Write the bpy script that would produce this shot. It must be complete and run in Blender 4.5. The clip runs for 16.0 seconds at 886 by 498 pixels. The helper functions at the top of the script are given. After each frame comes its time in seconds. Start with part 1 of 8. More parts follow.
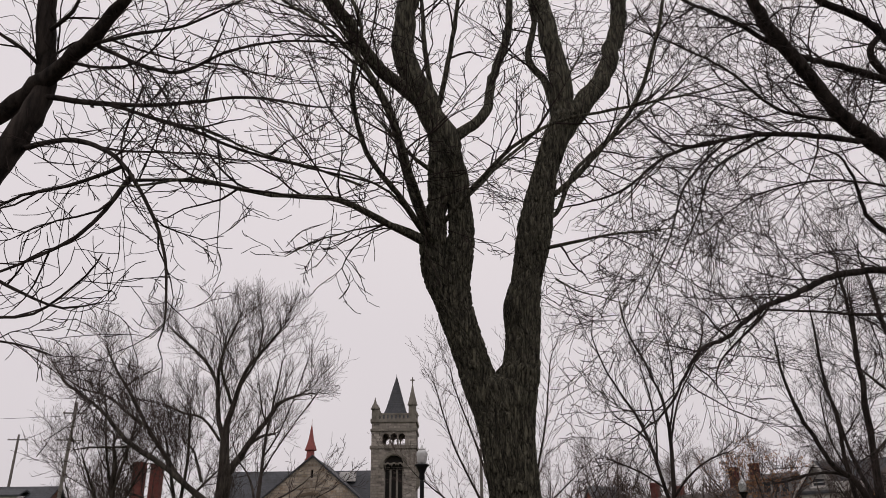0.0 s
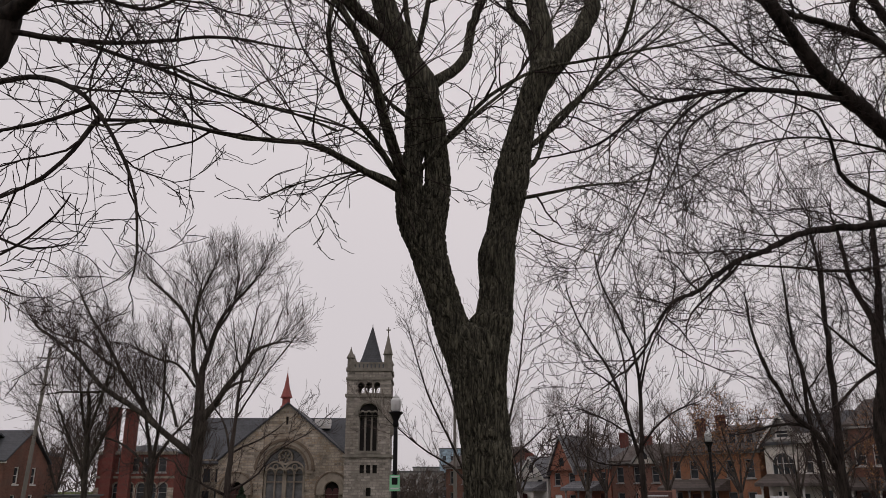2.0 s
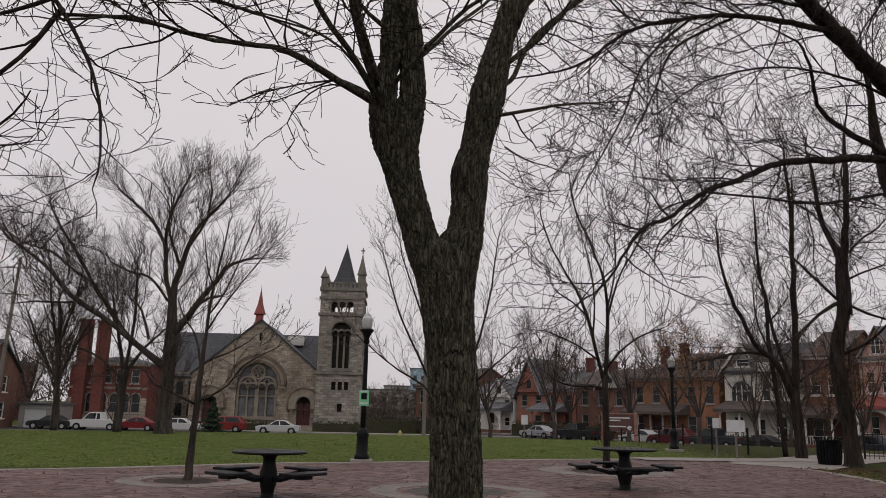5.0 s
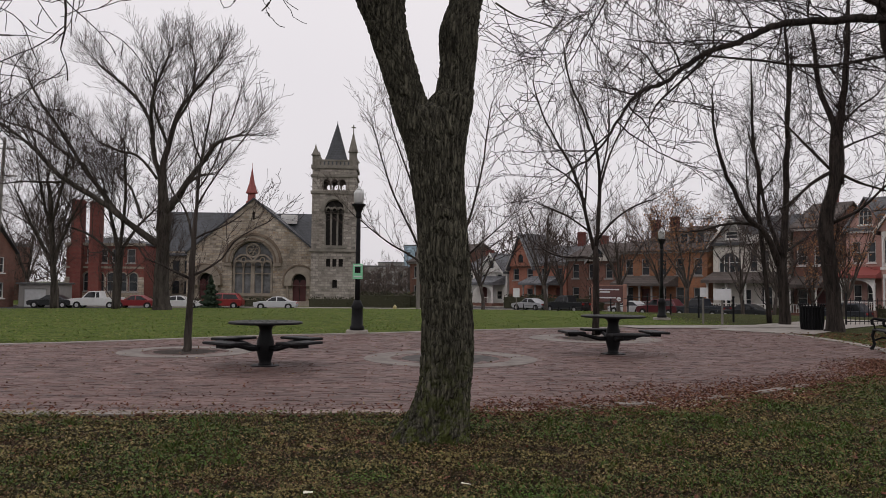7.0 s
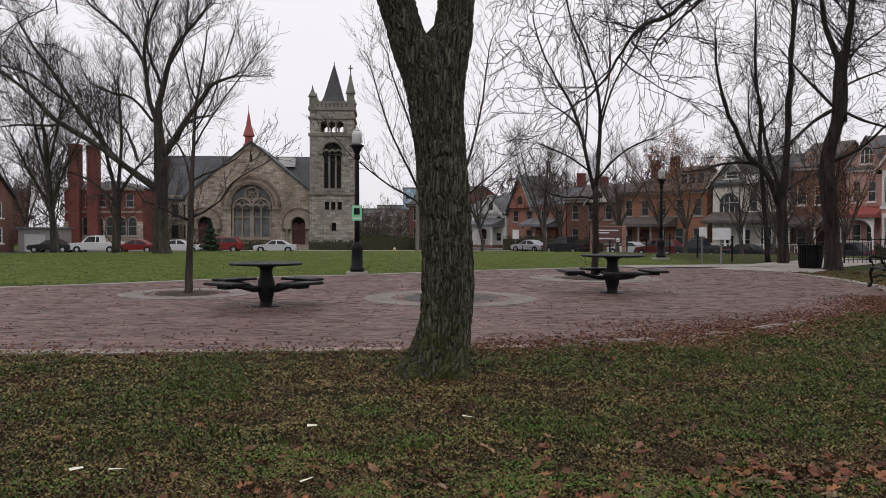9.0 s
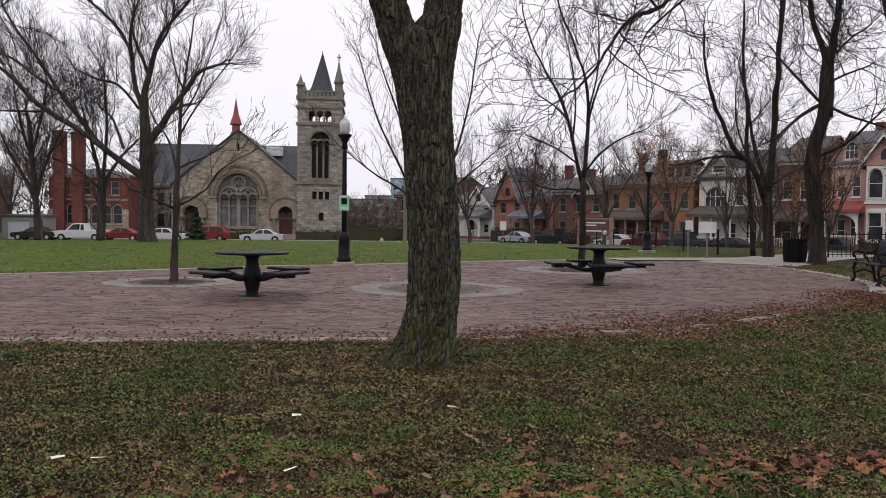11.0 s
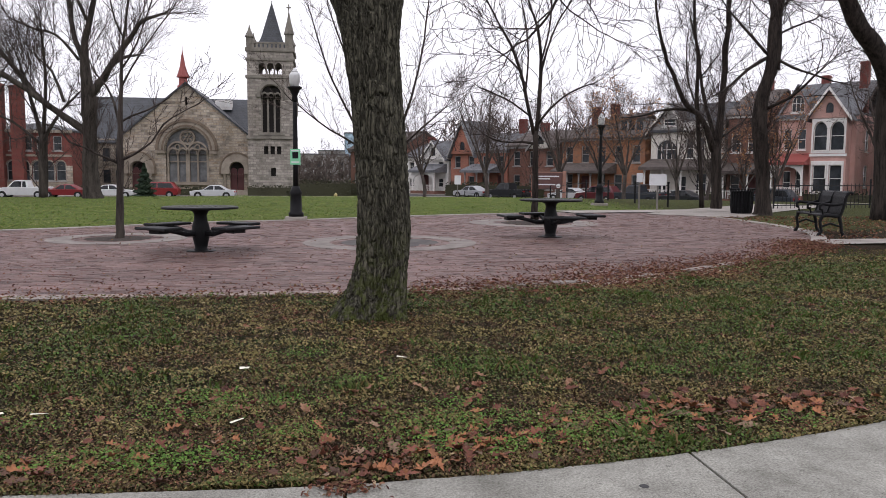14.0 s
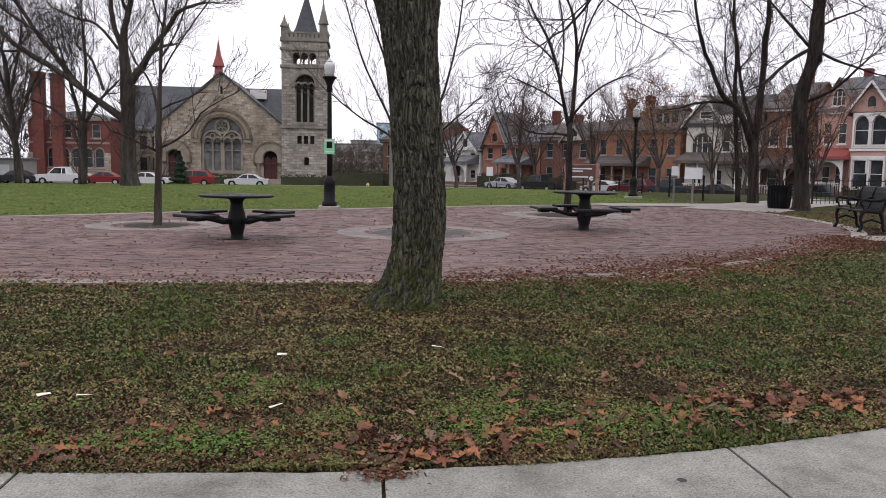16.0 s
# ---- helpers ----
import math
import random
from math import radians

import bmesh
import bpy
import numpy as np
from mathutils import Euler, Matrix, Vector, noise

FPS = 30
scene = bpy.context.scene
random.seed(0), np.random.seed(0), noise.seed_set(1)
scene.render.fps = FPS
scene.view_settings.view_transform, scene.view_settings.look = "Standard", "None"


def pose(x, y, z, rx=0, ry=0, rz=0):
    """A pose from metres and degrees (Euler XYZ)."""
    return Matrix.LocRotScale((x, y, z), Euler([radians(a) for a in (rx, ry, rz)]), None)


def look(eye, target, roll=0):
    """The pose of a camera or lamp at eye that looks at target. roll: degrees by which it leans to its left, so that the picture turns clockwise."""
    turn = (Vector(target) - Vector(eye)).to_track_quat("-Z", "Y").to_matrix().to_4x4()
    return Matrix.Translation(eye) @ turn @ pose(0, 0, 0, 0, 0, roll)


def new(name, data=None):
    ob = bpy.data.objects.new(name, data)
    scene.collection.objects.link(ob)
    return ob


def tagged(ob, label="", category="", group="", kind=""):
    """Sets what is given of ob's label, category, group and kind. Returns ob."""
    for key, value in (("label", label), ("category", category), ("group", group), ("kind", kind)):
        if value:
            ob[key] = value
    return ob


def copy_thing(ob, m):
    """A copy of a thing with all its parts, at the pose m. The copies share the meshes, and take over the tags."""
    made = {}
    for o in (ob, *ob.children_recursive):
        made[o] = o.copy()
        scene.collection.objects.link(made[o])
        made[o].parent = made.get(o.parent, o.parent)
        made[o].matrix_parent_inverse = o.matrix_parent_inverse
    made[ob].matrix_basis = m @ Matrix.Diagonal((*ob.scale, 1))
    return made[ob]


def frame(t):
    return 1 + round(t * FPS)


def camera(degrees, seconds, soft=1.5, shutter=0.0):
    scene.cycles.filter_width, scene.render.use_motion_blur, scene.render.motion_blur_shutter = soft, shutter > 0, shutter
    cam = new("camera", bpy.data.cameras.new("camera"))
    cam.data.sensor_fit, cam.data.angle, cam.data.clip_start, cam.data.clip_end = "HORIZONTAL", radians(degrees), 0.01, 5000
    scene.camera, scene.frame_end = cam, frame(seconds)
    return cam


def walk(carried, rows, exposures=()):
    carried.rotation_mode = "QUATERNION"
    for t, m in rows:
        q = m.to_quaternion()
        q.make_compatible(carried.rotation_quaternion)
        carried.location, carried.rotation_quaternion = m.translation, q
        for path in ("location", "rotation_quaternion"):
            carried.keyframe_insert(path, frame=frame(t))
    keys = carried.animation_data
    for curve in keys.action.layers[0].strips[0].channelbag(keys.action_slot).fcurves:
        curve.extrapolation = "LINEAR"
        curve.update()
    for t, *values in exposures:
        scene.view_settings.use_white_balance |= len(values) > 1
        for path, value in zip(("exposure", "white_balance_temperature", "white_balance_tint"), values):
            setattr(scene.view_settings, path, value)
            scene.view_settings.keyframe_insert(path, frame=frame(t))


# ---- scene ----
from mathutils import geometry

# ---- the camera and its walk ----
cam = camera(59.99, 16.0, soft=0.6)
PATH = [
    (0, -0.095, -0.142, 1.590, 0.74, 21.08, -0.56),
    (0.5, -0.094, -0.137, 1.588, 0.53, 20.83, -0.69),
    (1, -0.086, -0.127, 1.597, 0.04, 20.39, -0.77),
    (1.5, -0.068, -0.113, 1.574, -0.65, 18.61, -0.52),
    (2, -0.071, -0.115, 1.565, -0.99, 17.47, -0.09),
    (2.5, -0.061, -0.109, 1.539, -1.01, 15.72, 0.77),
    (3, -0.048, -0.109, 1.528, -1.65, 14.82, 1.11),
    (5.5, -0.014, -0.056, 1.473, -3.06, 9.68, 1.27),
    (6, -0.003, -0.036, 1.436, -3.26, 6.91, 1.13),
    (6.5, 0.005, 0.012, 1.415, -3.23, 4.70, 0.72),
    (7, 0.012, 0.055, 1.407, -3.60, 2.68, 0.59),
    (7.5, 0.018, 0.061, 1.393, -3.66, 1.40, -0.02),
    (8, 0.017, 0.063, 1.369, -3.96, -0.01, 0.04),
    (8.5, 0.010, 0.084, 1.363, -3.89, -1.47, 0.20),
    (9, 0.007, 0.078, 1.360, -3.69, -1.60, 0.20),
    (9.5, 0.008, 0.085, 1.358, -3.84, -1.78, 0.35),
    (12, 0.033, 0.088, 1.348, -6.28, -3.63, 0.96),
    (12.5, 0.066, 0.107, 1.329, -8.03, -5.24, 0.29),
    (13, 0.070, 0.107, 1.325, -8.02, -5.67, 0.21),
    (13.5, 0.067, 0.107, 1.325, -8.26, -5.74, 0.39),
    (14, 0.069, 0.104, 1.323, -7.99, -5.59, 0.42),
    (14.5, 0.047, 0.087, 1.329, -7.47, -5.88, 0.53),
    (15, 0.038, 0.094, 1.325, -6.89, -6.20, 0.83),
    (15.5, 0.030, 0.091, 1.321, -6.43, -6.25, 0.91),
    (16, 0.025, 0.094, 1.319, -5.72, -6.28, 1.02),
]
EXPOSURES = [(0.0, -0.24, 6780, 18), (1.0, -0.28, 6780, 18), (2.0, -0.38, 6780, 18), (3.0, -0.42, 6780, 18), (5.5, -0.27, 6700, 15), (6.5, -0.13, 6650, 15), (8.0, 0.05, 6550, 14), (9.5, 0.2, 6450, 14), (12.5, 0.4, 6350, 15), (14.0, 0.58, 6300, 16), (16.0, 0.58, 6300, 16)]
walk(cam, [(t, pose(x, y, z, 90 + p, 0, a) @ pose(0, 0, 0, 0, 0, r)) for t, x, y, z, a, p, r in PATH], EXPOSURES)

# ---- world and sun: a closed, pale winter overcast ----
world = bpy.data.worlds.new("overcast_sky")
scene.world = world
world.use_nodes = True
wn, wl = world.node_tree.nodes, world.node_tree.links
sky = wn.new("ShaderNodeTexSky")
sky.sky_type, sky.sun_disc = "NISHITA", False
sky.sun_elevation, sky.sun_rotation = radians(38), radians(150)
sky.air_density, sky.dust_density = 1.0, 4.0
pale = wn.new("ShaderNodeHueSaturation")
pale.inputs["Saturation"].default_value = 0.12
pale.inputs["Value"].default_value = 0.12
wl.new(sky.outputs[0], pale.inputs["Color"])
cloud_co = wn.new("ShaderNodeTexCoord")
cloud = wn.new("ShaderNodeTexNoise")
cloud.inputs["Scale"].default_value, cloud.inputs["Detail"].default_value = 1.6, 4
wl.new(cloud_co.outputs["Generated"], cloud.inputs["Vector"])
cover = wn.new("ShaderNodeValToRGB")
cover.color_ramp.elements[0].position, cover.color_ramp.elements[1].position = 0.25, 0.8
cover.color_ramp.elements[0].color, cover.color_ramp.elements[1].color = (0.84, 0.84, 0.88, 1), (0.93, 0.92, 0.94, 1)
wl.new(cloud.outputs[0], cover.inputs[0])
mixed = wn.new("ShaderNodeMix")
mixed.data_type = "RGBA"
mixed.inputs[0].default_value = 0.9
wl.new(pale.outputs[0], mixed.inputs[6])
wl.new(cover.outputs[0], mixed.inputs[7])
# an overcast sky is brighter overhead than at the horizon
up = wn.new("ShaderNodeSeparateXYZ")
wl.new(cloud_co.outputs["Generated"], up.inputs[0])
rise = wn.new("ShaderNodeMapRange")
rise.inputs[1].default_value, rise.inputs[2].default_value, rise.inputs[3].default_value, rise.inputs[4].default_value = 0.0, 1.0, 0.89, 1.15
wl.new(up.outputs[2], rise.inputs[0])
dome = wn.new("ShaderNodeMix")
dome.data_type, dome.blend_type = "RGBA", "MULTIPLY"
dome.inputs[0].default_value = 1.0
wl.new(mixed.outputs[2], dome.inputs[6])
wl.new(rise.outputs[0], dome.inputs[7])
wl.new(dome.outputs[2], wn["Background"].inputs["Color"])
wn["Background"].inputs["Strength"].default_value = 1.0
sun = new("sun", bpy.data.lights.new("sun", "SUN"))
sun.data.energy, sun.data.angle, sun.data.color = 0.35, radians(30), (1.0, 0.97, 0.93)
sun.matrix_world = look((-24, -16, 52), (0, 10, 0))


# ---- materials ----
def tree_of(name, rough=0.8, metal=0.0, spec=0.3):
    m = bpy.data.materials.new(name)
    m.use_nodes = True
    nt = m.node_tree
    b = nt.nodes["Principled BSDF"]
    b.inputs["Roughness"].default_value, b.inputs["Metallic"].default_value = rough, metal
    b.inputs["Specular IOR Level"].default_value = spec
    return m, nt, b


def noise_node(nt, scale, detail=5, stretch=(1, 1, 1), world_space=False, rough=0.6):
    co = nt.nodes.new("ShaderNodeTexCoord")
    mp = nt.nodes.new("ShaderNodeMapping")
    mp.inputs["Scale"].default_value = stretch
    if world_space:
        geo = nt.nodes.new("ShaderNodeNewGeometry")
        nt.links.new(geo.outputs["Position"], mp.inputs[0])
    else:
        nt.links.new(co.outputs["Object"], mp.inputs[0])
    n = nt.nodes.new("ShaderNodeTexNoise")
    n.inputs["Scale"].default_value, n.inputs["Detail"].default_value, n.inputs["Roughness"].default_value = scale, detail, rough
    nt.links.new(mp.outputs[0], n.inputs["Vector"])
    return n.outputs[0]


def ramp(nt, fac, stops):
    r = nt.nodes.new("ShaderNodeValToRGB")
    els = r.color_ramp.elements
    while len(els) < len(stops):
        els.new(0.5)
    for e, (p, c) in zip(els, stops):
        e.position, e.color = p, (*c, 1)
    nt.links.new(fac, r.inputs[0])
    return r.outputs[0]


def blend(nt, fac, a, b, mode="MIX"):
    m = nt.nodes.new("ShaderNodeMix")
    m.data_type, m.blend_type = "RGBA", mode
    for sock, v in ((m.inputs[0], fac), (m.inputs[6], a), (m.inputs[7], b)):
        if isinstance(v, bpy.types.NodeSocket):
            nt.links.new(v, sock)
        elif isinstance(v, tuple):
            sock.default_value = (*v, 1)
        else:
            sock.default_value = v
    return m.outputs[2]


def bump(nt, b, height, strength, dist=0.02):
    n = nt.nodes.new("ShaderNodeBump")
    n.inputs["Strength"].default_value, n.inputs["Distance"].default_value = strength, dist
    nt.links.new(height, n.inputs["Height"])
    nt.links.new(n.outputs[0], b.inputs["Normal"])


def speckled(name, c1, c2, scale=4.0, fine=40.0, rough=0.8, metal=0.0, strength=0.3, stretch=(1, 1, 1), spec=0.3, vary=0.0, world_space=False):
    """A surface of two tones at a coarse scale, with a finer grain and relief."""
    m, nt, b = tree_of(name, rough, metal, spec)
    coarse = noise_node(nt, scale, 5, stretch, world_space)
    grain = noise_node(nt, fine, 4, stretch, world_space)
    col = ramp(nt, coarse, [(0.3, c1), (0.7, c2)])
    col = blend(nt, 0.35, col, ramp(nt, grain, [(0.3, (0.45, 0.45, 0.45)), (0.7, (1.0, 1.0, 1.0))]), "MULTIPLY")
    if vary:
        info = nt.nodes.new("ShaderNodeObjectInfo")
        col = blend(nt, 1.0, col, ramp(nt, info.outputs["Random"], [(0, (1 - vary,) * 3), (1, (1 + vary,) * 3)]), "MULTIPLY")
    nt.links.new(col, b.inputs["Base Color"])
    bump(nt, b, grain, strength, 0.01)
    return m


def masonry(name, tones, mortar, bw, bh, joint, rough=0.9, grime=(0.4, 0.38, 0.35)):
    """Coursed brick or stone: blocks of several tones, mortar, stains."""
    m, nt, b = tree_of(name, rough)
    co = nt.nodes.new("ShaderNodeTexCoord")
    sep = nt.nodes.new("ShaderNodeSeparateXYZ")
    nt.links.new(co.outputs["Object"], sep.inputs[0])
    add = nt.nodes.new("ShaderNodeMath")
    nt.links.new(sep.outputs[0], add.inputs[0])
    nt.links.new(sep.outputs[1], add.inputs[1])
    com = nt.nodes.new("ShaderNodeCombineXYZ")
    nt.links.new(add.outputs[0], com.inputs[0])
    nt.links.new(sep.outputs[2], com.inputs[1])
    br = nt.nodes.new("ShaderNodeTexBrick")
    br.inputs["Scale"].default_value = 1.0
    br.inputs["Brick Width"].default_value, br.inputs["Row Height"].default_value, br.inputs["Mortar Size"].default_value = bw, bh, joint
    br.inputs["Color1"].default_value, br.inputs["Color2"].default_value, br.inputs["Mortar"].default_value = (0, 0, 0, 1), (1, 1, 1, 1), (0.5, 0.5, 0.5, 1)
    br.inputs["Bias"].default_value = 0.0
    nt.links.new(com.outputs[0], br.inputs["Vector"])
    n = len(tones)
    col = ramp(nt, br.outputs["Color"], [(i / max(n - 1, 1), c) for i, c in enumerate(tones)])
    patch = noise_node(nt, 1.1 / bw, 3)
    col = blend(nt, 0.42, col, ramp(nt, patch, [(0.3 + 0.4 * i / max(n - 1, 1), c) for i, c in enumerate(tones)]))
    col = blend(nt, br.outputs["Fac"], col, mortar)
    stain = noise_node(nt, 0.35, 6, (1, 1, 0.35))
    col = blend(nt, 0.6, col, ramp(nt, stain, [(0.35, grime), (0.65, (1, 1, 1))]), "MULTIPLY")
    nt.links.new(col, b.inputs["Base Color"])
    bump(nt, b, br.outputs["Fac"], -0.6, 0.02)
    return m


def bark(name, dark, light, scale=9.0, moss=0.0, strength=0.9, plates=False):
    m, nt, b = tree_of(name, 0.95, 0, 0.15)
    ridges = noise_node(nt, scale, 6, (1, 1, 0.16), rough=0.7)
    patch = noise_node(nt, 1.7, 4)
    col = ramp(nt, ridges, [(0.38, dark), (0.62, light)])
    height = ridges
    if plates:
        # long plates parted by dark fissures
        co = nt.nodes.new("ShaderNodeTexCoord")
        mp = nt.nodes.new("ShaderNodeMapping")
        mp.inputs["Scale"].default_value = (1, 1, 0.17)
        nt.links.new(co.outputs["Object"], mp.inputs[0])
        shift = nt.nodes.new("ShaderNodeTexNoise")
        shift.inputs["Scale"].default_value, shift.inputs["Detail"].default_value = 14, 4
        nt.links.new(mp.outputs[0], shift.inputs["Vector"])
        off = nt.nodes.new("ShaderNodeVectorMath")
        off.operation = "MULTIPLY_ADD"
        off.inputs[1].default_value = (0.07, 0.07, 0.07)
        nt.links.new(shift.outputs["Color"], off.inputs[0])
        nt.links.new(mp.outputs[0], off.inputs[2])
        cell = nt.nodes.new("ShaderNodeTexVoronoi")
        cell.feature = "DISTANCE_TO_EDGE"
        cell.inputs["Scale"].default_value = 26
        nt.links.new(off.outputs[0], cell.inputs["Vector"])
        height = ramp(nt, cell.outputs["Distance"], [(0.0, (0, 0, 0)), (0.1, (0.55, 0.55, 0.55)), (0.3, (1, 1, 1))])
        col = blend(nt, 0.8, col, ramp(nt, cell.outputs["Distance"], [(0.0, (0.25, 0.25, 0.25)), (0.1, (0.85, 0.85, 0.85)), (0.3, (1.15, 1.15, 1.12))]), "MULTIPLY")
        lichen = noise_node(nt, 60, 5, (1, 1, 0.45), rough=0.75)
        col = blend(nt, ramp(nt, lichen, [(0.6, (0, 0, 0)), (0.7, (0.55, 0.55, 0.55))]), col, (0.14, 0.138, 0.108))
    col = blend(nt, 0.5, col, ramp(nt, patch, [(0.3, (0.6, 0.57, 0.55)), (0.7, (1.15, 1.12, 1.1))]), "MULTIPLY")
    if moss:
        co = nt.nodes.new("ShaderNodeTexCoord")
        sep = nt.nodes.new("ShaderNodeSeparateXYZ")
        nt.links.new(co.outputs["Object"], sep.inputs[0])
        low = nt.nodes.new("ShaderNodeMapRange")
        low.inputs[1].default_value, low.inputs[2].default_value, low.inputs[3].default_value, low.inputs[4].default_value = 0.05, 0.95, moss * 1.7, 0.0
        nt.links.new(sep.outputs[2], low.inputs[0])
        mul = nt.nodes.new("ShaderNodeMath")
        mul.operation = "MULTIPLY"
        nt.links.new(low.outputs[0], mul.inputs[0])
        nt.links.new(ramp(nt, noise_node(nt, 11, 6, rough=0.7), [(0.45, (0, 0, 0)), (0.55, (1, 1, 1))]), mul.inputs[1])
        col = blend(nt, mul.outputs[0], col, (0.06, 0.073, 0.016))
    nt.links.new(col, b.inputs["Base Color"])
    bump(nt, b, height, strength, 0.03)
    return m


def paint(name, c, rough=0.5, metal=0.0, spec=0.4, dirt=0.25):
    m, nt, b = tree_of(name, rough, metal, spec)
    n = noise_node(nt, 3.0, 5)
    col = blend(nt, dirt, c, ramp(nt, n, [(0.3, (0.35, 0.33, 0.3)), (0.7, (1.0, 1.0, 1.0))]), "MULTIPLY")
    nt.links.new(col, b.inputs["Base Color"])
    return m


def ground_mat():
    """Winter lawn: worn, olive and brown under the near trees, greener on the far side."""
    m, nt, b = tree_of("winter_lawn", 1.0, 0, 0.1)
    geo = nt.nodes.new("ShaderNodeNewGeometry")
    sep = nt.nodes.new("ShaderNodeSeparateXYZ")
    nt.links.new(geo.outputs["Position"], sep.inputs[0])
    worn = ramp(nt, noise_node(nt, 1.1, 6, world_space=True), [(0.3, (0.032, 0.019, 0.011)), (0.43, (0.026, 0.018, 0.009)), (0.56, (0.02, 0.018, 0.007)), (0.72, (0.012, 0.02, 0.006))])
    fresh = ramp(nt, noise_node(nt, 1.4, 8, world_space=True, rough=0.75), [(0.34, (0.045, 0.07, 0.014)), (0.5, (0.08, 0.115, 0.024)), (0.66, (0.13, 0.14, 0.045))])
    far = nt.nodes.new("ShaderNodeMapRange")
    far.inputs[1].default_value, far.inputs[2].default_value = 17, 19
    nt.links.new(sep.outputs[1], far.inputs[0])
    east = nt.nodes.new("ShaderNodeMapRange")
    east.inputs[1].default_value, east.inputs[2].default_value, east.inputs[3].default_value, east.inputs[4].default_value = 10.5, 13.5, 1.0, 0.3
    nt.links.new(sep.outputs[0], east.inputs[0])
    both = nt.nodes.new("ShaderNodeMath")
    both.operation = "MULTIPLY"
    nt.links.new(far.outputs[0], both.inputs[0])
    nt.links.new(east.outputs[0], both.inputs[1])
    col = blend(nt, both.outputs[0], worn, fresh)
    clump = noise_node(nt, 9, 5, world_space=True, rough=0.7)
    col = blend(nt, 0.8, col, ramp(nt, clump, [(0.36, (0.4, 0.42, 0.36)), (0.5, (1, 1, 1)), (0.64, (1.9, 1.65, 1.4))]), "MULTIPLY")
    grain = noise_node(nt, 45, 4, world_space=True)
    col = blend(nt, 0.7, col, ramp(nt, grain, [(0.3, (0.35, 0.33, 0.3)), (0.7, (1.4, 1.4, 1.4))]), "MULTIPLY")
    nt.links.new(col, b.inputs["Base Color"])
    bump(nt, b, grain, 0.8, 0.03)
    return m


def paver_mat(name, single):
    """Red clay pavers of uneven tone, walked dark, with silt and pale scuffs."""
    m, nt, b = tree_of(name, 0.62, 0, 0.35)
    if single:
        tone = nt.nodes.new("ShaderNodeObjectInfo").outputs["Random"]
    else:
        tone = nt.nodes.new("ShaderNodeNewGeometry").outputs["Random Per Island"]
    col = ramp(nt, tone, [(0.0, (0.087, 0.05, 0.043)), (0.3, (0.122, 0.071, 0.062)), (0.6, (0.147, 0.087, 0.076)), (0.9, (0.173, 0.108, 0.096)), (1.0, (0.21, 0.15, 0.132))])
    streak = noise_node(nt, 0.9, 6, (0.35, 1.6, 1), True, 0.7)
    silt = noise_node(nt, 5.0, 8, (0.5, 1.5, 1), True, 0.72)
    col = blend(nt, 0.85, col, ramp(nt, streak, [(0.32, (0.55, 0.52, 0.52)), (0.5, (0.97, 0.95, 0.94)), (0.68, (1.35, 1.31, 1.3))]), "MULTIPLY")
    col = blend(nt, ramp(nt, silt, [(0.54, (0, 0, 0)), (0.66, (0.6, 0.6, 0.6))]), col, (0.23, 0.18, 0.158))
    col = blend(nt, ramp(nt, silt, [(0.37, (0.8, 0.8, 0.8)), (0.45, (0, 0, 0))]), col, (0.055, 0.04, 0.036))
    nt.links.new(col, b.inputs["Base Color"])
    bump(nt, b, silt, 0.6, 0.03)
    return m


def concrete_mat():
    """Broom-worn concrete: sandy speckle, pits, dark stains."""
    m, nt, b = tree_of("worn_concrete", 0.92, 0, 0.2)
    col = ramp(nt, noise_node(nt, 2.3, 7, world_space=True, rough=0.7), [(0.32, (0.165, 0.16, 0.138)), (0.5, (0.275, 0.27, 0.238)), (0.68, (0.36, 0.352, 0.312))])
    sand = noise_node(nt, 95, 6, world_space=True, rough=0.8)
    col = blend(nt, 0.85, col, ramp(nt, sand, [(0.34, (0.35, 0.34, 0.32)), (0.5, (0.95, 0.95, 0.95)), (0.66, (1.5, 1.5, 1.5))]), "MULTIPLY")
    pits = noise_node(nt, 38, 5, world_space=True, rough=0.75)
    col = blend(nt, ramp(nt, pits, [(0.33, (0.8, 0.8, 0.8)), (0.4, (0, 0, 0))]), col, (0.1, 0.095, 0.085))
    nt.links.new(col, b.inputs["Base Color"])
    bump(nt, b, sand, 0.7, 0.008)
    return m


def leaf_mat(name, stops, rough=0.7):
    m, nt, b = tree_of(name, rough, 0, 0.3)
    geo = nt.nodes.new("ShaderNodeNewGeometry")
    nt.links.new(ramp(nt, geo.outputs["Random Per Island"], stops), b.inputs["Base Color"])
    return m


def glass_mat(name, c=(0.02, 0.023, 0.026), rough=0.12):
    m, nt, b = tree_of(name, rough, 0, 0.35)
    col = ramp(nt, noise_node(nt, 0.8, 3), [(0.35, c), (0.7, tuple(v * 2.6 for v in c))])
    nt.links.new(col, b.inputs["Base Color"])
    return m


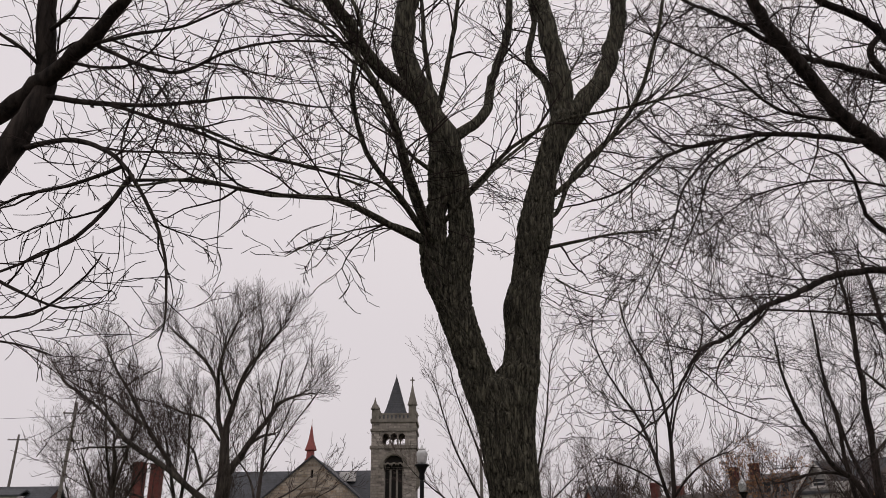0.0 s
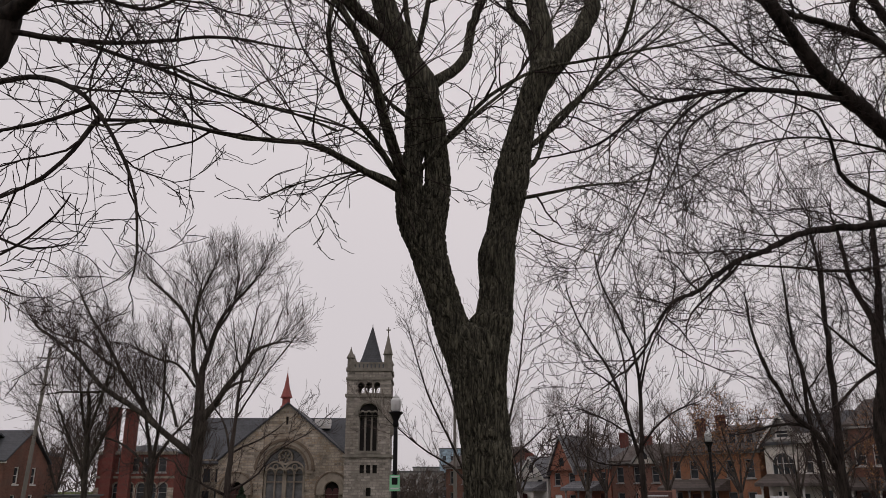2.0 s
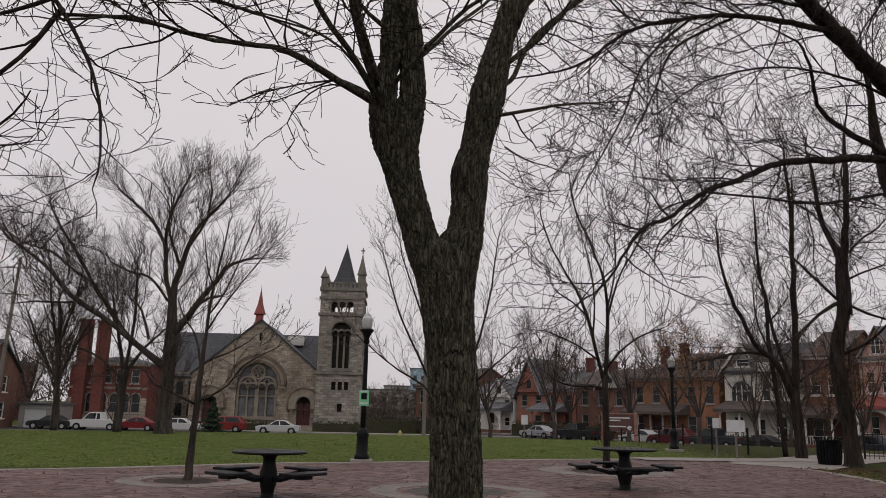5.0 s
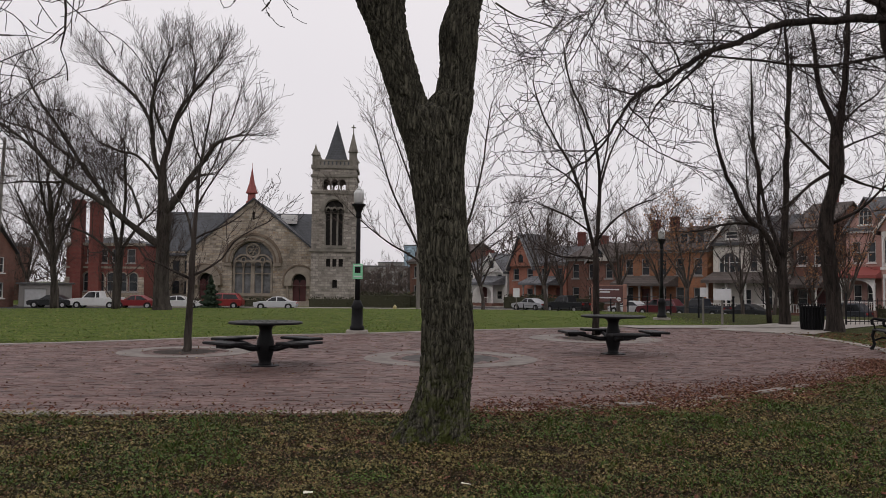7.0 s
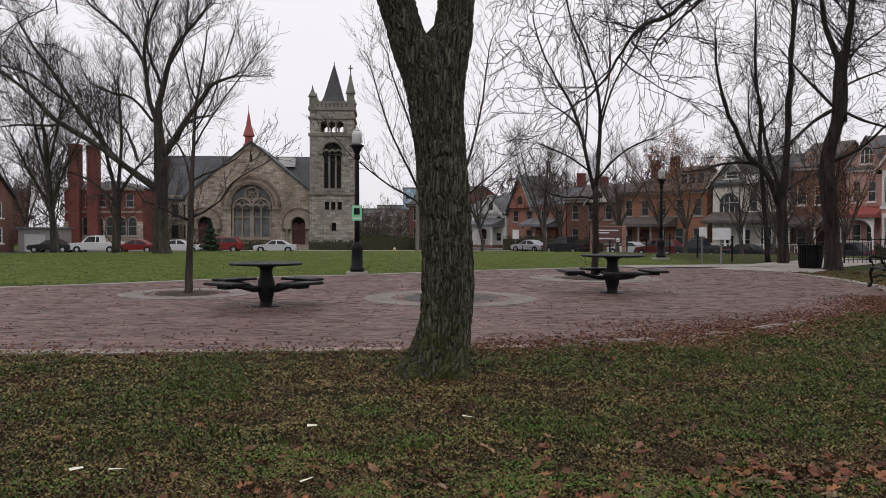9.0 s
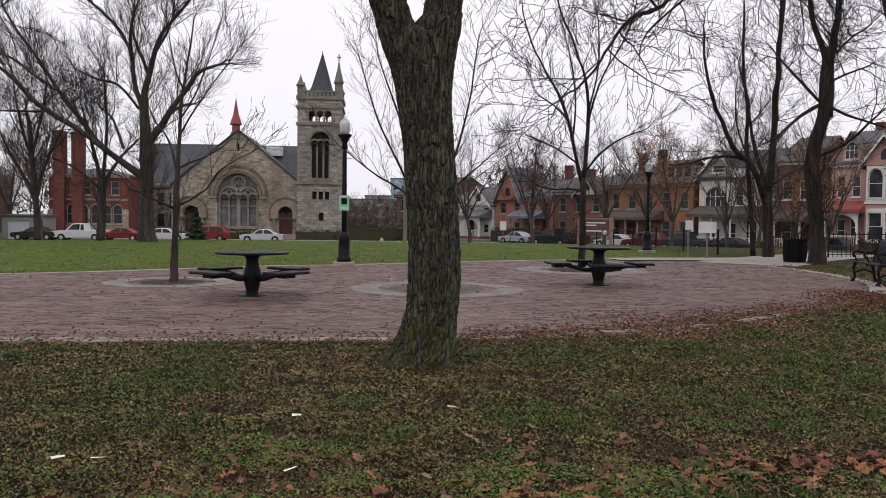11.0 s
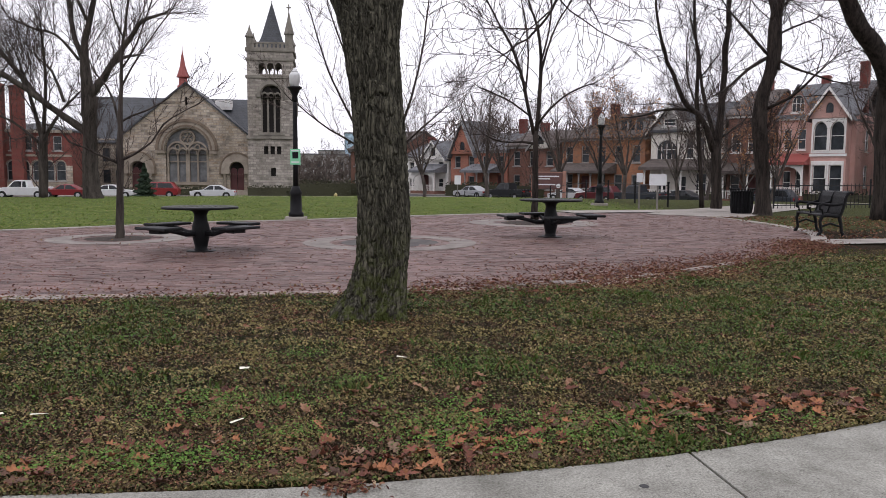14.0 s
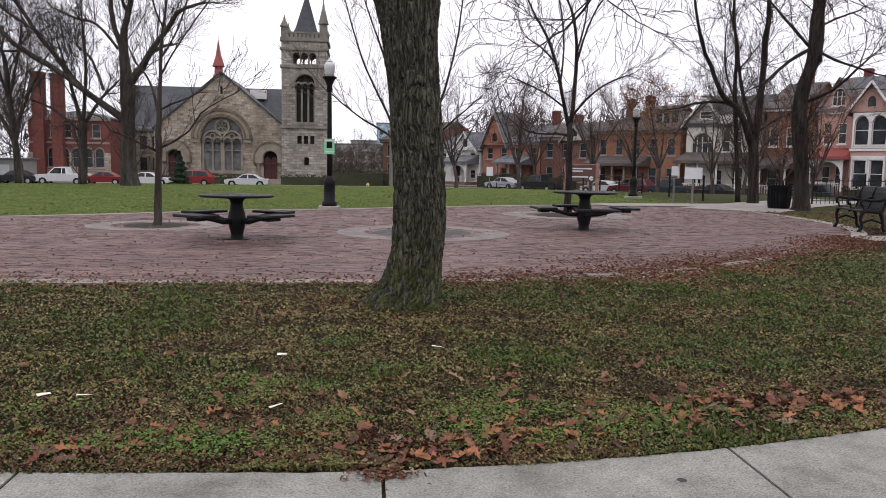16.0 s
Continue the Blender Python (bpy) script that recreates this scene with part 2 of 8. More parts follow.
M = {
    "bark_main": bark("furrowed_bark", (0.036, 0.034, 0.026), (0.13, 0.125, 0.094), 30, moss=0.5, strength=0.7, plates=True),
    "bark_near": bark("dark_bark", (0.012, 0.01, 0.009), (0.05, 0.041, 0.035), 10),
    "bark_far": bark("grey_bark", (0.04, 0.034, 0.03), (0.11, 0.094, 0.083), 5),
    "bark_old": bark("old_grey_bark", (0.022, 0.019, 0.017), (0.075, 0.065, 0.056), 6),
    "twig_old": bark("old_twig_bark", (0.035, 0.027, 0.024), (0.075, 0.058, 0.052), 6),
    "twig": bark("twig_bark", (0.018, 0.014, 0.012), (0.045, 0.033, 0.03), 12),
    "twig_far": bark("far_twig_bark", (0.06, 0.047, 0.042), (0.12, 0.095, 0.085), 6),
    "ground": ground_mat(),
    "pavers": paver_mat("clay_pavers", False),
    "paver": paver_mat("clay_paver", True),
    "sand": speckled("joint_sand", (0.12, 0.083, 0.073), (0.19, 0.14, 0.122), 3, 50, 0.95, world_space=True),
    "edging": speckled("edging_brick", (0.24, 0.18, 0.155), (0.4, 0.33, 0.29), 6, 60, 0.8, vary=0.3),
    "concrete": concrete_mat(),
    "band": speckled("concrete_band", (0.22, 0.195, 0.17), (0.38, 0.35, 0.315), 1.2, 30, 0.9, world_space=True),
    "ring": speckled("ring_paving", (0.15, 0.13, 0.115), (0.28, 0.25, 0.225), 2.5, 30, 0.85, world_space=True),
    "cover": speckled("dark_stone_cover", (0.035, 0.032, 0.03), (0.11, 0.1, 0.092), 3.5, 30, 0.8, world_space=True),
    "soil": speckled("dark_mulch", (0.02, 0.015, 0.012), (0.06, 0.045, 0.035), 8, 50, 1.0, strength=0.9),
    "iron": speckled("black_powder_coat", (0.006, 0.006, 0.007), (0.012, 0.012, 0.013), 5, 60, 0.5, 0.0, 0.1, spec=0.14),
    "asphalt": speckled("asphalt", (0.04, 0.04, 0.042), (0.065, 0.064, 0.065), 0.8, 25, 0.9, world_space=True),
    "limestone": masonry("rough_limestone", [(0.1, 0.084, 0.072), (0.27, 0.232, 0.188), (0.47, 0.415, 0.34), (0.25, 0.178, 0.115), (0.36, 0.312, 0.262)], (0.25, 0.22, 0.19), 0.75, 0.32, 0.03),
    "tower_stone": masonry("tower_limestone", [(0.1, 0.092, 0.082), (0.27, 0.245, 0.215), (0.43, 0.392, 0.345), (0.17, 0.15, 0.132)], (0.22, 0.2, 0.178), 0.75, 0.32, 0.03),
    "dressed": speckled("dressed_stone", (0.2, 0.165, 0.13), (0.32, 0.28, 0.23), 0.8, 12, 0.9),
    "tower_trim": speckled("weathered_tower_stone", (0.13, 0.118, 0.1), (0.26, 0.24, 0.205), 0.9, 14, 0.9),
    "hood": speckled("weathered_hood_stone", (0.11, 0.08, 0.06), (0.2, 0.155, 0.115), 0.8, 12, 0.9),
    "slate": masonry("slate_roof", [(0.04, 0.044, 0.05), (0.072, 0.078, 0.088), (0.055, 0.058, 0.063)], (0.03, 0.03, 0.032), 0.4, 0.25, 0.01, 0.6),
    "shingle": masonry("grey_shingles", [(0.1, 0.103, 0.112), (0.18, 0.183, 0.195), (0.135, 0.138, 0.148)], (0.05, 0.05, 0.05), 0.5, 0.22, 0.01, 0.85),
    "brown_roof": masonry("brown_shingles", [(0.085, 0.07, 0.064), (0.15, 0.126, 0.115)], (0.05, 0.045, 0.04), 0.5, 0.22, 0.01, 0.85),
    "red_brick": masonry("red_brick", [(0.12, 0.028, 0.024), (0.2, 0.05, 0.04), (0.155, 0.036, 0.03)], (0.17, 0.1, 0.085), 0.3, 0.1, 0.012),
    "orange_brick": masonry("orange_brick", [(0.27, 0.09, 0.062), (0.4, 0.155, 0.11), (0.33, 0.118, 0.082)], (0.3, 0.19, 0.14), 0.3, 0.1, 0.012),
    "pink_brick": masonry("pink_brick", [(0.46, 0.25, 0.22), (0.6, 0.36, 0.315), (0.53, 0.3, 0.262)], (0.42, 0.3, 0.26), 0.3, 0.1, 0.012),
    "brown_brick": masonry("brown_brick", [(0.16, 0.068, 0.052), (0.26, 0.125, 0.092)], (0.16, 0.12, 0.1), 0.3, 0.1, 0.012),
    "tan_brick": masonry("tan_brick", [(0.23, 0.088, 0.05), (0.4, 0.17, 0.085), (0.3, 0.12, 0.064)], (0.28, 0.2, 0.15), 0.3, 0.1, 0.012),
    "cream": paint("cream_siding", (0.68, 0.64, 0.58), 0.7, dirt=0.35),
    "white": paint("white_trim", (0.72, 0.7, 0.67), 0.6),
    "grey_paint": paint("grey_trim", (0.3, 0.29, 0.28), 0.7),
    "red_paint": paint("red_metal_roof", (0.27, 0.065, 0.056), 0.6),
    "maroon": paint("maroon_door", (0.08, 0.02, 0.02), 0.5),
    "glass": glass_mat("window_glass"),
    "car_glass": glass_mat("car_glass", (0.008, 0.009, 0.01), 0.08),
    "leaded": glass_mat("leaded_glass", (0.065, 0.066, 0.068), 0.3),
    "bluish": glass_mat("office_glass", (0.16, 0.22, 0.27), 0.2),
    # near-black colour standing for the shade inside rooms and openings
    "dark": paint("painted_interior_shade", (0.015, 0.013, 0.012), 0.9),
    "rubber": paint("tyre_rubber", (0.015, 0.015, 0.015), 0.9),
    "rim": paint("alloy_rim", (0.45, 0.45, 0.46), 0.35, 0.6),
    "lamp_red": paint("red_lens", (0.3, 0.01, 0.01), 0.3),
    "lamp_clear": paint("clear_lens", (0.7, 0.7, 0.68), 0.2),
    "globe": paint("frosted_globe", (0.5, 0.51, 0.5), 0.35, dirt=0.1),
    "green_sheet": paint("green_poster", (0.2, 0.56, 0.32), 0.6, dirt=0.1),
    "sign_white": paint("sign_back", (0.6, 0.61, 0.62), 0.5),
    "sign_maroon": paint("park_sign_panel", (0.1, 0.045, 0.04), 0.6),
    "wood_post": speckled("painted_post", (0.25, 0.13, 0.1), (0.33, 0.18, 0.14), 3, 30, 0.8),
    "pole": speckled("weathered_pole", (0.13, 0.12, 0.11), (0.22, 0.2, 0.18), 3, 30, 0.9, stretch=(1, 1, 0.1)),
    "paper": paint("scrap_paper", (0.75, 0.72, 0.6), 0.8, dirt=0.1),
    "hedge": leaf_mat("hedge_leaf", [(0, (0.02, 0.025, 0.012)), (1, (0.06, 0.055, 0.03))]),
    "needle": leaf_mat("conifer_needle", [(0, (0.012, 0.025, 0.015)), (1, (0.035, 0.055, 0.03))]),
    "blade": leaf_mat("grass_blade", [(0.0, (0.04, 0.024, 0.012)), (0.3, (0.09, 0.05, 0.024)), (0.55, (0.075, 0.058, 0.018)), (0.8, (0.05, 0.058, 0.014)), (1.0, (0.12, 0.075, 0.035))]),
    "straw": leaf_mat("straw_blade", [(0.0, (0.075, 0.06, 0.017)), (0.4, (0.128, 0.108, 0.03)), (0.75, (0.185, 0.145, 0.05)), (1.0, (0.27, 0.2, 0.09))]),
    "blade_lawn": leaf_mat("lawn_blade", [(0.0, (0.085, 0.135, 0.024)), (0.45, (0.12, 0.175, 0.034)), (0.8, (0.17, 0.2, 0.052)), (1.0, (0.24, 0.22, 0.09))]),
    "blade_green": leaf_mat("green_grass_blade", [(0.0, (0.046, 0.046, 0.011)), (0.35, (0.056, 0.076, 0.013)), (0.7, (0.055, 0.115, 0.016)), (0.85, (0.12, 0.094, 0.03)), (1.0, (0.17, 0.115, 0.05))]),
    "red_litter": leaf_mat("red_leaf_litter", [(0.0, (0.05, 0.018, 0.013)), (0.4, (0.125, 0.045, 0.028)), (0.75, (0.18, 0.072, 0.042)), (1.0, (0.25, 0.14, 0.085))]),
    "clover": leaf_mat("clover_leaf", [(0.0, (0.045, 0.1, 0.012)), (0.6, (0.08, 0.16, 0.022)), (1.0, (0.13, 0.22, 0.036))]),
    "litter": leaf_mat("leaf_litter", [(0.0, (0.045, 0.022, 0.013)), (0.25, (0.11, 0.055, 0.028)), (0.5, (0.18, 0.108, 0.05)), (0.7, (0.22, 0.155, 0.072)), (0.85, (0.13, 0.115, 0.036)), (0.96, (0.25, 0.18, 0.095)), (1.0, (0.36, 0.28, 0.17))]),
    "rust_leaf": leaf_mat("clinging_leaf", [(0, (0.2, 0.085, 0.04)), (0.6, (0.3, 0.14, 0.06)), (1, (0.38, 0.2, 0.08))]),
}


# ---- mesh tools ----
class Shape:
    """Collects vertices and faces for one mesh."""

    def __init__(self):
        self.v, self.f = [], []

    def add(self, verts, faces, m=None):
        n = len(self.v)
        self.v += [tuple(m @ Vector(p)) for p in verts] if m else [tuple(p) for p in verts]
        self.f += [tuple(i + n for i in q) for q in faces]
        return self

    def box(self, x0, y0, z0, x1, y1, z1, m=None):
        p = [(x, y, z) for z in (z0, z1) for x, y in ((x0, y0), (x1, y0), (x1, y1), (x0, y1))]
        return self.add(p, [(3, 2, 1, 0), (4, 5, 6, 7), (0, 1, 5, 4), (1, 2, 6, 5), (2, 3, 7, 6), (3, 0, 4, 7)], m)

    def soft_box(self, x0, y0, z0, x1, y1, z1, c=0.01, m=None):
        bm = bmesh.new()
        bmesh.ops.create_cube(bm, size=1.0)
        for v in bm.verts:
            v.co = Vector(((x0 + x1) / 2 + v.co.x * (x1 - x0), (y0 + y1) / 2 + v.co.y * (y1 - y0), (z0 + z1) / 2 + v.co.z * (z1 - z0)))
        bmesh.ops.bevel(bm, geom=bm.edges[:], offset=c, segments=2, profile=0.6, affect="EDGES")
        bm.verts.index_update()
        self.add([v.co.copy() for v in bm.verts], [tuple(v.index for v in q.verts) for q in bm.faces], m)
        bm.free()
        return self

    def prism(self, poly, y0, y1, m=None):
        """A polygon in x and z, pulled from y0 to y1."""
        n = len(poly)
        p = [(x, y0, z) for x, z in poly] + [(x, y1, z) for x, z in poly]
        return self.add(p, [tuple(range(n)), tuple(range(2 * n - 1, n - 1, -1))] + [(i, i + n, (i + 1) % n + n, (i + 1) % n) for i in range(n)], m)

    def plate(self, outer, holes, y0, y1, m=None):
        """A wall in x and z from y0 to y1 with openings through it."""
        loops = [outer] + list(holes)
        flat = [q for l in loops for q in l]
        tris = geometry.tessellate_polygon([[Vector((x, z, 0)) for x, z in l] for l in loops])
        n = len(flat)
        p = [(x, y0, z) for x, z in flat] + [(x, y1, z) for x, z in flat]
        faces = [tuple(t) for t in tris] + [tuple(i + n for i in reversed(t)) for t in tris]
        k = 0
        for l in loops:
            faces += [(k + i, k + (i + 1) % len(l), k + (i + 1) % len(l) + n, k + i + n) for i in range(len(l))]
            k += len(l)
        return self.add(p, faces, m)

    def lathe(self, prof, n=20, m=None):
        """A profile of (radius, z) turned about z."""
        p = [(r * math.cos(math.tau * i / n), r * math.sin(math.tau * i / n), z) for r, z in prof for i in range(n)]
        q = [(j * n + i, j * n + (i + 1) % n, (j + 1) * n + (i + 1) % n, (j + 1) * n + i) for j in range(len(prof) - 1) for i in range(n)]
        return self.add(p, q + [tuple(range(n - 1, -1, -1)), tuple(range(len(p) - n, len(p)))], m)

    def tube(self, pts, radii, n=6, m=None, cap=True):
        start, k = len(self.v), len(pts)
        side = None
        for i, (p, r) in enumerate(zip(pts, radii)):
            d = (pts[min(i + 1, k - 1)] - pts[max(i - 1, 0)]).normalized()
            if side is None:
                side = d.orthogonal().normalized()
            side = (side - d * side.dot(d))
            side = side.normalized() if side.length > 1e-6 else d.orthogonal().normalized()
            other = d.cross(side)
            for j in range(n):
                c, s = RING[n][j]
                q = p + side * (c * r) + other * (s * r)
                self.v.append(tuple(m @ q) if m else (q.x, q.y, q.z))
        for i in range(k - 1):
            a = start + i * n
            for j in range(n):
                j2 = (j + 1) % n
                self.f.append((a + j, a + j2, a + n + j2, a + n + j))
        if cap:
            self.f += [tuple(range(start + n - 1, start - 1, -1)), tuple(range(start + (k - 1) * n, start + k * n))]
        return self

    def mesh(self, name, smooth=False):
        me = bpy.data.meshes.new(name)
        me.from_pydata(self.v, [], self.f)
        if smooth:
            me.polygons.foreach_set("use_smooth", [True] * len(me.polygons))
        me.update()
        return me


RING = {n: [(math.cos(math.tau * j / n), math.sin(math.tau * j / n)) for j in range(n)] for n in range(3, 41)}


def part(name, shape, material, parent, label="", smooth=False, m=None):
    me = shape if isinstance(shape, bpy.types.Mesh) else shape.mesh(name, smooth)
    if not me.materials:
        me.materials.append(M[material])
    ob = new(name, me)
    ob.parent = parent
    if m is not None:
        ob.matrix_basis = m
    return tagged(ob, label) if label else ob


def thing(name, m, label, category, group="", kind=""):
    ob = new(name)
    ob.empty_display_size = 0.2
    ob.matrix_basis = m
    return tagged(ob, label, category, group, kind)


def setting(name, shape, material, label, category, smooth=False):
    return tagged(part(name, shape, material, None, "", smooth), label, category, "", "structure")


def arch(x0, x1, z0, spring, steps=10, point=0.0):
    """The outline of a round-headed opening."""
    c, r = (x0 + x1) / 2, (x1 - x0) / 2
    top = [(c + r * math.cos(math.pi * i / steps), spring + (r + point) * math.sin(math.pi * i / steps)) for i in range(steps + 1)]
    return [(x0, z0), (x1, z0)] + top


def rect(x0, x1, z0, z1):
    return [(x0, z0), (x1, z0), (x1, z1), (x0, z1)]


def level(x, y):
    """The height of the ground: flat in the park, falling to the streets."""
    u = min(max((math.hypot(x, y) - 43) / 27, 0), 1)
    return -1.5 * u * u * (3 - 2 * u)


# ---- ground, plaza, paths, streets ----
def build_ground():
    radii = [0] + [0.6 * i for i in range(1, 20)] + [12 + 1.5 * i for i in range(42)] + [78, 90, 110, 150, 250, 500, 1200, 3000]
    n = 120
    s = Shape()
    for r in radii[1:]:
        for i in range(n):
            x, y = r * math.sin(math.tau * i / n), r * math.cos(math.tau * i / n)
            s.v.append((x, y, level(x, y)))
    s.v.append((0, 0, 0))
    c = len(s.v) - 1
    s.f += [(c, (i + 1) % n, i) for i in range(n)]
    s.f += [(j * n + i, j * n + (i + 1) % n, (j + 1) * n + (i + 1) % n, (j + 1) * n + i) for j in range(len(radii) - 2) for i in range(n)]
    setting("ground", s, "ground", "winter lawn of olive grass and bare brown patches", "lawn", True)


PLAZA = (2.5, 17.0)
RIM = [(-16, 10.5), (-9, 8.9), (-3.5, 8.55), (0, 8.57), (2.66, 8.86), (4.2, 9.5), (5.64, 10.43), (8.25, 12.72), (9.6, 14.4), (11.3, 17.5), (11.9, 22), (11.4, 25.5), (9.5, 26.6), (7.7, 26.0), (3.6, 24.3), (-1.07, 21.7), (-3.1, 20.9), (-5.4, 19.2), (-7.4, 17.9), (-11, 16.2), (-15.5, 14.5), (-17.2, 12.4)]


def rim_point(k):
    """A point of the plaza's rim, for k from 0 to 1 round it, on a rounded line."""
    n = len(RIM)
    f = (k % 1.0) * n
    i, t = int(f), f - int(f)
    q = [RIM[(i + j - 1) % n] for j in range(4)]
    return tuple(0.5 * (2 * b + (c - a) * t + (2 * a - 5 * b + 4 * c - d) * t * t + (3 * b - a - 3 * c + d) * t ** 3) for a, b, c, d in zip(*q))


def inside_plaza(x, y):
    hit = False
    for (ax, ay), (bx, by) in zip(RIM, RIM[1:] + RIM[:1]):
        if (ay > y) != (by > y) and x < (bx - ax) * (y - ay) / (by - ay) + ax:
            hit = not hit
    return hit


def build_plaza():
    n = 160
    rim = [rim_point(i / n) for i in range(n)]
    s = Shape()
    s.v = [(x, y, 0.003) for x, y in rim] + [(PLAZA[0], PLAZA[1], 0.003)]
    s.f = [(i, (i + 1) % n, n) for i in range(n)]
    setting("pavement", s, "sand", "red clay paver plaza with silt and worn patches", "plaza")

    def band(a0, a1, w0, w1, name, material, label, z=0.022):
        s = Shape()
        m = 60
        for i in range(m + 1):
            k = a0 + (a1 - a0) * i / m
            x, y = rim_point(k)
            x2, y2 = rim_point(k + 0.002)
            d = Vector((y2 - y, x - x2)).normalized()
            for w, h in ((w0, -0.02), (w0, z), (w1, z), (w1, -0.02)):
                s.v.append((x + d.x * w, y + d.y * w, h))
        s.f = [(i * 4 + j, i * 4 + j + 1, i * 4 + j + 5, i * 4 + j + 4) for i in range(m) for j in range(3)]
        setting(name, s, material, label, "edging")

    band(0.36, 0.97, 0.0, 0.3, "edging_band", "band", "pale concrete band along the plaza's far rim")
    band(0.19, 0.235, -0.02, 0.2, "edging_band", "band", "pale concrete kerb piece half covered by leaves")
    band(0.245, 0.27, -0.02, 0.18, "edging_band", "band", "pale concrete kerb piece half covered by leaves")
    band(0.084, 0.1, -0.02, 0.18, "edging_band", "band", "pale concrete kerb piece half covered by leaves")
    for cx, cy, r0, r1, mat in ((1.1, 14.75, 1.15, 1.65, "ring"), (-4.17, 15.9, 0.85, 1.3, "ring"), (5.41, 20.5, 1.1, 1.75, "ring")):
        s = Shape()
        m = 64
        for i in range(m):
            c, q = math.cos(math.tau * i / m), math.sin(math.tau * i / m)
            s.v += [(cx + c * r0, cy + q * r0, 0.0), (cx + c * r0, cy + q * r0, 0.016), (cx + c * r1, cy + q * r1, 0.016), (cx + c * r1, cy + q * r1, 0.0)]
        s.f = [(i * 4 + j, i * 4 + j + 1, ((i + 1) % m) * 4 + j + 1, ((i + 1) % m) * 4 + j) for i in range(m) for j in range(3)]
        setting("paving_ring", s, mat, "pale stone ring set flush in the pavers", "paving ring")
        s = Shape()
        s.lathe([(r0 - 0.22, 0.0), (r0 - 0.22, 0.012), (r0 * 0.5, 0.02), (0.02, 0.022)], 40, pose(cx, cy, 0))
        middle = cx == 1.1
        setting("stone_cover" if middle else "planting_pit", s, "cover" if middle else "soil", "dark grey stone disc inside the pale ring" if middle else "dark mulch bed inside the stone ring", "stone disc" if middle else "tree pit")


def build_paths():
    """The concrete path in front: slabs with open joints."""
    def path_edge(x):
        return 3.275 + 0.05 * max(x + 0.2, 0) ** 2 - 0.055 * min(x + 0.2, 0)

    walk_top = thing("front_path", Matrix(), "weathered grey concrete park path in slabs", "path", "", "structure")
    cuts = [-9, -7.2, -5.4, -3.6, -1.42, 0.1, 1.735, 3.3, 5.1, 7.0]
    for a, b in zip(cuts, cuts[1:]):
        s = Shape()
        m = 48
        xs = [a + 0.008 + (b - a - 0.016) * i / m for i in range(m + 1)]
        bev = 0.008
        for x in xs:
            y = path_edge(x) + 0.012 * noise.noise(Vector((x * 6, 1, 0))) + 0.006 * noise.noise(Vector((x * 25, 2, 0)))
            for yy, z in ((y, -0.05), (y, 0.009 - bev), (y - bev, 0.009), (y - 2.4, 0.009), (y - 2.4, -0.05)):
                s.v.append((x, yy, z))
        s.f = [(i * 5 + j, i * 5 + j + 1, i * 5 + j + 6, i * 5 + j + 5) for i in range(m) for j in range(4)]
        s.f += [(0, 1, 2, 3, 4), tuple(m * 5 + j for j in (4, 3, 2, 1, 0))]
        part("slab", s, "concrete", walk_top)
    # the far path past the bench and the side path by the trees
    for lift, (pts, w, name) in enumerate((([(11.6, 23.8), (15, 27.5), (20, 32), (28, 38), (40, 44)], 1.6, "side_path"), ([(9.6, 14.2), (12, 14.4), (17, 14.0), (26, 12.5)], 0.5, "side_path"), ([(8, 26.2), (12.5, 27), (15, 27.5)], 0.8, "side_path"))):
        lift = 0.024 + 0.006 * lift
        s = Shape()
        for i, (x, y) in enumerate(pts):
            d = (Vector(pts[min(i + 1, len(pts) - 1)]) - Vector(pts[max(i - 1, 0)])).normalized()
            s.v += [(x - d.y * w, y + d.x * w, level(x, y) + lift), (x + d.y * w, y - d.x * w, level(x, y) + lift)]
        s.f = [(2 * i, 2 * i + 1, 2 * i + 3, 2 * i + 2) for i in range(len(pts) - 1)]
        setting(name, s, "band", "pale concrete path leaving the plaza", "path")


U, W = Vector((0.628, -0.778, 0)), Vector((0.778, 0.628, 0))
KERB = Vector((37.35, 64.12, 0))


def build_streets():
    for name, o, d, n, lo, hi in (("road", Vector((0, 81.5, 0)), Vector((1, 0, 0)), Vector((0, 1, 0)), -160, 14), ("road", KERB - W * 3.4, U, W, -60, 60)):
        s = Shape()
        for k, (w, z) in enumerate(((0, -1.5), (0, -1.46), (0.2, -1.46), (0.2, -1.492), (8.2, -1.492), (8.2, -1.38), (10.4, -1.38), (10.4, -1.52))):
            s.v += [tuple(o + d * t + n * w + Vector((0, 0, z))) for t in (lo, hi)]
        road, path = Shape(), Shape()
        road.v, path.v = s.v, list(s.v)
        road.f, path.f = [(6, 7, 9, 8)], [(0, 1, 3, 2), (2, 3, 5, 4), (4, 5, 7, 6), (8, 9, 11, 10), (10, 11, 13, 12), (12, 13, 15, 14)]
        setting("road", road, "asphalt", "worn dark asphalt street beside the park", "road")
        setting("pavement", path, "band", "pale concrete kerb and sidewalk along the street", "sidewalk")


build_ground()
build_plaza()
build_paths()
build_streets()


# ---- trees ----
def smooth_line(pts, step):
    """A rounded line through control points (x, y, z, r)."""
    out = []
    for i in range(len(pts) - 1):
        p0, p1, p2, p3 = pts[max(i - 1, 0)], pts[i], pts[i + 1], pts[min(i + 2, len(pts) - 1)]
        k = max(2, int(math.dist(p1[:3], p2[:3]) / step))
        for j in range(k):
            t = j / k
            out.append([0.5 * (2 * b + (c - a) * t + (2 * a - 5 * b + 4 * c - d) * t * t + (3 * b - a - 3 * c + d) * t ** 3) for a, b, c, d in zip(p0, p1, p2, p3)])
    return out + [list(pts[-1])]


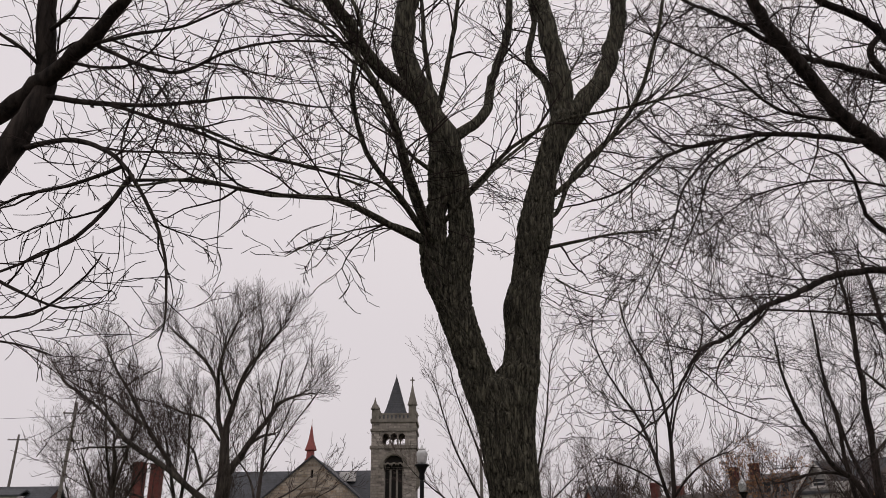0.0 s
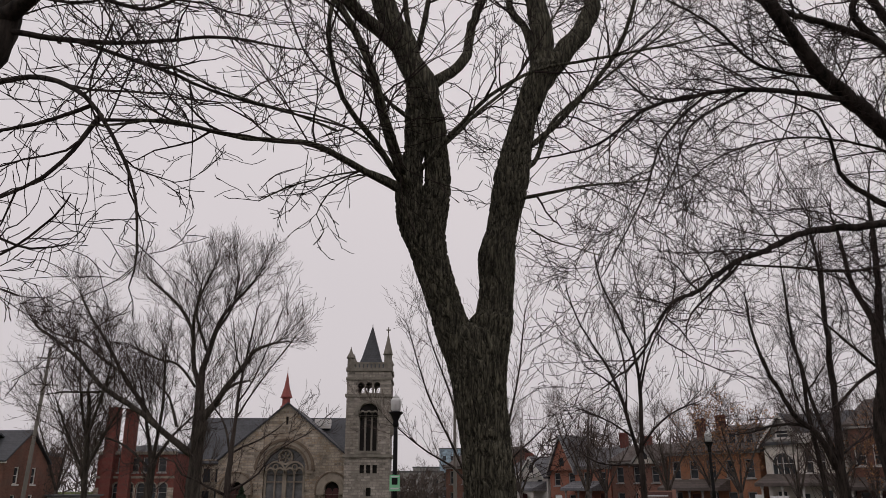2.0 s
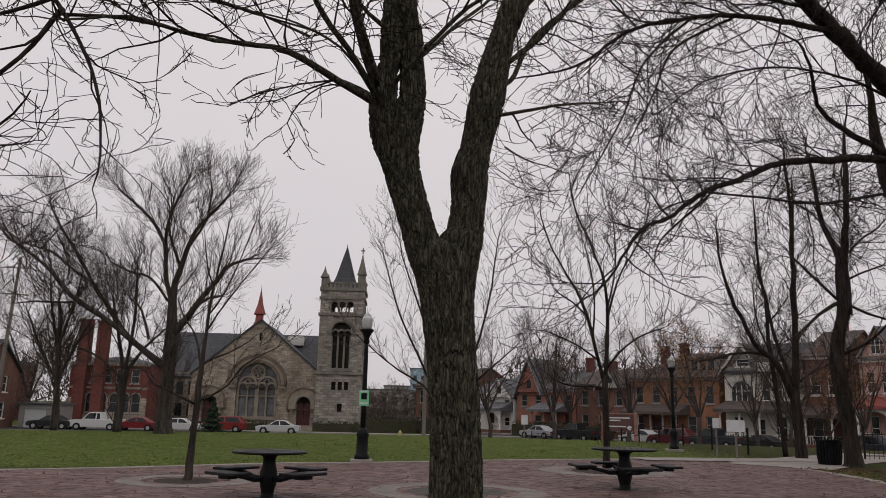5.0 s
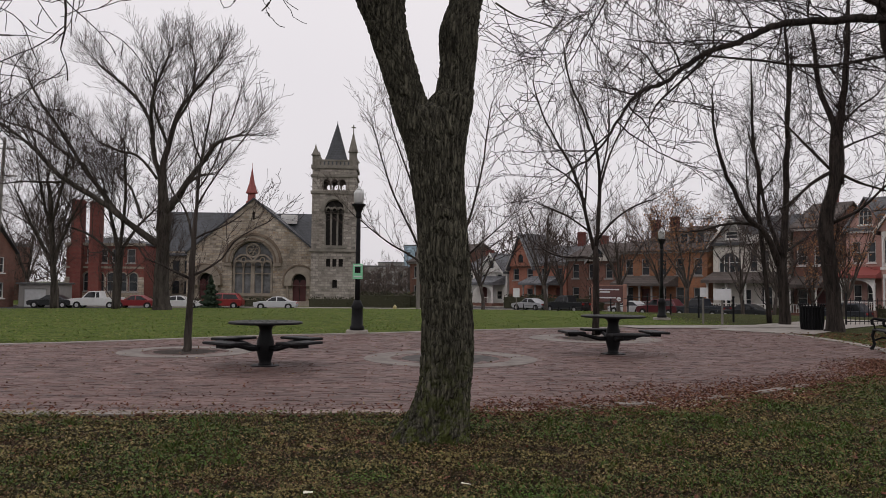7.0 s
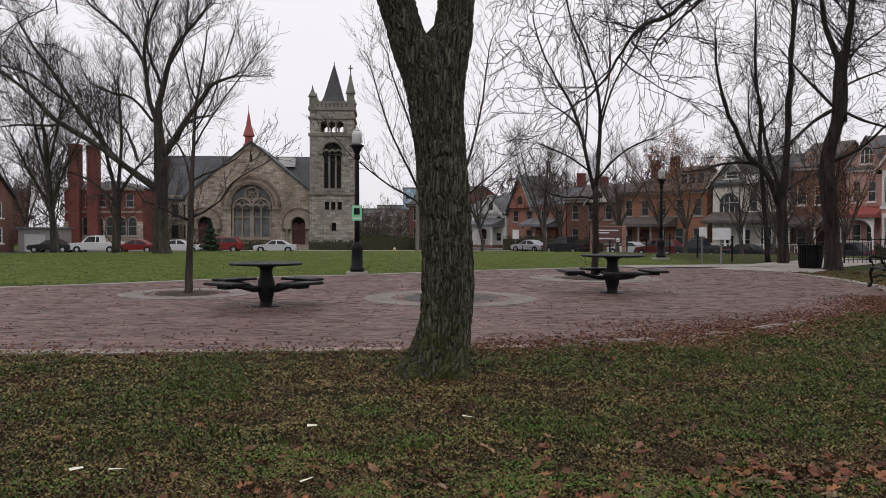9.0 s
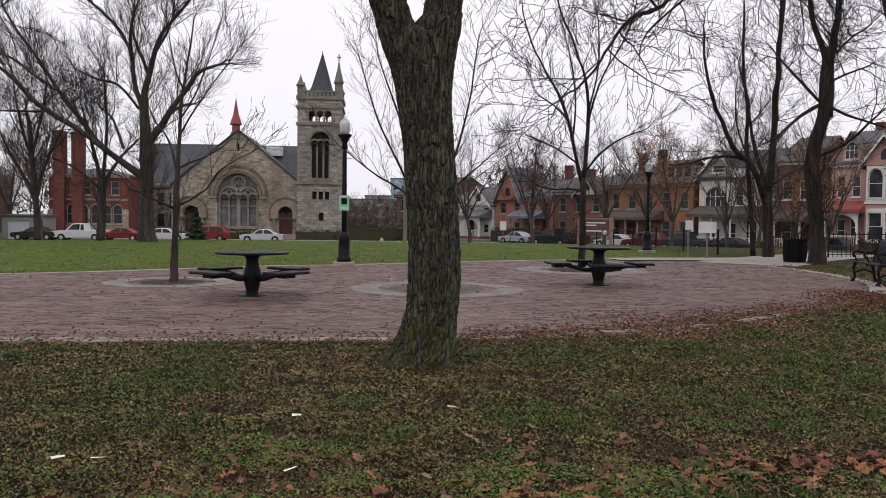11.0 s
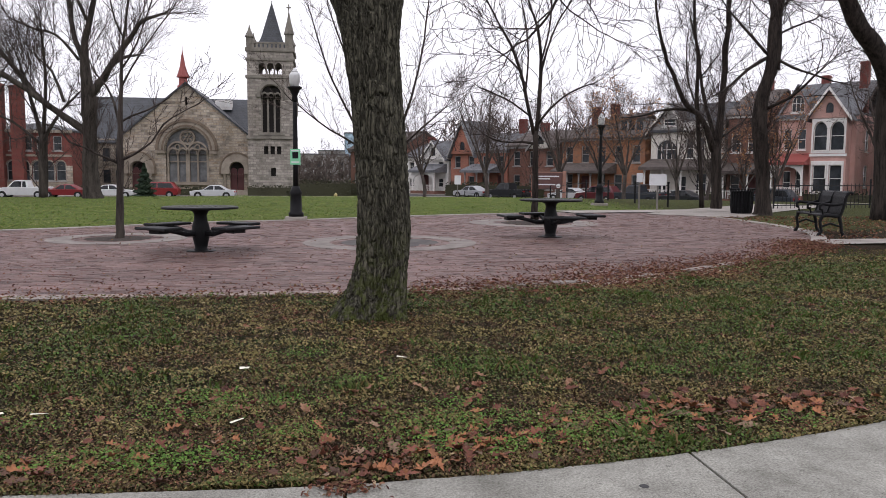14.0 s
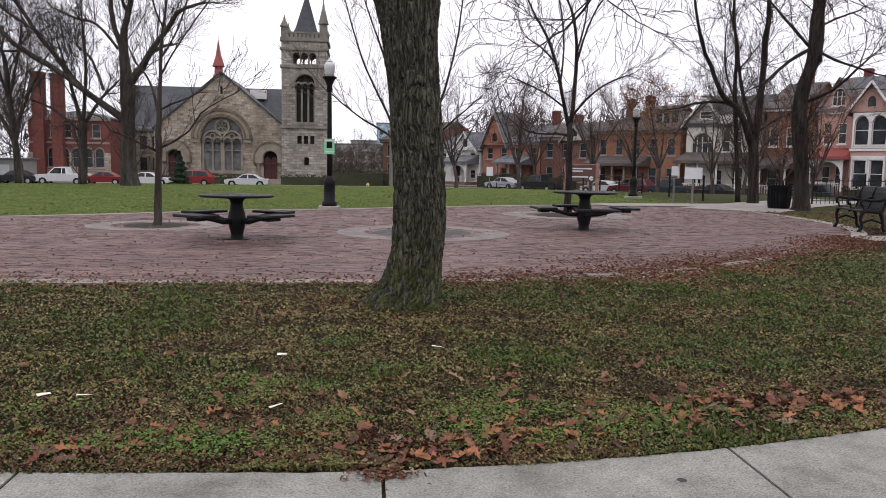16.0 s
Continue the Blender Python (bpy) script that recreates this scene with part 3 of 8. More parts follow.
class Tree:
    """A bare tree: trunk and limbs as given, twigs grown from them."""

    def __init__(self, base, label, seed, bark_name, twig_name, spec, group=""):
        self.base, self.rng, self.bark, self.twig, self.spec = Vector(base), random.Random(seed), bark_name, twig_name, spec
        self.root = thing("tree", Matrix.Translation(base), label, "tree", group)
        self.twigs = Shape()

    def grow(self, pts, radii, lev):
        sp, rng = self.spec, self.rng
        if lev >= len(sp["len"]):
            return
        total = sum((b - a).length for a, b in zip(pts, pts[1:]))
        count = total * sp["dens"][lev]
        count = int(count) + (rng.random() < count % 1)
        for k in range(count):
            u = sp.get("from", 0.12) + (1 - sp.get("from", 0.12)) * (k + rng.random()) / max(count, 1)
            i = min(int(u * (len(pts) - 1)), len(pts) - 2)
            t = u * (len(pts) - 1) - i
            p = pts[i].lerp(pts[i + 1], t)
            pr = radii[i] + (radii[i + 1] - radii[i]) * t
            d = (pts[i + 1] - pts[i]).normalized()
            ax = d.orthogonal().normalized()
            ax.rotate(Matrix.Rotation(rng.uniform(0, math.tau), 3, d))
            ang = rng.uniform(*sp["angle"])
            d = (d * math.cos(ang) + ax * math.sin(ang))
            d.z += sp["up"]
            d.normalize()
            length = sp["len"][lev] * (1.15 - 0.65 * u) * rng.uniform(0.55, 1.25)
            r0 = min(pr * 0.62, sp["rad"][lev] * rng.uniform(0.8, 1.2))
            nseg = 6 if lev < 2 else 4
            line, rr = [p], [r0]
            wob = sp["wander"]
            for j in range(1, nseg + 1):
                d = d + Vector((rng.gauss(0, wob), rng.gauss(0, wob), rng.gauss(0, wob) + sp["lift"]))
                d.normalize()
                line.append(line[-1] + d * (length / nseg))
                rr.append(max(r0 * (1 - 0.75 * j / nseg), sp["thin"]))
            self.twigs.tube(line, rr, 4 if lev == 0 else 3, None, False)
            self.grow(line, rr, lev + 1)


def limb(t, name, pts, twigs=True, sides=None, tip=True):
    step = 0.12 if pts[0][1] < 13 else 0.4
    if tip and pts[-1][3] > 0.006:
        (ax, ay, az, ar), (bx, by, bz, br) = pts[-2], pts[-1]
        d = Vector((bx - ax, by - ay, bz - az)).normalized()
        go = min(br * t.spec.get("reach", 60), 3.5)
        pts = list(pts)
        for k, q in ((0.35, 0.6), (0.7, 0.3), (1.0, 0.1)):
            pts.append((bx + d.x * go * k + t.rng.gauss(0, 0.05 * go), by + d.y * go * k + t.rng.gauss(0, 0.05 * go), bz + (d.z + 0.15) * go * k, br * q))
    raw = smooth_line(pts, step)
    line = [Vector(p[:3]) - t.base for p in raw]
    rr = [max(p[3], 0.004) for p in raw]
    wob = min(0.012, 0.1 * rr[0])
    for i in range(1, len(line) - 1):
        line[i] += Vector((t.rng.gauss(0, wob), t.rng.gauss(0, wob), t.rng.gauss(0, wob)))
        rr[i] *= t.rng.uniform(0.94, 1.07)
    s = Shape().tube(line, rr, sides or (12 if rr[0] > 0.06 else 7))
    part(name, s, t.bark, t.root, "", True)
    if twigs:
        step2 = max(1, len(line) // 14)
        pick = line[::step2] + ([line[-1]] if (len(line) - 1) % step2 else [])
        rpick = rr[::step2] + ([rr[-1]] if (len(line) - 1) % step2 else [])
        t.grow(pick, rpick, 0)


def finish(t):
    ob = part("crown", t.twigs, t.twig, t.root)
    tagged(ob, "", "", "", "stuff")
    return t


def sleeve_rows(rows, step):
    """Rounded rows (z, left, right, y) at even steps of height."""
    out = []
    for i in range(len(rows) - 1):
        q = [rows[max(i - 1, 0)], rows[i], rows[i + 1], rows[min(i + 2, len(rows) - 1)]]
        k = max(2, round((q[2][0] - q[1][0]) / step))
        for j in range(k):
            u = j / k
            z = q[1][0] + (q[2][0] - q[1][0]) * u
            out.append((z, *(0.5 * (2 * b + (c - a) * u + (2 * a - 5 * b + 4 * c - d) * u * u + (3 * b - a - 3 * c + d) * u ** 3) for a, b, c, d in zip(*(r[1:] for r in q)))))
    return out + [tuple(rows[-1])]


def bark_sleeve(t, name, rows, n, label="", rooted=False, domed=0.0):
    """A stem between a left and a right side, with plated bark in relief."""
    s = Shape()
    rings = sleeve_rows(rows, 0.0085)
    z_top = rings[-1][0]
    for z, left, right, y in rings:
        c0, hw = (left + right) / 2, (right - left) / 2
        deep = min(hw, 0.23 + 0.1 * math.exp(-max(z, 0) / 0.18) if rooted else 0.16 + 0.2 * hw)
        flare = math.exp(-max(z, 0) / 0.2) if rooted else 0.0
        shut = math.sqrt(max(1 - (max(z - z_top + domed, 0) / domed) ** 2, 0.0025)) if domed else 1.0
        for i in range(n):
            a = math.tau * i / n
            c, q = math.cos(a), math.sin(a)
            px, py = c * hw, q * deep
            warp = 0.9 * noise.noise(Vector((px * 9, py * 9, z * 4))) + 0.5 * noise.noise(Vector((px * 20, py * 20, z * 11)))
            plate = min(abs(noise.noise(Vector((px * 27 + warp, py * 27, z * 5.5 + warp * 0.4)))) / 0.26, 1.0) ** 0.7
            fine = min(abs(noise.noise(Vector((px * 52 + 5, py * 52 + 1, z * 13 + warp)))) / 0.3, 1.0)
            push = 0.03 * (plate - 0.62) + 0.014 * (fine - 0.55) + 0.016 * noise.noise(Vector((px * 5, py * 5, z * 1.6))) + 0.004 * noise.noise(Vector((px * 120, py * 120, z * 90)))
            if flare:
                push += flare * (0.1 * max(0, math.cos(4 * a + 2.6)) ** 2 + 0.05 * noise.noise(Vector((c * 3, q * 3, z * 4))) - 0.06)
            s.v.append((c0 + c * (hw + push) * shut - t.base.x, y + q * (deep + push) * shut - t.base.y, z))
    k = len(rings) - 1
    s.f = [(j * n + i, j * n + (i + 1) % n, (j + 1) * n + (i + 1) % n, (j + 1) * n + i) for j in range(k) for i in range(n)]
    s.f.append(tuple(range(k * n, k * n + n)))
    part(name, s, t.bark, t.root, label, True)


def main_trunk(t):
    """The plated trunk from its root flare to the fork, and the heavy stems above it."""
    side = [(-0.05, -0.08, 0.76), (0.03, -0.03, 0.745), (0.15, 0.09, 0.735), (0.25, 0.16, 0.728), (0.4, 0.213, 0.722), (0.55, 0.262, 0.725), (0.8, 0.272, 0.73), (1.12, 0.275, 0.722), (1.38, 0.27, 0.71), (1.63, 0.255, 0.692), (1.89, 0.23, 0.667), (2.13, 0.2, 0.655), (2.4, 0.165, 0.628), (2.66, 0.112, 0.632), (2.92, 0.03, 0.665), (3.1, 0.02, 0.65)]
    bark_sleeve(t, "trunk", [(*r, 7.1) for r in side], 200, "furrowed trunk, mossy at its flared foot", True, 0.22)
    bark_sleeve(t, "left_stem", LEFT_STEM, 140)
    bark_sleeve(t, "left_twin", LEFT_TWIN, 100)
    bark_sleeve(t, "right_stem", RIGHT_STEM, 140)


LEFT_STEM = [(2.20, 0.200, 0.450, 7.10), (2.50, 0.150, 0.420, 7.10), (2.75, 0.080, 0.380, 7.10), (2.92, 0.012, 0.345, 7.10), (3.11, -0.035, 0.285, 7.10), (3.18, -0.060, 0.250, 7.10), (3.44, -0.140, 0.178, 7.08), (3.73, -0.234, 0.090, 7.07), (4.00, -0.258, 0.069, 7.05), (4.28, -0.198, 0.109, 7.03), (4.57, -0.113, 0.119, 7.01), (4.86, -0.133, 0.088, 6.99), (5.14, -0.162, 0.063, 6.97), (5.56, -0.294, -0.020, 6.95)]
LEFT_TWIN = [(3.53, -0.169, 0.030, 7.05), (3.78, -0.267, -0.059, 7.03), (3.99, -0.361, -0.119, 7.02), (4.15, -0.400, -0.138, 7.01), (4.27, -0.407, -0.147, 7.00), (4.55, -0.401, -0.156, 6.98), (4.72, -0.363, -0.161, 6.97), (4.83, -0.324, -0.137, 6.96), (5.12, -0.318, -0.117, 6.94), (5.50, -0.302, -0.117, 6.92), (5.73, -0.350, -0.194, 6.90)]
RIGHT_STEM = [(2.20, 0.330, 0.620, 7.10), (2.50, 0.300, 0.620, 7.10), (2.75, 0.300, 0.638, 7.10), (2.92, 0.295, 0.674, 7.10), (3.11, 0.310, 0.707, 7.11), (3.20, 0.391, 0.718, 7.12), (3.49, 0.431, 0.739, 7.15), (3.74, 0.416, 0.755, 7.17), (3.88, 0.435, 0.766, 7.18), (4.10, 0.506, 0.806, 7.21), (4.40, 0.560, 0.886, 7.23), (4.72, 0.609, 0.943, 7.26), (5.05, 0.711, 0.992, 7.29), (5.38, 0.816, 1.064, 7.33), (5.75, 0.933, 1.202, 7.36), (6.03, 1.040, 1.363, 7.38)]
NEAR = dict(len=(1.3, 0.6, 0.26), dens=(3.4, 5.0, 6.0), rad=(0.011, 0.0062, 0.0045), thin=0.0034, angle=(0.4, 1.0), up=0.08, wander=0.19, lift=0.03)
DROOP = dict(len=(1.35, 0.62, 0.28), dens=(3.2, 4.8, 6.0), rad=(0.011, 0.0065, 0.0046), thin=0.0035, angle=(0.4, 1.0), up=0.0, wander=0.19, lift=0.0)
MID = dict(len=(2.4, 1.2, 0.6), dens=(2.8, 3.4, 3.8), reach=30, rad=(0.017, 0.01, 0.0065), thin=0.005, angle=(0.4, 1.0), up=0.12, wander=0.16, lift=0.02)
SLIM = dict(len=(1.5, 0.7, 0.35), dens=(3.6, 4.0, 4.0), rad=(0.014, 0.0075, 0.0055), thin=0.0046, angle=(0.4, 0.9), up=0.25, wander=0.13, lift=0.04)
GRAND = dict(len=(2.6, 1.4, 0.75), dens=(2.5, 2.9, 3.2), rad=(0.034, 0.017, 0.011), thin=0.0075, angle=(0.45, 1.1), up=0.2, wander=0.17, lift=0.05, reach=14)


def trees():
    t = Tree((0.42, 7.1, 0), "large bare tree with a mossy forked trunk in the lawn", 3, "bark_main", "twig", NEAR)
    main_trunk(t)
    limb(t, "left_stem_top", [(-0.14, 6.96, 5.4, 0.13), (-0.17, 6.95, 5.6, 0.138), (-0.4, 6.9, 6.09, 0.132), (-0.59, 6.85, 6.53, 0.122), (-0.55, 6.8, 7.08, 0.111), (-0.47, 6.8, 8.11, 0.103)])
    limb(t, "right_stem_top", [(1.0, 7.34, 5.5, 0.12), (1.1, 7.37, 5.8, 0.135), (1.23, 7.4, 6.08, 0.15)], tip=False)
    limb(t, "right_stem_fork", [(1.2, 7.4, 6.01, 0.13), (1.16, 7.4, 6.65, 0.12), (1.08, 7.45, 7.31, 0.109), (0.96, 7.5, 8.11, 0.099), (0.9, 7.5, 9.01, 0.087)])
    limb(t, "right_stem_fork", [(1.26, 7.4, 6.03, 0.118), (1.64, 7.5, 6.59, 0.11), (1.89, 7.6, 7.21, 0.101), (2.01, 7.7, 7.91, 0.092), (2.03, 7.8, 8.98, 0.083)])
    limb(t, "limb", [(-0.3, 6.85, 4.4, 0.06), (-0.41, 6.7, 4.66, 0.058), (-0.5, 6.6, 4.91, 0.054), (-0.69, 6.4, 5.55, 0.042), (-0.96, 6.2, 6.01, 0.03), (-1.4, 6, 6.74, 0.018)])
    limb(t, "limb", [(-0.27, 6.93, 5.83, 0.083), (-0.54, 6.85, 6.08, 0.077), (-0.83, 6.7, 6.25, 0.07), (-1.06, 6.5, 6.53, 0.062), (-1.31, 6.3, 6.85, 0.055), (-1.55, 6.2, 7.2, 0.049)])
    limb(t, "limb", [(-0.05, 6.95, 5.57, 0.061), (0.28, 7.2, 6.02, 0.056), (0.4, 7.4, 6.59, 0.051), (0.62, 7.7, 7.43, 0.047), (0.72, 7.9, 8.28, 0.041)])
    limb(t, "limb", [(-0.27, 6.95, 5.95, 0.034), (-0.37, 7.1, 6.77, 0.028), (-0.42, 7.3, 7.64, 0.022)])
    limb(t, "limb", [(-0.21, 6.95, 5.98, 0.031), (-0.06, 6.8, 6.7, 0.026), (0.02, 6.7, 7.29, 0.02)])
    limb(t, "limb", [(1.09, 7.4, 5.98, 0.053), (1.03, 7.5, 6.56, 0.048), (0.86, 7.7, 7.06, 0.043), (0.98, 7.9, 7.74, 0.037), (0.91, 8, 8.45, 0.031)])
    limb(t, "limb", [(-0.4, 6.75, 4.34, 0.041), (-0.67, 6.4, 4.36, 0.033), (-1.09, 6, 4.43, 0.026), (-1.61, 5.7, 4.35, 0.019), (-2.18, 5.4, 4.36, 0.014), (-2.54, 5.2, 4.21, 0.008)])
    limb(t, "limb", [(-0.37, 6.75, 4.43, 0.033), (-0.59, 6.3, 4.62, 0.028), (-0.85, 6, 4.9, 0.024), (-0.98, 5.8, 5.43, 0.021), (-0.9, 5.7, 6.03, 0.018), (-1.11, 5.6, 6.53, 0.015)])
    limb(t, "limb", [(-0.33, 6.7, 4.47, 0.03), (-0.43, 6.3, 4.7, 0.026), (-0.59, 5.9, 5.07, 0.022), (-0.82, 5.6, 5.47, 0.018), (-1.1, 5.4, 5.75, 0.015), (-1.52, 5.2, 5.96, 0.011)])
    limb(t, "limb", [(-0.18, 6.8, 4.54, 0.026), (0.13, 6.6, 4.84, 0.022), (0.49, 6.4, 5.14, 0.019), (0.95, 6.3, 5.37, 0.016), (1.53, 6, 5.33, 0.013), (2.2, 5.8, 5.37, 0.009)])
    limb(t, "limb", [(-0.02, 6.97, 4.84, 0.024), (0.1, 7.02, 4.96, 0.022), (0.47, 7.3, 5.47, 0.019), (0.89, 7.6, 6.02, 0.016), (1.49, 8, 7.21, 0.013)])
    limb(t, "limb", [(0.86, 7.3, 4.96, 0.034), (1.06, 7.3, 5.1, 0.031), (1.5, 7.2, 5.52, 0.028), (1.96, 7.1, 6.14, 0.024), (2.21, 7, 6.87, 0.021), (2.37, 6.9, 7.48, 0.018)])
    limb(t, "limb", [(0.72, 7.25, 4.4, 0.024), (0.88, 7.2, 4.42, 0.022), (1.09, 7, 4.39, 0.017), (1.42, 6.7, 4.35, 0.012), (1.88, 6.4, 4.28, 0.007)])
    limb(t, "limb", [(0.8, 7.28, 4.72, 0.028), (1.01, 7.32, 4.85, 0.025), (1.31, 7.6, 5.51, 0.022), (1.96, 8, 6.23, 0.018), (2.85, 8.4, 7.11, 0.014)])
    limb(t, "limb", [(-0.89, 6, 4.57, 0.012), (-1.26, 5.8, 4.64, 0.01), (-1.66, 5.6, 4.68, 0.008), (-2.09, 5.4, 4.79, 0.007)])
    limb(t, "limb", [(-0.09, 6.97, 5.08, 0.035), (-0.33, 6.85, 5.17, 0.025), (-0.57, 6.7, 5.33, 0.016)])
    t.spec = dict(NEAR, len=(0.7, 0.38, 0.2), dens=(3.4, 4.4, 5.0))
    limb(t, "limb", [(-0.38, 6.75, 4.38, 0.017), (-0.63, 6.59, 4.44, 0.012), (-0.88, 6.43, 4.35, 0.009), (-1.12, 6.27, 4.22, 0.007), (-1.34, 6.11, 4.07, 0.007), (-1.52, 5.95, 3.89, 0.004)])
    limb(t, "limb", [(-0.40, 6.75, 4.34, 0.012), (-0.64, 6.65, 4.42, 0.010), (-0.84, 6.55, 4.36, 0.007), (-1.01, 6.45, 4.15, 0.007), (-1.09, 6.35, 3.92, 0.005), (-1.00, 6.25, 3.73, 0.005), (-1.07, 6.15, 3.57, 0.005)])
    limb(t, "limb", [(-0.40, 6.80, 4.51, 0.015), (-0.69, 6.58, 4.77, 0.012), (-1.05, 6.35, 4.87, 0.009), (-1.33, 6.12, 4.83, 0.007), (-1.54, 5.90, 4.75, 0.004)])
    limb(t, "limb", [(0.89, 6.80, 3.94, 0.010), (1.05, 6.63, 3.77, 0.007), (1.22, 6.47, 3.66, 0.005), (1.42, 6.30, 3.53, 0.005)])
    finish(t)
    t = Tree((-6.7, 6.3, 0), "large bare tree with long drooping limbs beside the path", 5, "bark_near", "twig", dict(DROOP, dens=(2.7, 4.4, 5.6)))
    limb(t, "trunk", [(-6.7, 6.3, -0.1, 0.34), (-6.4, 6.3, 1.2, 0.26), (-5.6, 6.2, 3.0, 0.22), (-4.65, 6.2, 4.33, 0.17)], False, 20, tip=False)
    limb(t, "trunk_fork", [(-5.5, 6.2, 3.2, 0.2), (-5.0, 6.3, 4.6, 0.17), (-4.5, 6.4, 5.3, 0.14)], False, tip=False)
    limb(t, "trunk_fork", [(-4.65, 6.2, 4.33, 0.126), (-4.35, 6.3, 5.13, 0.121), (-4.16, 6.3, 5.62, 0.112), (-4.1, 6.3, 6.01, 0.102), (-4.16, 6.2, 6.48, 0.091), (-4.15, 6.1, 7.17, 0.081)])
    limb(t, "limb", [(-4.84, 6.4, 5.38, 0.1), (-4.41, 6.4, 5.75, 0.091), (-3.96, 6.2, 5.97, 0.08), (-3.61, 6, 6.11, 0.069), (-3.26, 5.8, 6.35, 0.058), (-2.93, 5.6, 6.7, 0.048)])
    limb(t, "limb", [(-4.08, 6.3, 5.74, 0.032), (-3.34, 6.1, 5.52, 0.025), (-2.76, 6, 5.44, 0.019), (-1.94, 5.9, 5.44, 0.014), (-1.29, 5.8, 5.26, 0.008)])
    limb(t, "limb", [(-4.19, 6.3, 5.17, 0.029), (-3.55, 6, 5.08, 0.024), (-2.98, 5.7, 4.73, 0.02), (-2.6, 5.5, 4.25, 0.016), (-2.36, 5.4, 3.81, 0.013), (-2.28, 5.4, 3.44, 0.01), (-2.27, 5.4, 3.13, 0.007)])
    limb(t, "limb", [(-3.34, 6.1, 5.52, 0.02), (-2.43, 5.9, 5.1, 0.016), (-1.92, 5.8, 4.83, 0.013), (-1.44, 5.7, 4.64, 0.01), (-0.84, 5.6, 4.43, 0.008)])
    limb(t, "limb", [(-2.77, 5.6, 4.51, 0.021), (-2.93, 5.4, 3.99, 0.017), (-3.13, 5.3, 3.74, 0.014), (-3.47, 5.2, 3.52, 0.01)])
    limb(t, "limb", [(-2.92, 5.7, 4.64, 0.018), (-3.3, 5.6, 4.41, 0.015), (-3.6, 5.5, 4.29, 0.012), (-3.89, 5.5, 4.12, 0.009)])
    limb(t, "limb", [(-3.56, 6, 6.15, 0.022), (-2.94, 5.8, 5.74, 0.019), (-2.48, 5.6, 5.52, 0.016), (-2.06, 5.5, 5.65, 0.013), (-1.54, 5.4, 5.68, 0.01), (-0.94, 5.3, 5.58, 0.008)])
    limb(t, "limb", [(-2.93, 5.9, 5.59, 0.011), (-3, 5.8, 4.89, 0.009), (-2.84, 5.8, 4.5, 0.008), (-2.64, 5.7, 4.94, 0.007), (-2.41, 5.6, 5.33, 0.006)])
    limb(t, "limb", [(-3.79, 5.5, 3.63, 0.016), (-3.38, 5.4, 3.41, 0.012), (-3, 5.3, 3.26, 0.009), (-2.67, 5.2, 3.27, 0.005)])
    limb(t, "limb", [(-3.71, 5.5, 3.26, 0.012), (-3.27, 5.4, 3.25, 0.01), (-2.87, 5.3, 3.51, 0.008), (-2.72, 5.2, 3.65, 0.005)])
    limb(t, "limb", [(-3.66, 5.4, 3.06, 0.01), (-3.29, 5.3, 2.99, 0.008), (-2.97, 5.2, 2.88, 0.005)])
    limb(t, "limb", [(-3.61, 6, 6.11, 0.02), (-3.06, 5.8, 6.08, 0.016), (-2.48, 5.6, 6.02, 0.012), (-1.96, 5.5, 6.21, 0.008)])
    limb(t, "limb", [(-4.1, 6.3, 6.01, 0.024), (-4.28, 6.1, 6.17, 0.019), (-4.5, 6, 6.3, 0.015), (-4.81, 5.9, 6.6, 0.01)])
    limb(t, "limb", [(-4.15, 6.2, 6.41, 0.024), (-3.79, 6, 6.52, 0.018), (-3.68, 5.9, 6.85, 0.013)])
    limb(t, "limb", [(-3.8, 6.1, 6, 0.018), (-3.35, 5.9, 5.79, 0.014), (-2.94, 5.7, 5.7, 0.01), (-2.63, 5.6, 5.93, 0.007)])
    limb(t, "limb", [(-2.76, 5.6, 4.46, 0.015), (-2.27, 5.5, 4.4, 0.013), (-1.77, 5.4, 4.27, 0.01), (-1.15, 5.3, 4.12, 0.007)])
    finish(t)
    t = Tree((10.6, 12.8, 0), "large bare tree with heavy overhanging limbs", 8, "bark_near", "twig", dict(DROOP, len=(2.0, 0.9, 0.42), rad=(0.016, 0.0085, 0.006), thin=0.0045, dens=(4.0, 4.6, 5.0)))
    limb(t, "trunk", [(10.6, 12.8, -0.1, 0.5), (10.5, 12.7, 1.5, 0.38), (10.3, 12.5, 4.0, 0.33), (9.27, 12.3, 6.46, 0.26)], False, 20, tip=False)
    limb(t, "limb", [(10.3, 12.5, 3.6, 0.148), (9.6, 12.5, 5.4, 0.089), (8.6, 12.4, 6.0, 0.067)], False)
    limb(t, "limb", [(9.27, 12.3, 6.46, 0.155), (7.83, 12, 7.69, 0.143), (6.72, 11.6, 8.5, 0.129), (5.96, 11.2, 9.28, 0.115), (5.25, 10.8, 10.05, 0.100), (4.78, 10.4, 10.74, 0.086)])
    limb(t, "limb", [(9.52, 12.3, 7.43, 0.075), (8.49, 12.2, 9.24, 0.069), (7.13, 11.8, 9.59, 0.058), (5.96, 11.4, 9.66, 0.047), (4.88, 11, 10.04, 0.036), (3.91, 10.6, 10.22, 0.027)])
    limb(t, "limb", [(10.44, 12.6, 5.11, 0.086), (9.22, 12.5, 5.81, 0.080), (7.99, 12.3, 5.96, 0.072), (7.11, 12, 5.79, 0.063), (6.11, 11.7, 5.6, 0.054), (5.14, 11.3, 5.13, 0.045), (4.55, 11, 4.87, 0.037), (3.83, 10.7, 4.34, 0.030), (3.33, 10.5, 4.07, 0.023), (2.8, 10.3, 3.3, 0.016), (2.32, 10.2, 2.92, 0.010)])
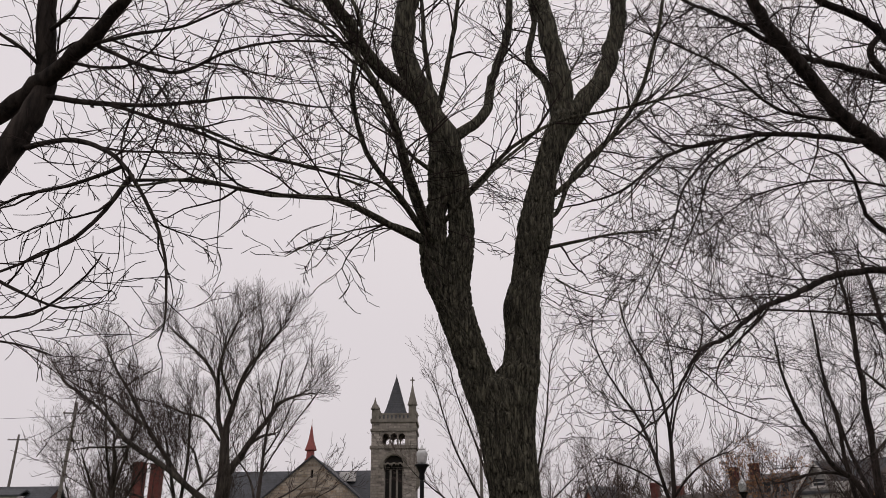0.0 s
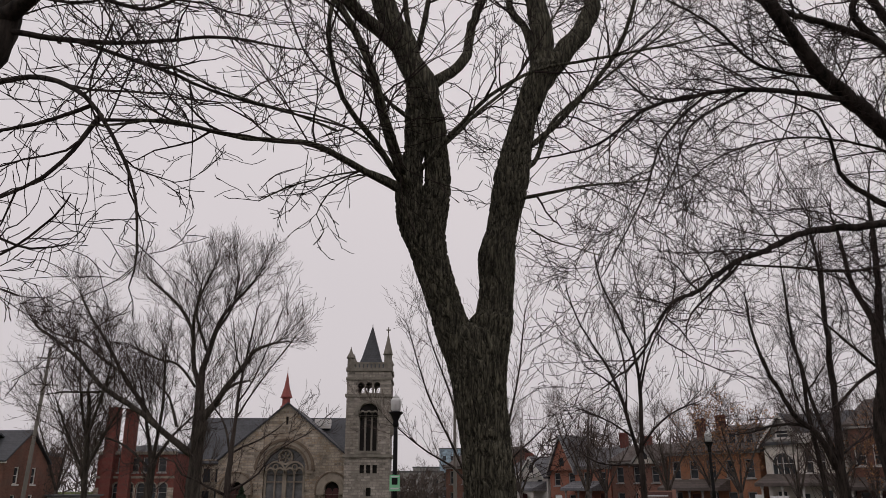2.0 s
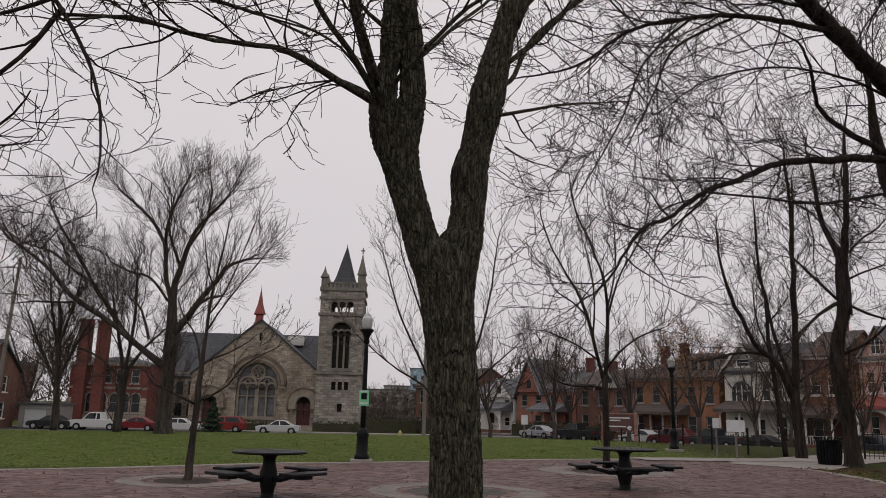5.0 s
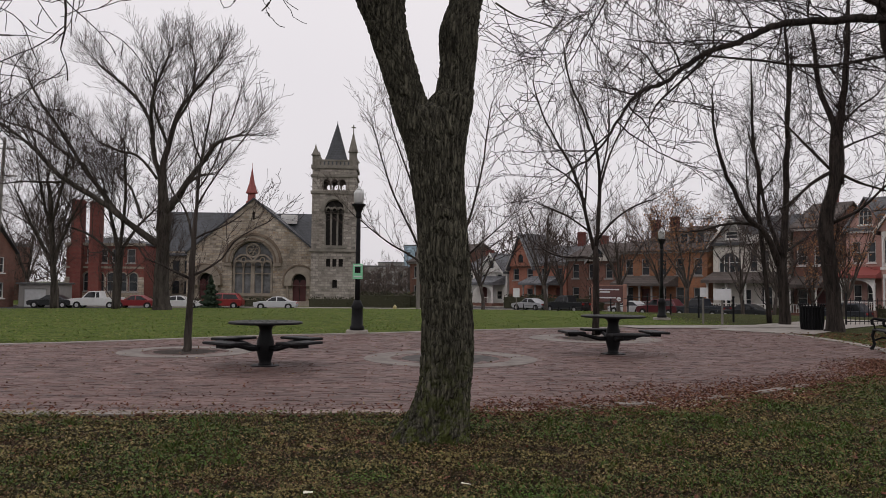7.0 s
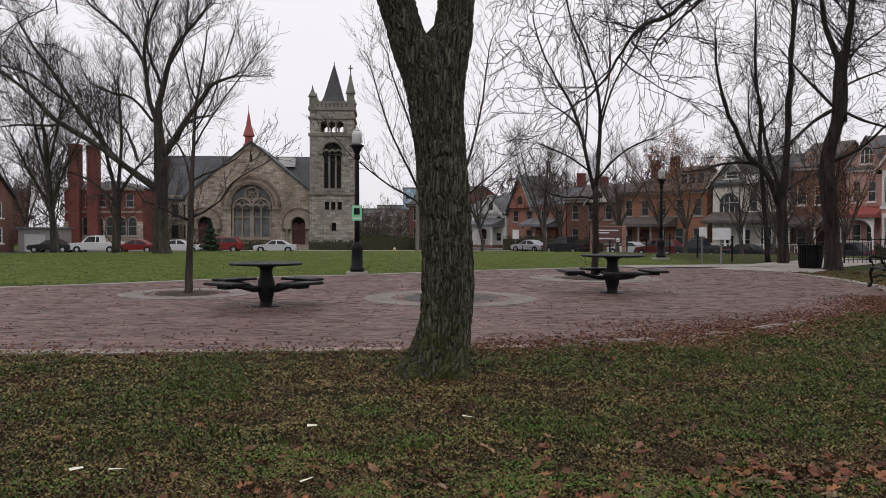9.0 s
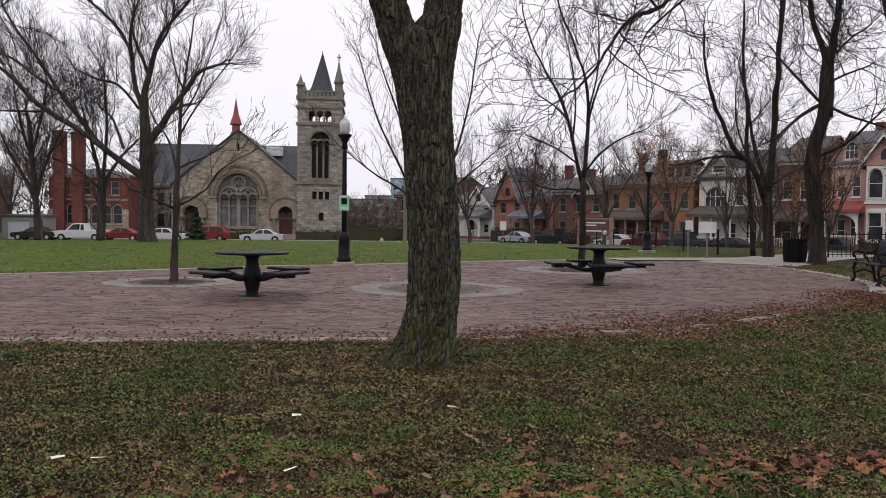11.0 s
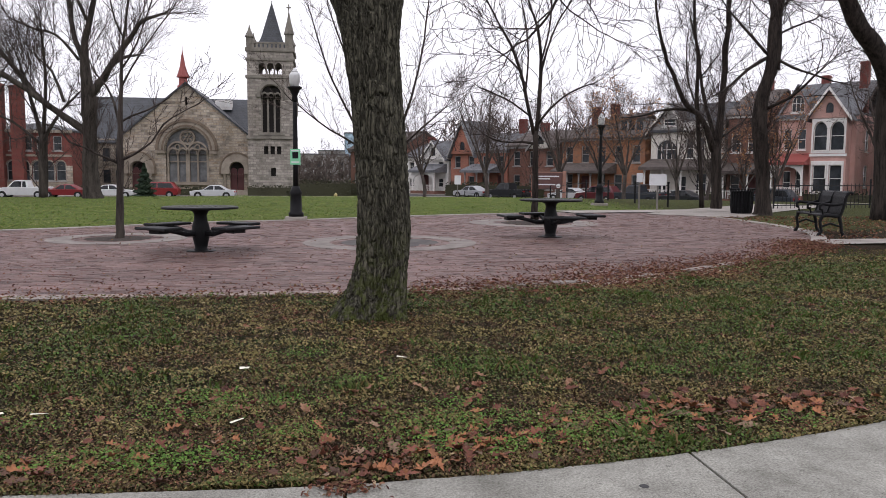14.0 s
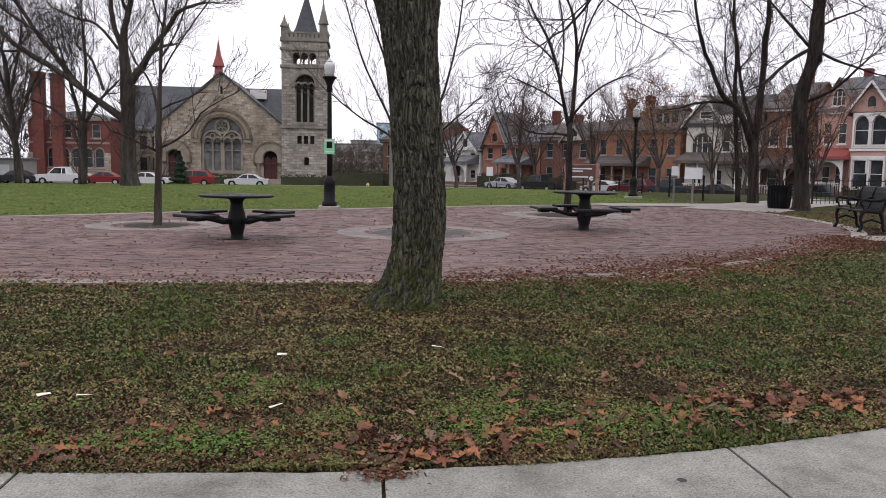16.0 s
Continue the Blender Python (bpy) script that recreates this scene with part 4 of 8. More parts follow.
    limb(t, "limb", [(7.22, 11.8, 8.08, 0.054), (5.58, 11.2, 7.92, 0.044), (4.47, 10.8, 7.65, 0.035), (3.26, 10.4, 7.15, 0.027), (2.38, 10, 6.37, 0.018), (1.49, 9.7, 5.98, 0.011)])
    limb(t, "limb", [(4.38, 10.8, 7.65, 0.025), (3.5, 10.5, 6.71, 0.018), (3.01, 10.2, 5.62, 0.013), (2.36, 10, 4.48, 0.008)])
    limb(t, "limb", [(5.15, 11.1, 7.83, 0.026), (4.07, 10.8, 7.09, 0.019), (3.64, 10.6, 6.23, 0.014), (3.13, 10.4, 5.26, 0.008)])
    limb(t, "limb", [(4.55, 11, 4.84, 0.015), (5.53, 11.3, 4.88, 0.018), (6.77, 11.7, 4.94, 0.023), (8.6, 12.3, 5.35, 0.029), (10.25, 12.6, 5.12, 0.033)])
    limb(t, "limb", [(9.16, 12.3, 8.34, 0.084), (8.03, 12, 10.48, 0.075), (6.78, 11.6, 10.97, 0.063), (6.23, 11.3, 11.5, 0.050)])
    limb(t, "limb", [(3.57, 10.6, 3.57, 0.008), (3.7, 10.7, 3.99, 0.014), (4.53, 11, 4.74, 0.020)])
    limb(t, "limb", [(6.85, 11.7, 8.44, 0.034), (5.47, 11.2, 8.39, 0.026), (4.47, 10.8, 8.98, 0.019), (3.2, 10.4, 9.39, 0.013)])
    limb(t, "limb", [(9.27, 12.3, 6.46, 0.030), (8.39, 12.2, 7.07, 0.027), (7.44, 12, 7.32, 0.022), (6.1, 11.6, 7.25, 0.018), (4.75, 11.2, 6.78, 0.013), (3.84, 10.9, 6.07, 0.009)])
    limb(t, "limb", [(8.68, 12.2, 11.01, 0.053), (7.74, 12, 10.11, 0.061), (8.3, 12.3, 9.56, 0.073)])
    finish(t)
    for seed, spec, label, lines in (
        (11, dict(MID), "tall bare tree with a leaning dark trunk beyond the plaza", tree_d1),
        (12, dict(MID), "bare tree forking low beside the side path", tree_d2),
        (19, dict(SLIM, len=(1.2, 0.6, 0.3)), "thin straight bare tree beside a heavier one", tree_thin),
        (13, dict(SLIM, len=(1.4, 0.7, 0.36), rad=(0.011, 0.007, 0.005), thin=0.0045, reach=40), "young bare street tree in a stone ring", tree_f),
        (14, dict(SLIM, len=(1.1, 0.55, 0.28), rad=(0.009, 0.006, 0.0045), thin=0.0038, reach=40), "slender young bare tree in a mulched ring", tree_e),
        (15, dict(GRAND, len=(2.7, 1.5, 0.8), dens=(3.1, 3.6, 3.8), rad=(0.026, 0.013, 0.009), thin=0.006, wander=0.11, angle=(0.35, 0.9), up=0.25, reach=13), "huge old bare tree with wide upswept limbs on the lawn", tree_g1),
        (16, dict(GRAND, len=(3.2, 1.6, 0.8)), "bare tree with a straight trunk on the lawn", tree_g2),
        (17, dict(GRAND, len=(3.4, 1.7, 0.8)), "bare tree at the lawn's far edge", tree_g3),
        (18, dict(SLIM, len=(1.7, 0.8, 0.4), dens=(3.6, 3.6, 3.4)), "small bare tree with spreading thin limbs", tree_h),
    ):
        lines(seed, spec, label)


def tree_d1(seed, spec, label):
    t = Tree((14.47, 24.5, 0), label, seed, "bark_near", "twig", spec)
    limb(t, "trunk", [(14.47, 24.5, -0.10, 0.415), (14.50, 24.5, 0.11, 0.307), (14.44, 24.5, 0.98, 0.244), (14.31, 24.5, 2.29, 0.253), (14.21, 24.5, 3.22, 0.235), (14.32, 24.5, 4.15, 0.207), (14.53, 24.5, 4.89, 0.198), (14.54, 24.5, 5.80, 0.180), (14.57, 24.5, 6.52, 0.144), (14.58, 24.5, 7.15, 0.072)], tip=False)
    limb(t, "limb", [(14.69, 24.50, 5.17, 0.162), (14.72, 24.62, 6.30, 0.136), (14.61, 24.74, 7.16, 0.100), (14.31, 24.86, 8.02, 0.082), (14.23, 24.98, 8.98, 0.074), (14.18, 25.10, 10.14, 0.055)])
    limb(t, "limb", [(14.64, 24.50, 4.89, 0.207), (14.68, 24.50, 5.73, 0.189), (14.67, 24.50, 6.37, 0.162), (14.77, 24.50, 7.20, 0.126), (14.93, 24.50, 8.12, 0.108), (14.97, 24.50, 8.86, 0.099), (15.08, 24.50, 10.14, 0.081)])
    limb(t, "limb", [(14.38, 24.5, 5.26, 0.063), (13.46, 24.0, 4.81, 0.053), (12.36, 23.5, 4.02, 0.035)])
    limb(t, "limb", [(14.38, 24.5, 5.39, 0.054), (13.91, 24.8, 6.05, 0.046), (13.59, 25.2, 6.67, 0.037), (13.43, 25.5, 7.06, 0.028)])
    limb(t, "limb", [(14.68, 24.5, 6.00, 0.045), (15.56, 25.0, 6.39, 0.037), (16.67, 25.5, 6.79, 0.028)])
    limb(t, "limb", [(14.65, 24.5, 5.26, 0.054), (15.16, 24.2, 4.91, 0.044), (15.52, 23.8, 4.69, 0.035), (16.14, 23.5, 4.42, 0.026)])
    limb(t, "limb", [(14.38, 24.5, 3.56, 0.063), (14.92, 23.9, 3.91, 0.044), (15.36, 23.3, 4.56, 0.034)])
    limb(t, "limb", [(14.78, 24.5, 6.87, 0.045), (15.17, 24.1, 7.39, 0.035), (15.28, 23.7, 7.53, 0.026)])
    finish(t)


def tree_d2(seed, spec, label):
    t = Tree((15.15, 29.0, 0), label, seed, "bark_near", "twig", spec)
    limb(t, "trunk", [(15.15, 29.0, -0.07, 0.267), (15.15, 29.0, 0.22, 0.224), (15.09, 29.0, 1.34, 0.192), (14.99, 29.0, 2.55, 0.203)], tip=False)
    limb(t, "limb", [(14.93, 29.0, 2.33, 0.149), (14.49, 28.8, 3.18, 0.117), (14.08, 28.7, 3.70, 0.106), (13.51, 28.5, 3.99, 0.094), (13.08, 28.3, 4.50, 0.083), (12.80, 28.2, 5.10, 0.073), (12.43, 28.0, 5.58, 0.072), (12.10, 27.8, 6.26, 0.061), (11.86, 27.7, 7.03, 0.051), (11.69, 27.5, 7.98, 0.040)])
    limb(t, "limb", [(14.27, 29.0, 3.73, 0.075), (13.71, 28.8, 3.87, 0.064), (13.03, 28.5, 3.88, 0.052), (12.25, 28.3, 3.78, 0.042), (11.50, 28.0, 3.55, 0.031), (10.75, 27.8, 3.46, 0.020)])
    limb(t, "limb", [(14.98, 29.0, 2.68, 0.096), (14.81, 29.4, 3.91, 0.076), (14.73, 29.8, 4.83, 0.066), (14.69, 30.1, 6.23, 0.055), (14.62, 30.5, 7.20, 0.045)])
    limb(t, "limb", [(15.07, 29.0, 2.33, 0.160), (15.16, 29.0, 3.53, 0.139), (15.20, 29.0, 4.40, 0.128), (15.27, 29.0, 5.48, 0.117), (15.24, 29.0, 6.34, 0.117), (15.35, 29.0, 7.20, 0.096), (15.32, 29.0, 8.25, 0.085), (15.44, 29.0, 9.31, 0.064)])
    limb(t, "limb", [(15.31, 29.0, 7.26, 0.085), (15.21, 28.7, 8.82, 0.074), (15.11, 28.5, 10.02, 0.063), (14.84, 28.2, 11.20, 0.052)])
    limb(t, "limb", [(15.11, 29.0, 2.77, 0.053), (15.88, 29.5, 3.14, 0.043), (16.66, 30.0, 3.52, 0.033)])
    finish(t)


def tree_thin(seed, spec, label):
    t = Tree((15.13, 30.2, 0), label, seed, "bark_near", "twig", spec)
    limb(t, "trunk", [(15.13, 30.2, -0.01, 0.111), (15.03, 30.2, 1.33, 0.089), (14.91, 30.2, 2.47, 0.089), (14.80, 30.2, 3.60, 0.089), (14.71, 30.2, 4.73, 0.078)], tip=False)
    limb(t, "limb", [(14.72, 30.2, 4.61, 0.078), (14.72, 30.2, 5.40, 0.067), (14.69, 30.2, 6.29, 0.067), (14.54, 30.2, 7.17, 0.056), (14.46, 30.2, 8.26, 0.056), (14.49, 30.2, 9.35, 0.044)])
    limb(t, "limb", [(14.77, 30.2, 4.05, 0.044), (14.54, 30.5, 4.97, 0.034), (14.48, 30.7, 5.68, 0.034), (14.59, 31.0, 6.86, 0.023)])
    limb(t, "limb", [(14.71, 30.2, 5.18, 0.044), (14.93, 29.8, 5.58, 0.033), (14.99, 29.4, 5.85, 0.022)])
    finish(t)


def tree_f(seed, spec, label):
    t = Tree((5.45, 20.5, 0), label, seed, "bark_near", "twig", spec)
    limb(t, "trunk", [(5.45, 20.50, 0.11, 0.121), (5.46, 20.50, 0.35, 0.098), (5.45, 20.50, 0.96, 0.083), (5.43, 20.50, 1.73, 0.075), (5.42, 20.50, 2.49, 0.075)], tip=False)
    limb(t, "limb", [(5.39, 20.50, 2.41, 0.060), (5.19, 20.38, 3.08, 0.045), (5.03, 20.25, 3.67, 0.045), (4.84, 20.12, 4.17, 0.037), (4.60, 20.00, 4.67, 0.037), (4.30, 19.88, 5.08, 0.029), (4.05, 19.75, 5.49, 0.022), (3.80, 19.62, 5.89, 0.022), (3.55, 19.50, 6.57, 0.014)])
    limb(t, "limb", [(5.44, 20.50, 2.37, 0.060), (5.50, 20.50, 3.10, 0.053), (5.54, 20.50, 3.85, 0.053), (5.54, 20.50, 4.46, 0.045), (5.43, 20.50, 5.21, 0.038), (5.27, 20.50, 5.66, 0.030), (5.04, 20.50, 6.26, 0.030), (4.76, 20.50, 6.86, 0.023), (4.60, 20.50, 7.45, 0.023)])
    limb(t, "limb", [(5.52, 20.50, 3.85, 0.030), (5.75, 20.70, 4.64, 0.030), (6.09, 20.90, 5.45, 0.023), (6.46, 21.10, 5.96, 0.023), (6.91, 21.30, 6.80, 0.024), (7.13, 21.50, 7.49, 0.016)])
    limb(t, "limb", [(5.47, 20.50, 2.64, 0.030), (5.76, 20.25, 3.08, 0.030), (6.14, 20.00, 3.43, 0.022), (6.51, 19.75, 3.63, 0.022), (6.65, 19.50, 3.67, 0.014)])
    limb(t, "limb", [(5.43, 20.50, 2.15, 0.038), (5.13, 20.75, 2.21, 0.031), (4.80, 21.00, 2.20, 0.023), (4.46, 21.25, 2.28, 0.023), (4.19, 21.50, 2.45, 0.016)])
    limb(t, "limb", [(5.30, 20.50, 2.87, 0.030), (4.85, 20.90, 3.28, 0.023), (4.46, 21.30, 3.54, 0.024), (4.14, 21.70, 3.74, 0.016)])
    limb(t, "limb", [(4.98, 20.50, 4.07, 0.030), (4.70, 21.00, 4.52, 0.023), (4.41, 21.50, 4.83, 0.016)])
    limb(t, "limb", [(5.14, 20.50, 3.62, 0.030), (5.33, 21.00, 4.53, 0.023), (5.37, 21.50, 5.40, 0.024), (5.33, 22.00, 6.30, 0.016)])
    limb(t, "limb", [(5.52, 20.50, 4.23, 0.030), (5.83, 20.83, 5.13, 0.023), (6.00, 21.17, 5.97, 0.023), (6.05, 21.50, 6.99, 0.016)])
    finish(t)


def tree_e(seed, spec, label):
    t = Tree((-4.14, 15.9, 0), label, seed, "bark_old", "twig_old", spec)
    limb(t, "trunk", [(-4.15, 15.90, -0.02, 0.100), (-4.14, 15.90, 0.12, 0.082), (-4.14, 15.90, 0.58, 0.070), (-4.10, 15.90, 1.26, 0.064), (-4.08, 15.90, 1.83, 0.059), (-4.05, 15.90, 2.40, 0.047), (-4.02, 15.90, 2.97, 0.035), (-3.98, 15.90, 3.65, 0.029), (-3.91, 15.90, 4.11, 0.023), (-3.82, 15.90, 4.67, 0.018), (-3.75, 15.90, 5.24, 0.012)])
    limb(t, "limb", [(-4.13, 15.90, 1.49, 0.029), (-4.36, 15.78, 1.60, 0.023), (-4.66, 15.66, 1.77, 0.017), (-4.89, 15.54, 1.87, 0.017), (-5.01, 15.42, 2.09, 0.011), (-5.13, 15.30, 2.14, 0.011)])
    limb(t, "limb", [(-4.08, 15.90, 2.18, 0.023), (-4.20, 16.05, 2.64, 0.024), (-4.38, 16.20, 3.00, 0.018), (-4.62, 16.35, 3.25, 0.018), (-4.78, 16.50, 3.56, 0.012)])
    limb(t, "limb", [(-4.06, 15.90, 1.55, 0.029), (-3.80, 15.78, 1.66, 0.023), (-3.44, 15.66, 1.89, 0.017), (-3.19, 15.54, 2.22, 0.017), (-2.84, 15.42, 2.44, 0.011), (-2.49, 15.30, 2.60, 0.011)])
    limb(t, "limb", [(-4.04, 15.90, 2.29, 0.023), (-3.88, 16.10, 2.42, 0.018), (-3.64, 16.30, 2.55, 0.018), (-3.27, 16.50, 2.81, 0.012)])
    limb(t, "limb", [(-4.01, 15.90, 2.97, 0.023), (-3.85, 16.02, 3.33, 0.018), (-3.66, 16.15, 3.69, 0.018), (-3.45, 16.27, 4.06, 0.012), (-3.13, 16.40, 4.56, 0.012)])
    limb(t, "limb", [(-3.94, 15.90, 3.88, 0.018), (-4.03, 15.65, 4.17, 0.017), (-4.07, 15.40, 4.67, 0.011)])
    limb(t, "limb", [(-3.99, 15.90, 3.31, 0.018), (-3.67, 15.73, 3.75, 0.017), (-3.35, 15.57, 4.50, 0.011), (-3.15, 15.40, 5.02, 0.011)])
    finish(t)


def tree_g1(seed, spec, label):
    t = Tree((-11.79, 40.0, 0), label, seed, "bark_old", "twig_old", spec)
    limb(t, "trunk", [(-11.74, 40.0, -0.16, 0.501), (-11.80, 40.0, 0.35, 0.412), (-11.85, 40.0, 1.41, 0.368), (-11.79, 40.0, 2.79, 0.324), (-11.80, 40.0, 4.17, 0.339), (-11.67, 40.0, 5.00, 0.353)], tip=False)
    limb(t, "limb", [(-11.84, 40.00, 4.12, 0.221), (-11.60, 39.86, 5.06, 0.205), (-10.99, 39.71, 5.82, 0.175), (-10.25, 39.57, 6.94, 0.131), (-9.65, 39.43, 7.63, 0.116), (-9.20, 39.29, 8.32, 0.101), (-8.75, 39.14, 8.58, 0.086), (-7.89, 39.00, 8.84, 0.057)])
    limb(t, "limb", [(-10.73, 40.0, 6.42, 0.088), (-10.21, 40.5, 6.93, 0.075), (-9.84, 41.0, 7.09, 0.060)])
    limb(t, "limb", [(-11.87, 40.00, 3.98, 0.295), (-11.83, 40.00, 5.55, 0.280), (-11.94, 40.00, 6.69, 0.206), (-11.85, 40.00, 7.55, 0.162), (-11.62, 40.00, 8.55, 0.133), (-11.33, 40.00, 9.69, 0.118), (-11.04, 40.00, 10.41, 0.088), (-10.62, 40.00, 10.99, 0.088), (-10.05, 40.00, 11.71, 0.074), (-9.49, 40.00, 12.43, 0.059)])
    limb(t, "limb", [(-12.02, 40.0, 6.78, 0.133), (-12.48, 40.2, 8.15, 0.119), (-12.69, 40.5, 9.49, 0.104), (-13.24, 40.8, 10.54, 0.090), (-14.03, 41.0, 11.46, 0.075), (-14.97, 41.2, 12.23, 0.061), (-15.77, 41.5, 12.86, 0.046)])
    limb(t, "limb", [(-12.48, 40.0, 9.11, 0.088), (-12.48, 39.7, 10.45, 0.073), (-12.09, 39.3, 11.49, 0.058), (-11.57, 39.0, 12.52, 0.057)])
    limb(t, "limb", [(-11.73, 40.0, 8.55, 0.074), (-12.07, 39.5, 9.57, 0.073), (-12.18, 39.0, 10.43, 0.057), (-11.91, 38.5, 11.54, 0.043)])
    limb(t, "limb", [(-11.93, 40.0, 3.26, 0.191), (-12.83, 40.2, 3.84, 0.163), (-13.68, 40.4, 4.43, 0.149), (-14.51, 40.6, 5.16, 0.120), (-15.42, 40.8, 6.33, 0.120), (-16.06, 41.0, 7.07, 0.106), (-16.56, 41.2, 7.68, 0.091), (-17.34, 41.4, 8.87, 0.091), (-18.13, 41.6, 9.92, 0.077), (-18.93, 41.8, 10.97, 0.062), (-19.58, 42.0, 12.04, 0.046)])
    limb(t, "limb", [(-13.55, 40.0, 4.37, 0.133), (-14.88, 39.7, 5.49, 0.132), (-15.86, 39.4, 6.09, 0.116), (-16.68, 39.1, 6.66, 0.115), (-17.09, 38.9, 7.16, 0.100), (-17.62, 38.6, 7.79, 0.085), (-18.27, 38.3, 8.40, 0.070), (-19.67, 38.0, 9.39, 0.056)])
    limb(t, "limb", [(-15.80, 40.0, 7.30, 0.074), (-17.32, 40.3, 8.24, 0.059), (-18.57, 40.7, 9.14, 0.060), (-20.12, 41.0, 9.61, 0.045)])
    limb(t, "limb", [(-16.78, 40.0, 6.44, 0.059), (-17.59, 39.7, 6.38, 0.058), (-18.53, 39.3, 6.33, 0.043), (-19.17, 39.0, 6.19, 0.029)])
    limb(t, "limb", [(-12.19, 40.0, 6.69, 0.074), (-13.38, 40.7, 7.93, 0.060), (-14.60, 41.3, 8.31, 0.061), (-15.86, 42.0, 8.86, 0.046)])
    limb(t, "limb", [(-12.93, 40.0, 4.69, 0.074), (-13.70, 40.8, 6.20, 0.060), (-14.53, 41.5, 6.87, 0.046)])
    limb(t, "limb", [(-11.33, 40.0, 9.55, 0.074), (-10.96, 40.5, 10.53, 0.060), (-10.74, 41.0, 11.67, 0.045), (-10.81, 41.5, 12.97, 0.046)])
    finish(t)


def tree_g2(seed, spec, label):
    t = Tree((-14.41, 41.0, 0), label, seed, "bark_old", "twig_old", spec)
    limb(t, "trunk", [(-14.41, 41, -0.02, 0.217), (-14.34, 41, 1.98, 0.205), (-14.24, 41, 3.15, 0.193)], tip=False)
    limb(t, "limb", [(-14.24, 41, 3.01, 0.099), (-13.37, 41, 4.33, 0.071), (-12.51, 41, 5.22, 0.043)])
    limb(t, "limb", [(-14.33, 41, 2.86, 0.118), (-14.91, 41.3, 4.93, 0.081), (-15.54, 41.5, 7, 0.043)])
    limb(t, "limb", [(-14.3, 41, 3.01, 0.099), (-14.08, 41, 5.79, 0.071), (-14.2, 41, 8.41, 0.043)])
    limb(t, "limb", [(-14.36, 41, 2.57, 0.079), (-15.86, 41.5, 3.76, 0.056), (-17.5, 42, 4.37, 0.033)])
    finish(t)


def tree_g3(seed, spec, label):
    t = Tree((-17.98, 42.0, 0), label, seed, "bark_old", "twig_old", spec)
    limb(t, "trunk", [(-17.98, 42, -0.06, 0.178), (-18.05, 42, 1.98, 0.156), (-18.23, 42, 4.07, 0.134), (-18.35, 42, 6.15, 0.112)])
    limb(t, "limb", [(-18.04, 42, 2.28, 0.089), (-19.24, 42, 4.36, 0.063), (-20.08, 42, 6.13, 0.037)])
    limb(t, "limb", [(-18.1, 42, 2.58, 0.089), (-17.21, 42, 4.67, 0.063), (-16.32, 42, 6.47, 0.037)])
    limb(t, "limb", [(-18.23, 42, 4.07, 0.078), (-18.92, 42, 6.74, 0.057), (-19.19, 42, 8.81, 0.037)])
    limb(t, "limb", [(-18.22, 42, 4.37, 0.078), (-17.62, 42, 7.05, 0.057), (-17.45, 42, 8.83, 0.037)])
    finish(t)


def tree_h(seed, spec, label):
    t = Tree((1.63, 27.0, 0), label, seed, "bark_near", "twig_far", spec)
    limb(t, "trunk", [(1.63, 27, -0.13, 0.083), (1.56, 27, 0.83, 0.076), (1.46, 27, 1.62, 0.069)], tip=False)
    limb(t, "limb", [(1.46, 27, 1.42, 0.048), (0.77, 27, 2.31, 0.039), (-0.12, 27, 2.8, 0.03), (-1.11, 27, 3.57, 0.021)])
    limb(t, "limb", [(1.46, 27, 1.42, 0.048), (0.62, 27, 3.2, 0.039), (-0.13, 27, 4.76, 0.03), (-0.62, 27, 6.32, 0.021)])
    limb(t, "limb", [(1.5, 27, 1.52, 0.048), (0.96, 27, 3.79, 0.039), (0.36, 27, 5.55, 0.03), (-0.13, 27, 6.91, 0.021)])
    limb(t, "limb", [(1.56, 27, 1.52, 0.055), (2.45, 27, 3.21, 0.044), (3.04, 27, 5.39, 0.032), (3.33, 27, 7.56, 0.021)])
    limb(t, "limb", [(1.56, 27, 1.42, 0.042), (2.75, 27, 2.62, 0.031), (3.65, 27, 3.42, 0.021)])
    limb(t, "limb", [(1.52, 27, 1.52, 0.055), (1.65, 27, 4.39, 0.038), (1.84, 27, 6.95, 0.021)])
    finish(t)


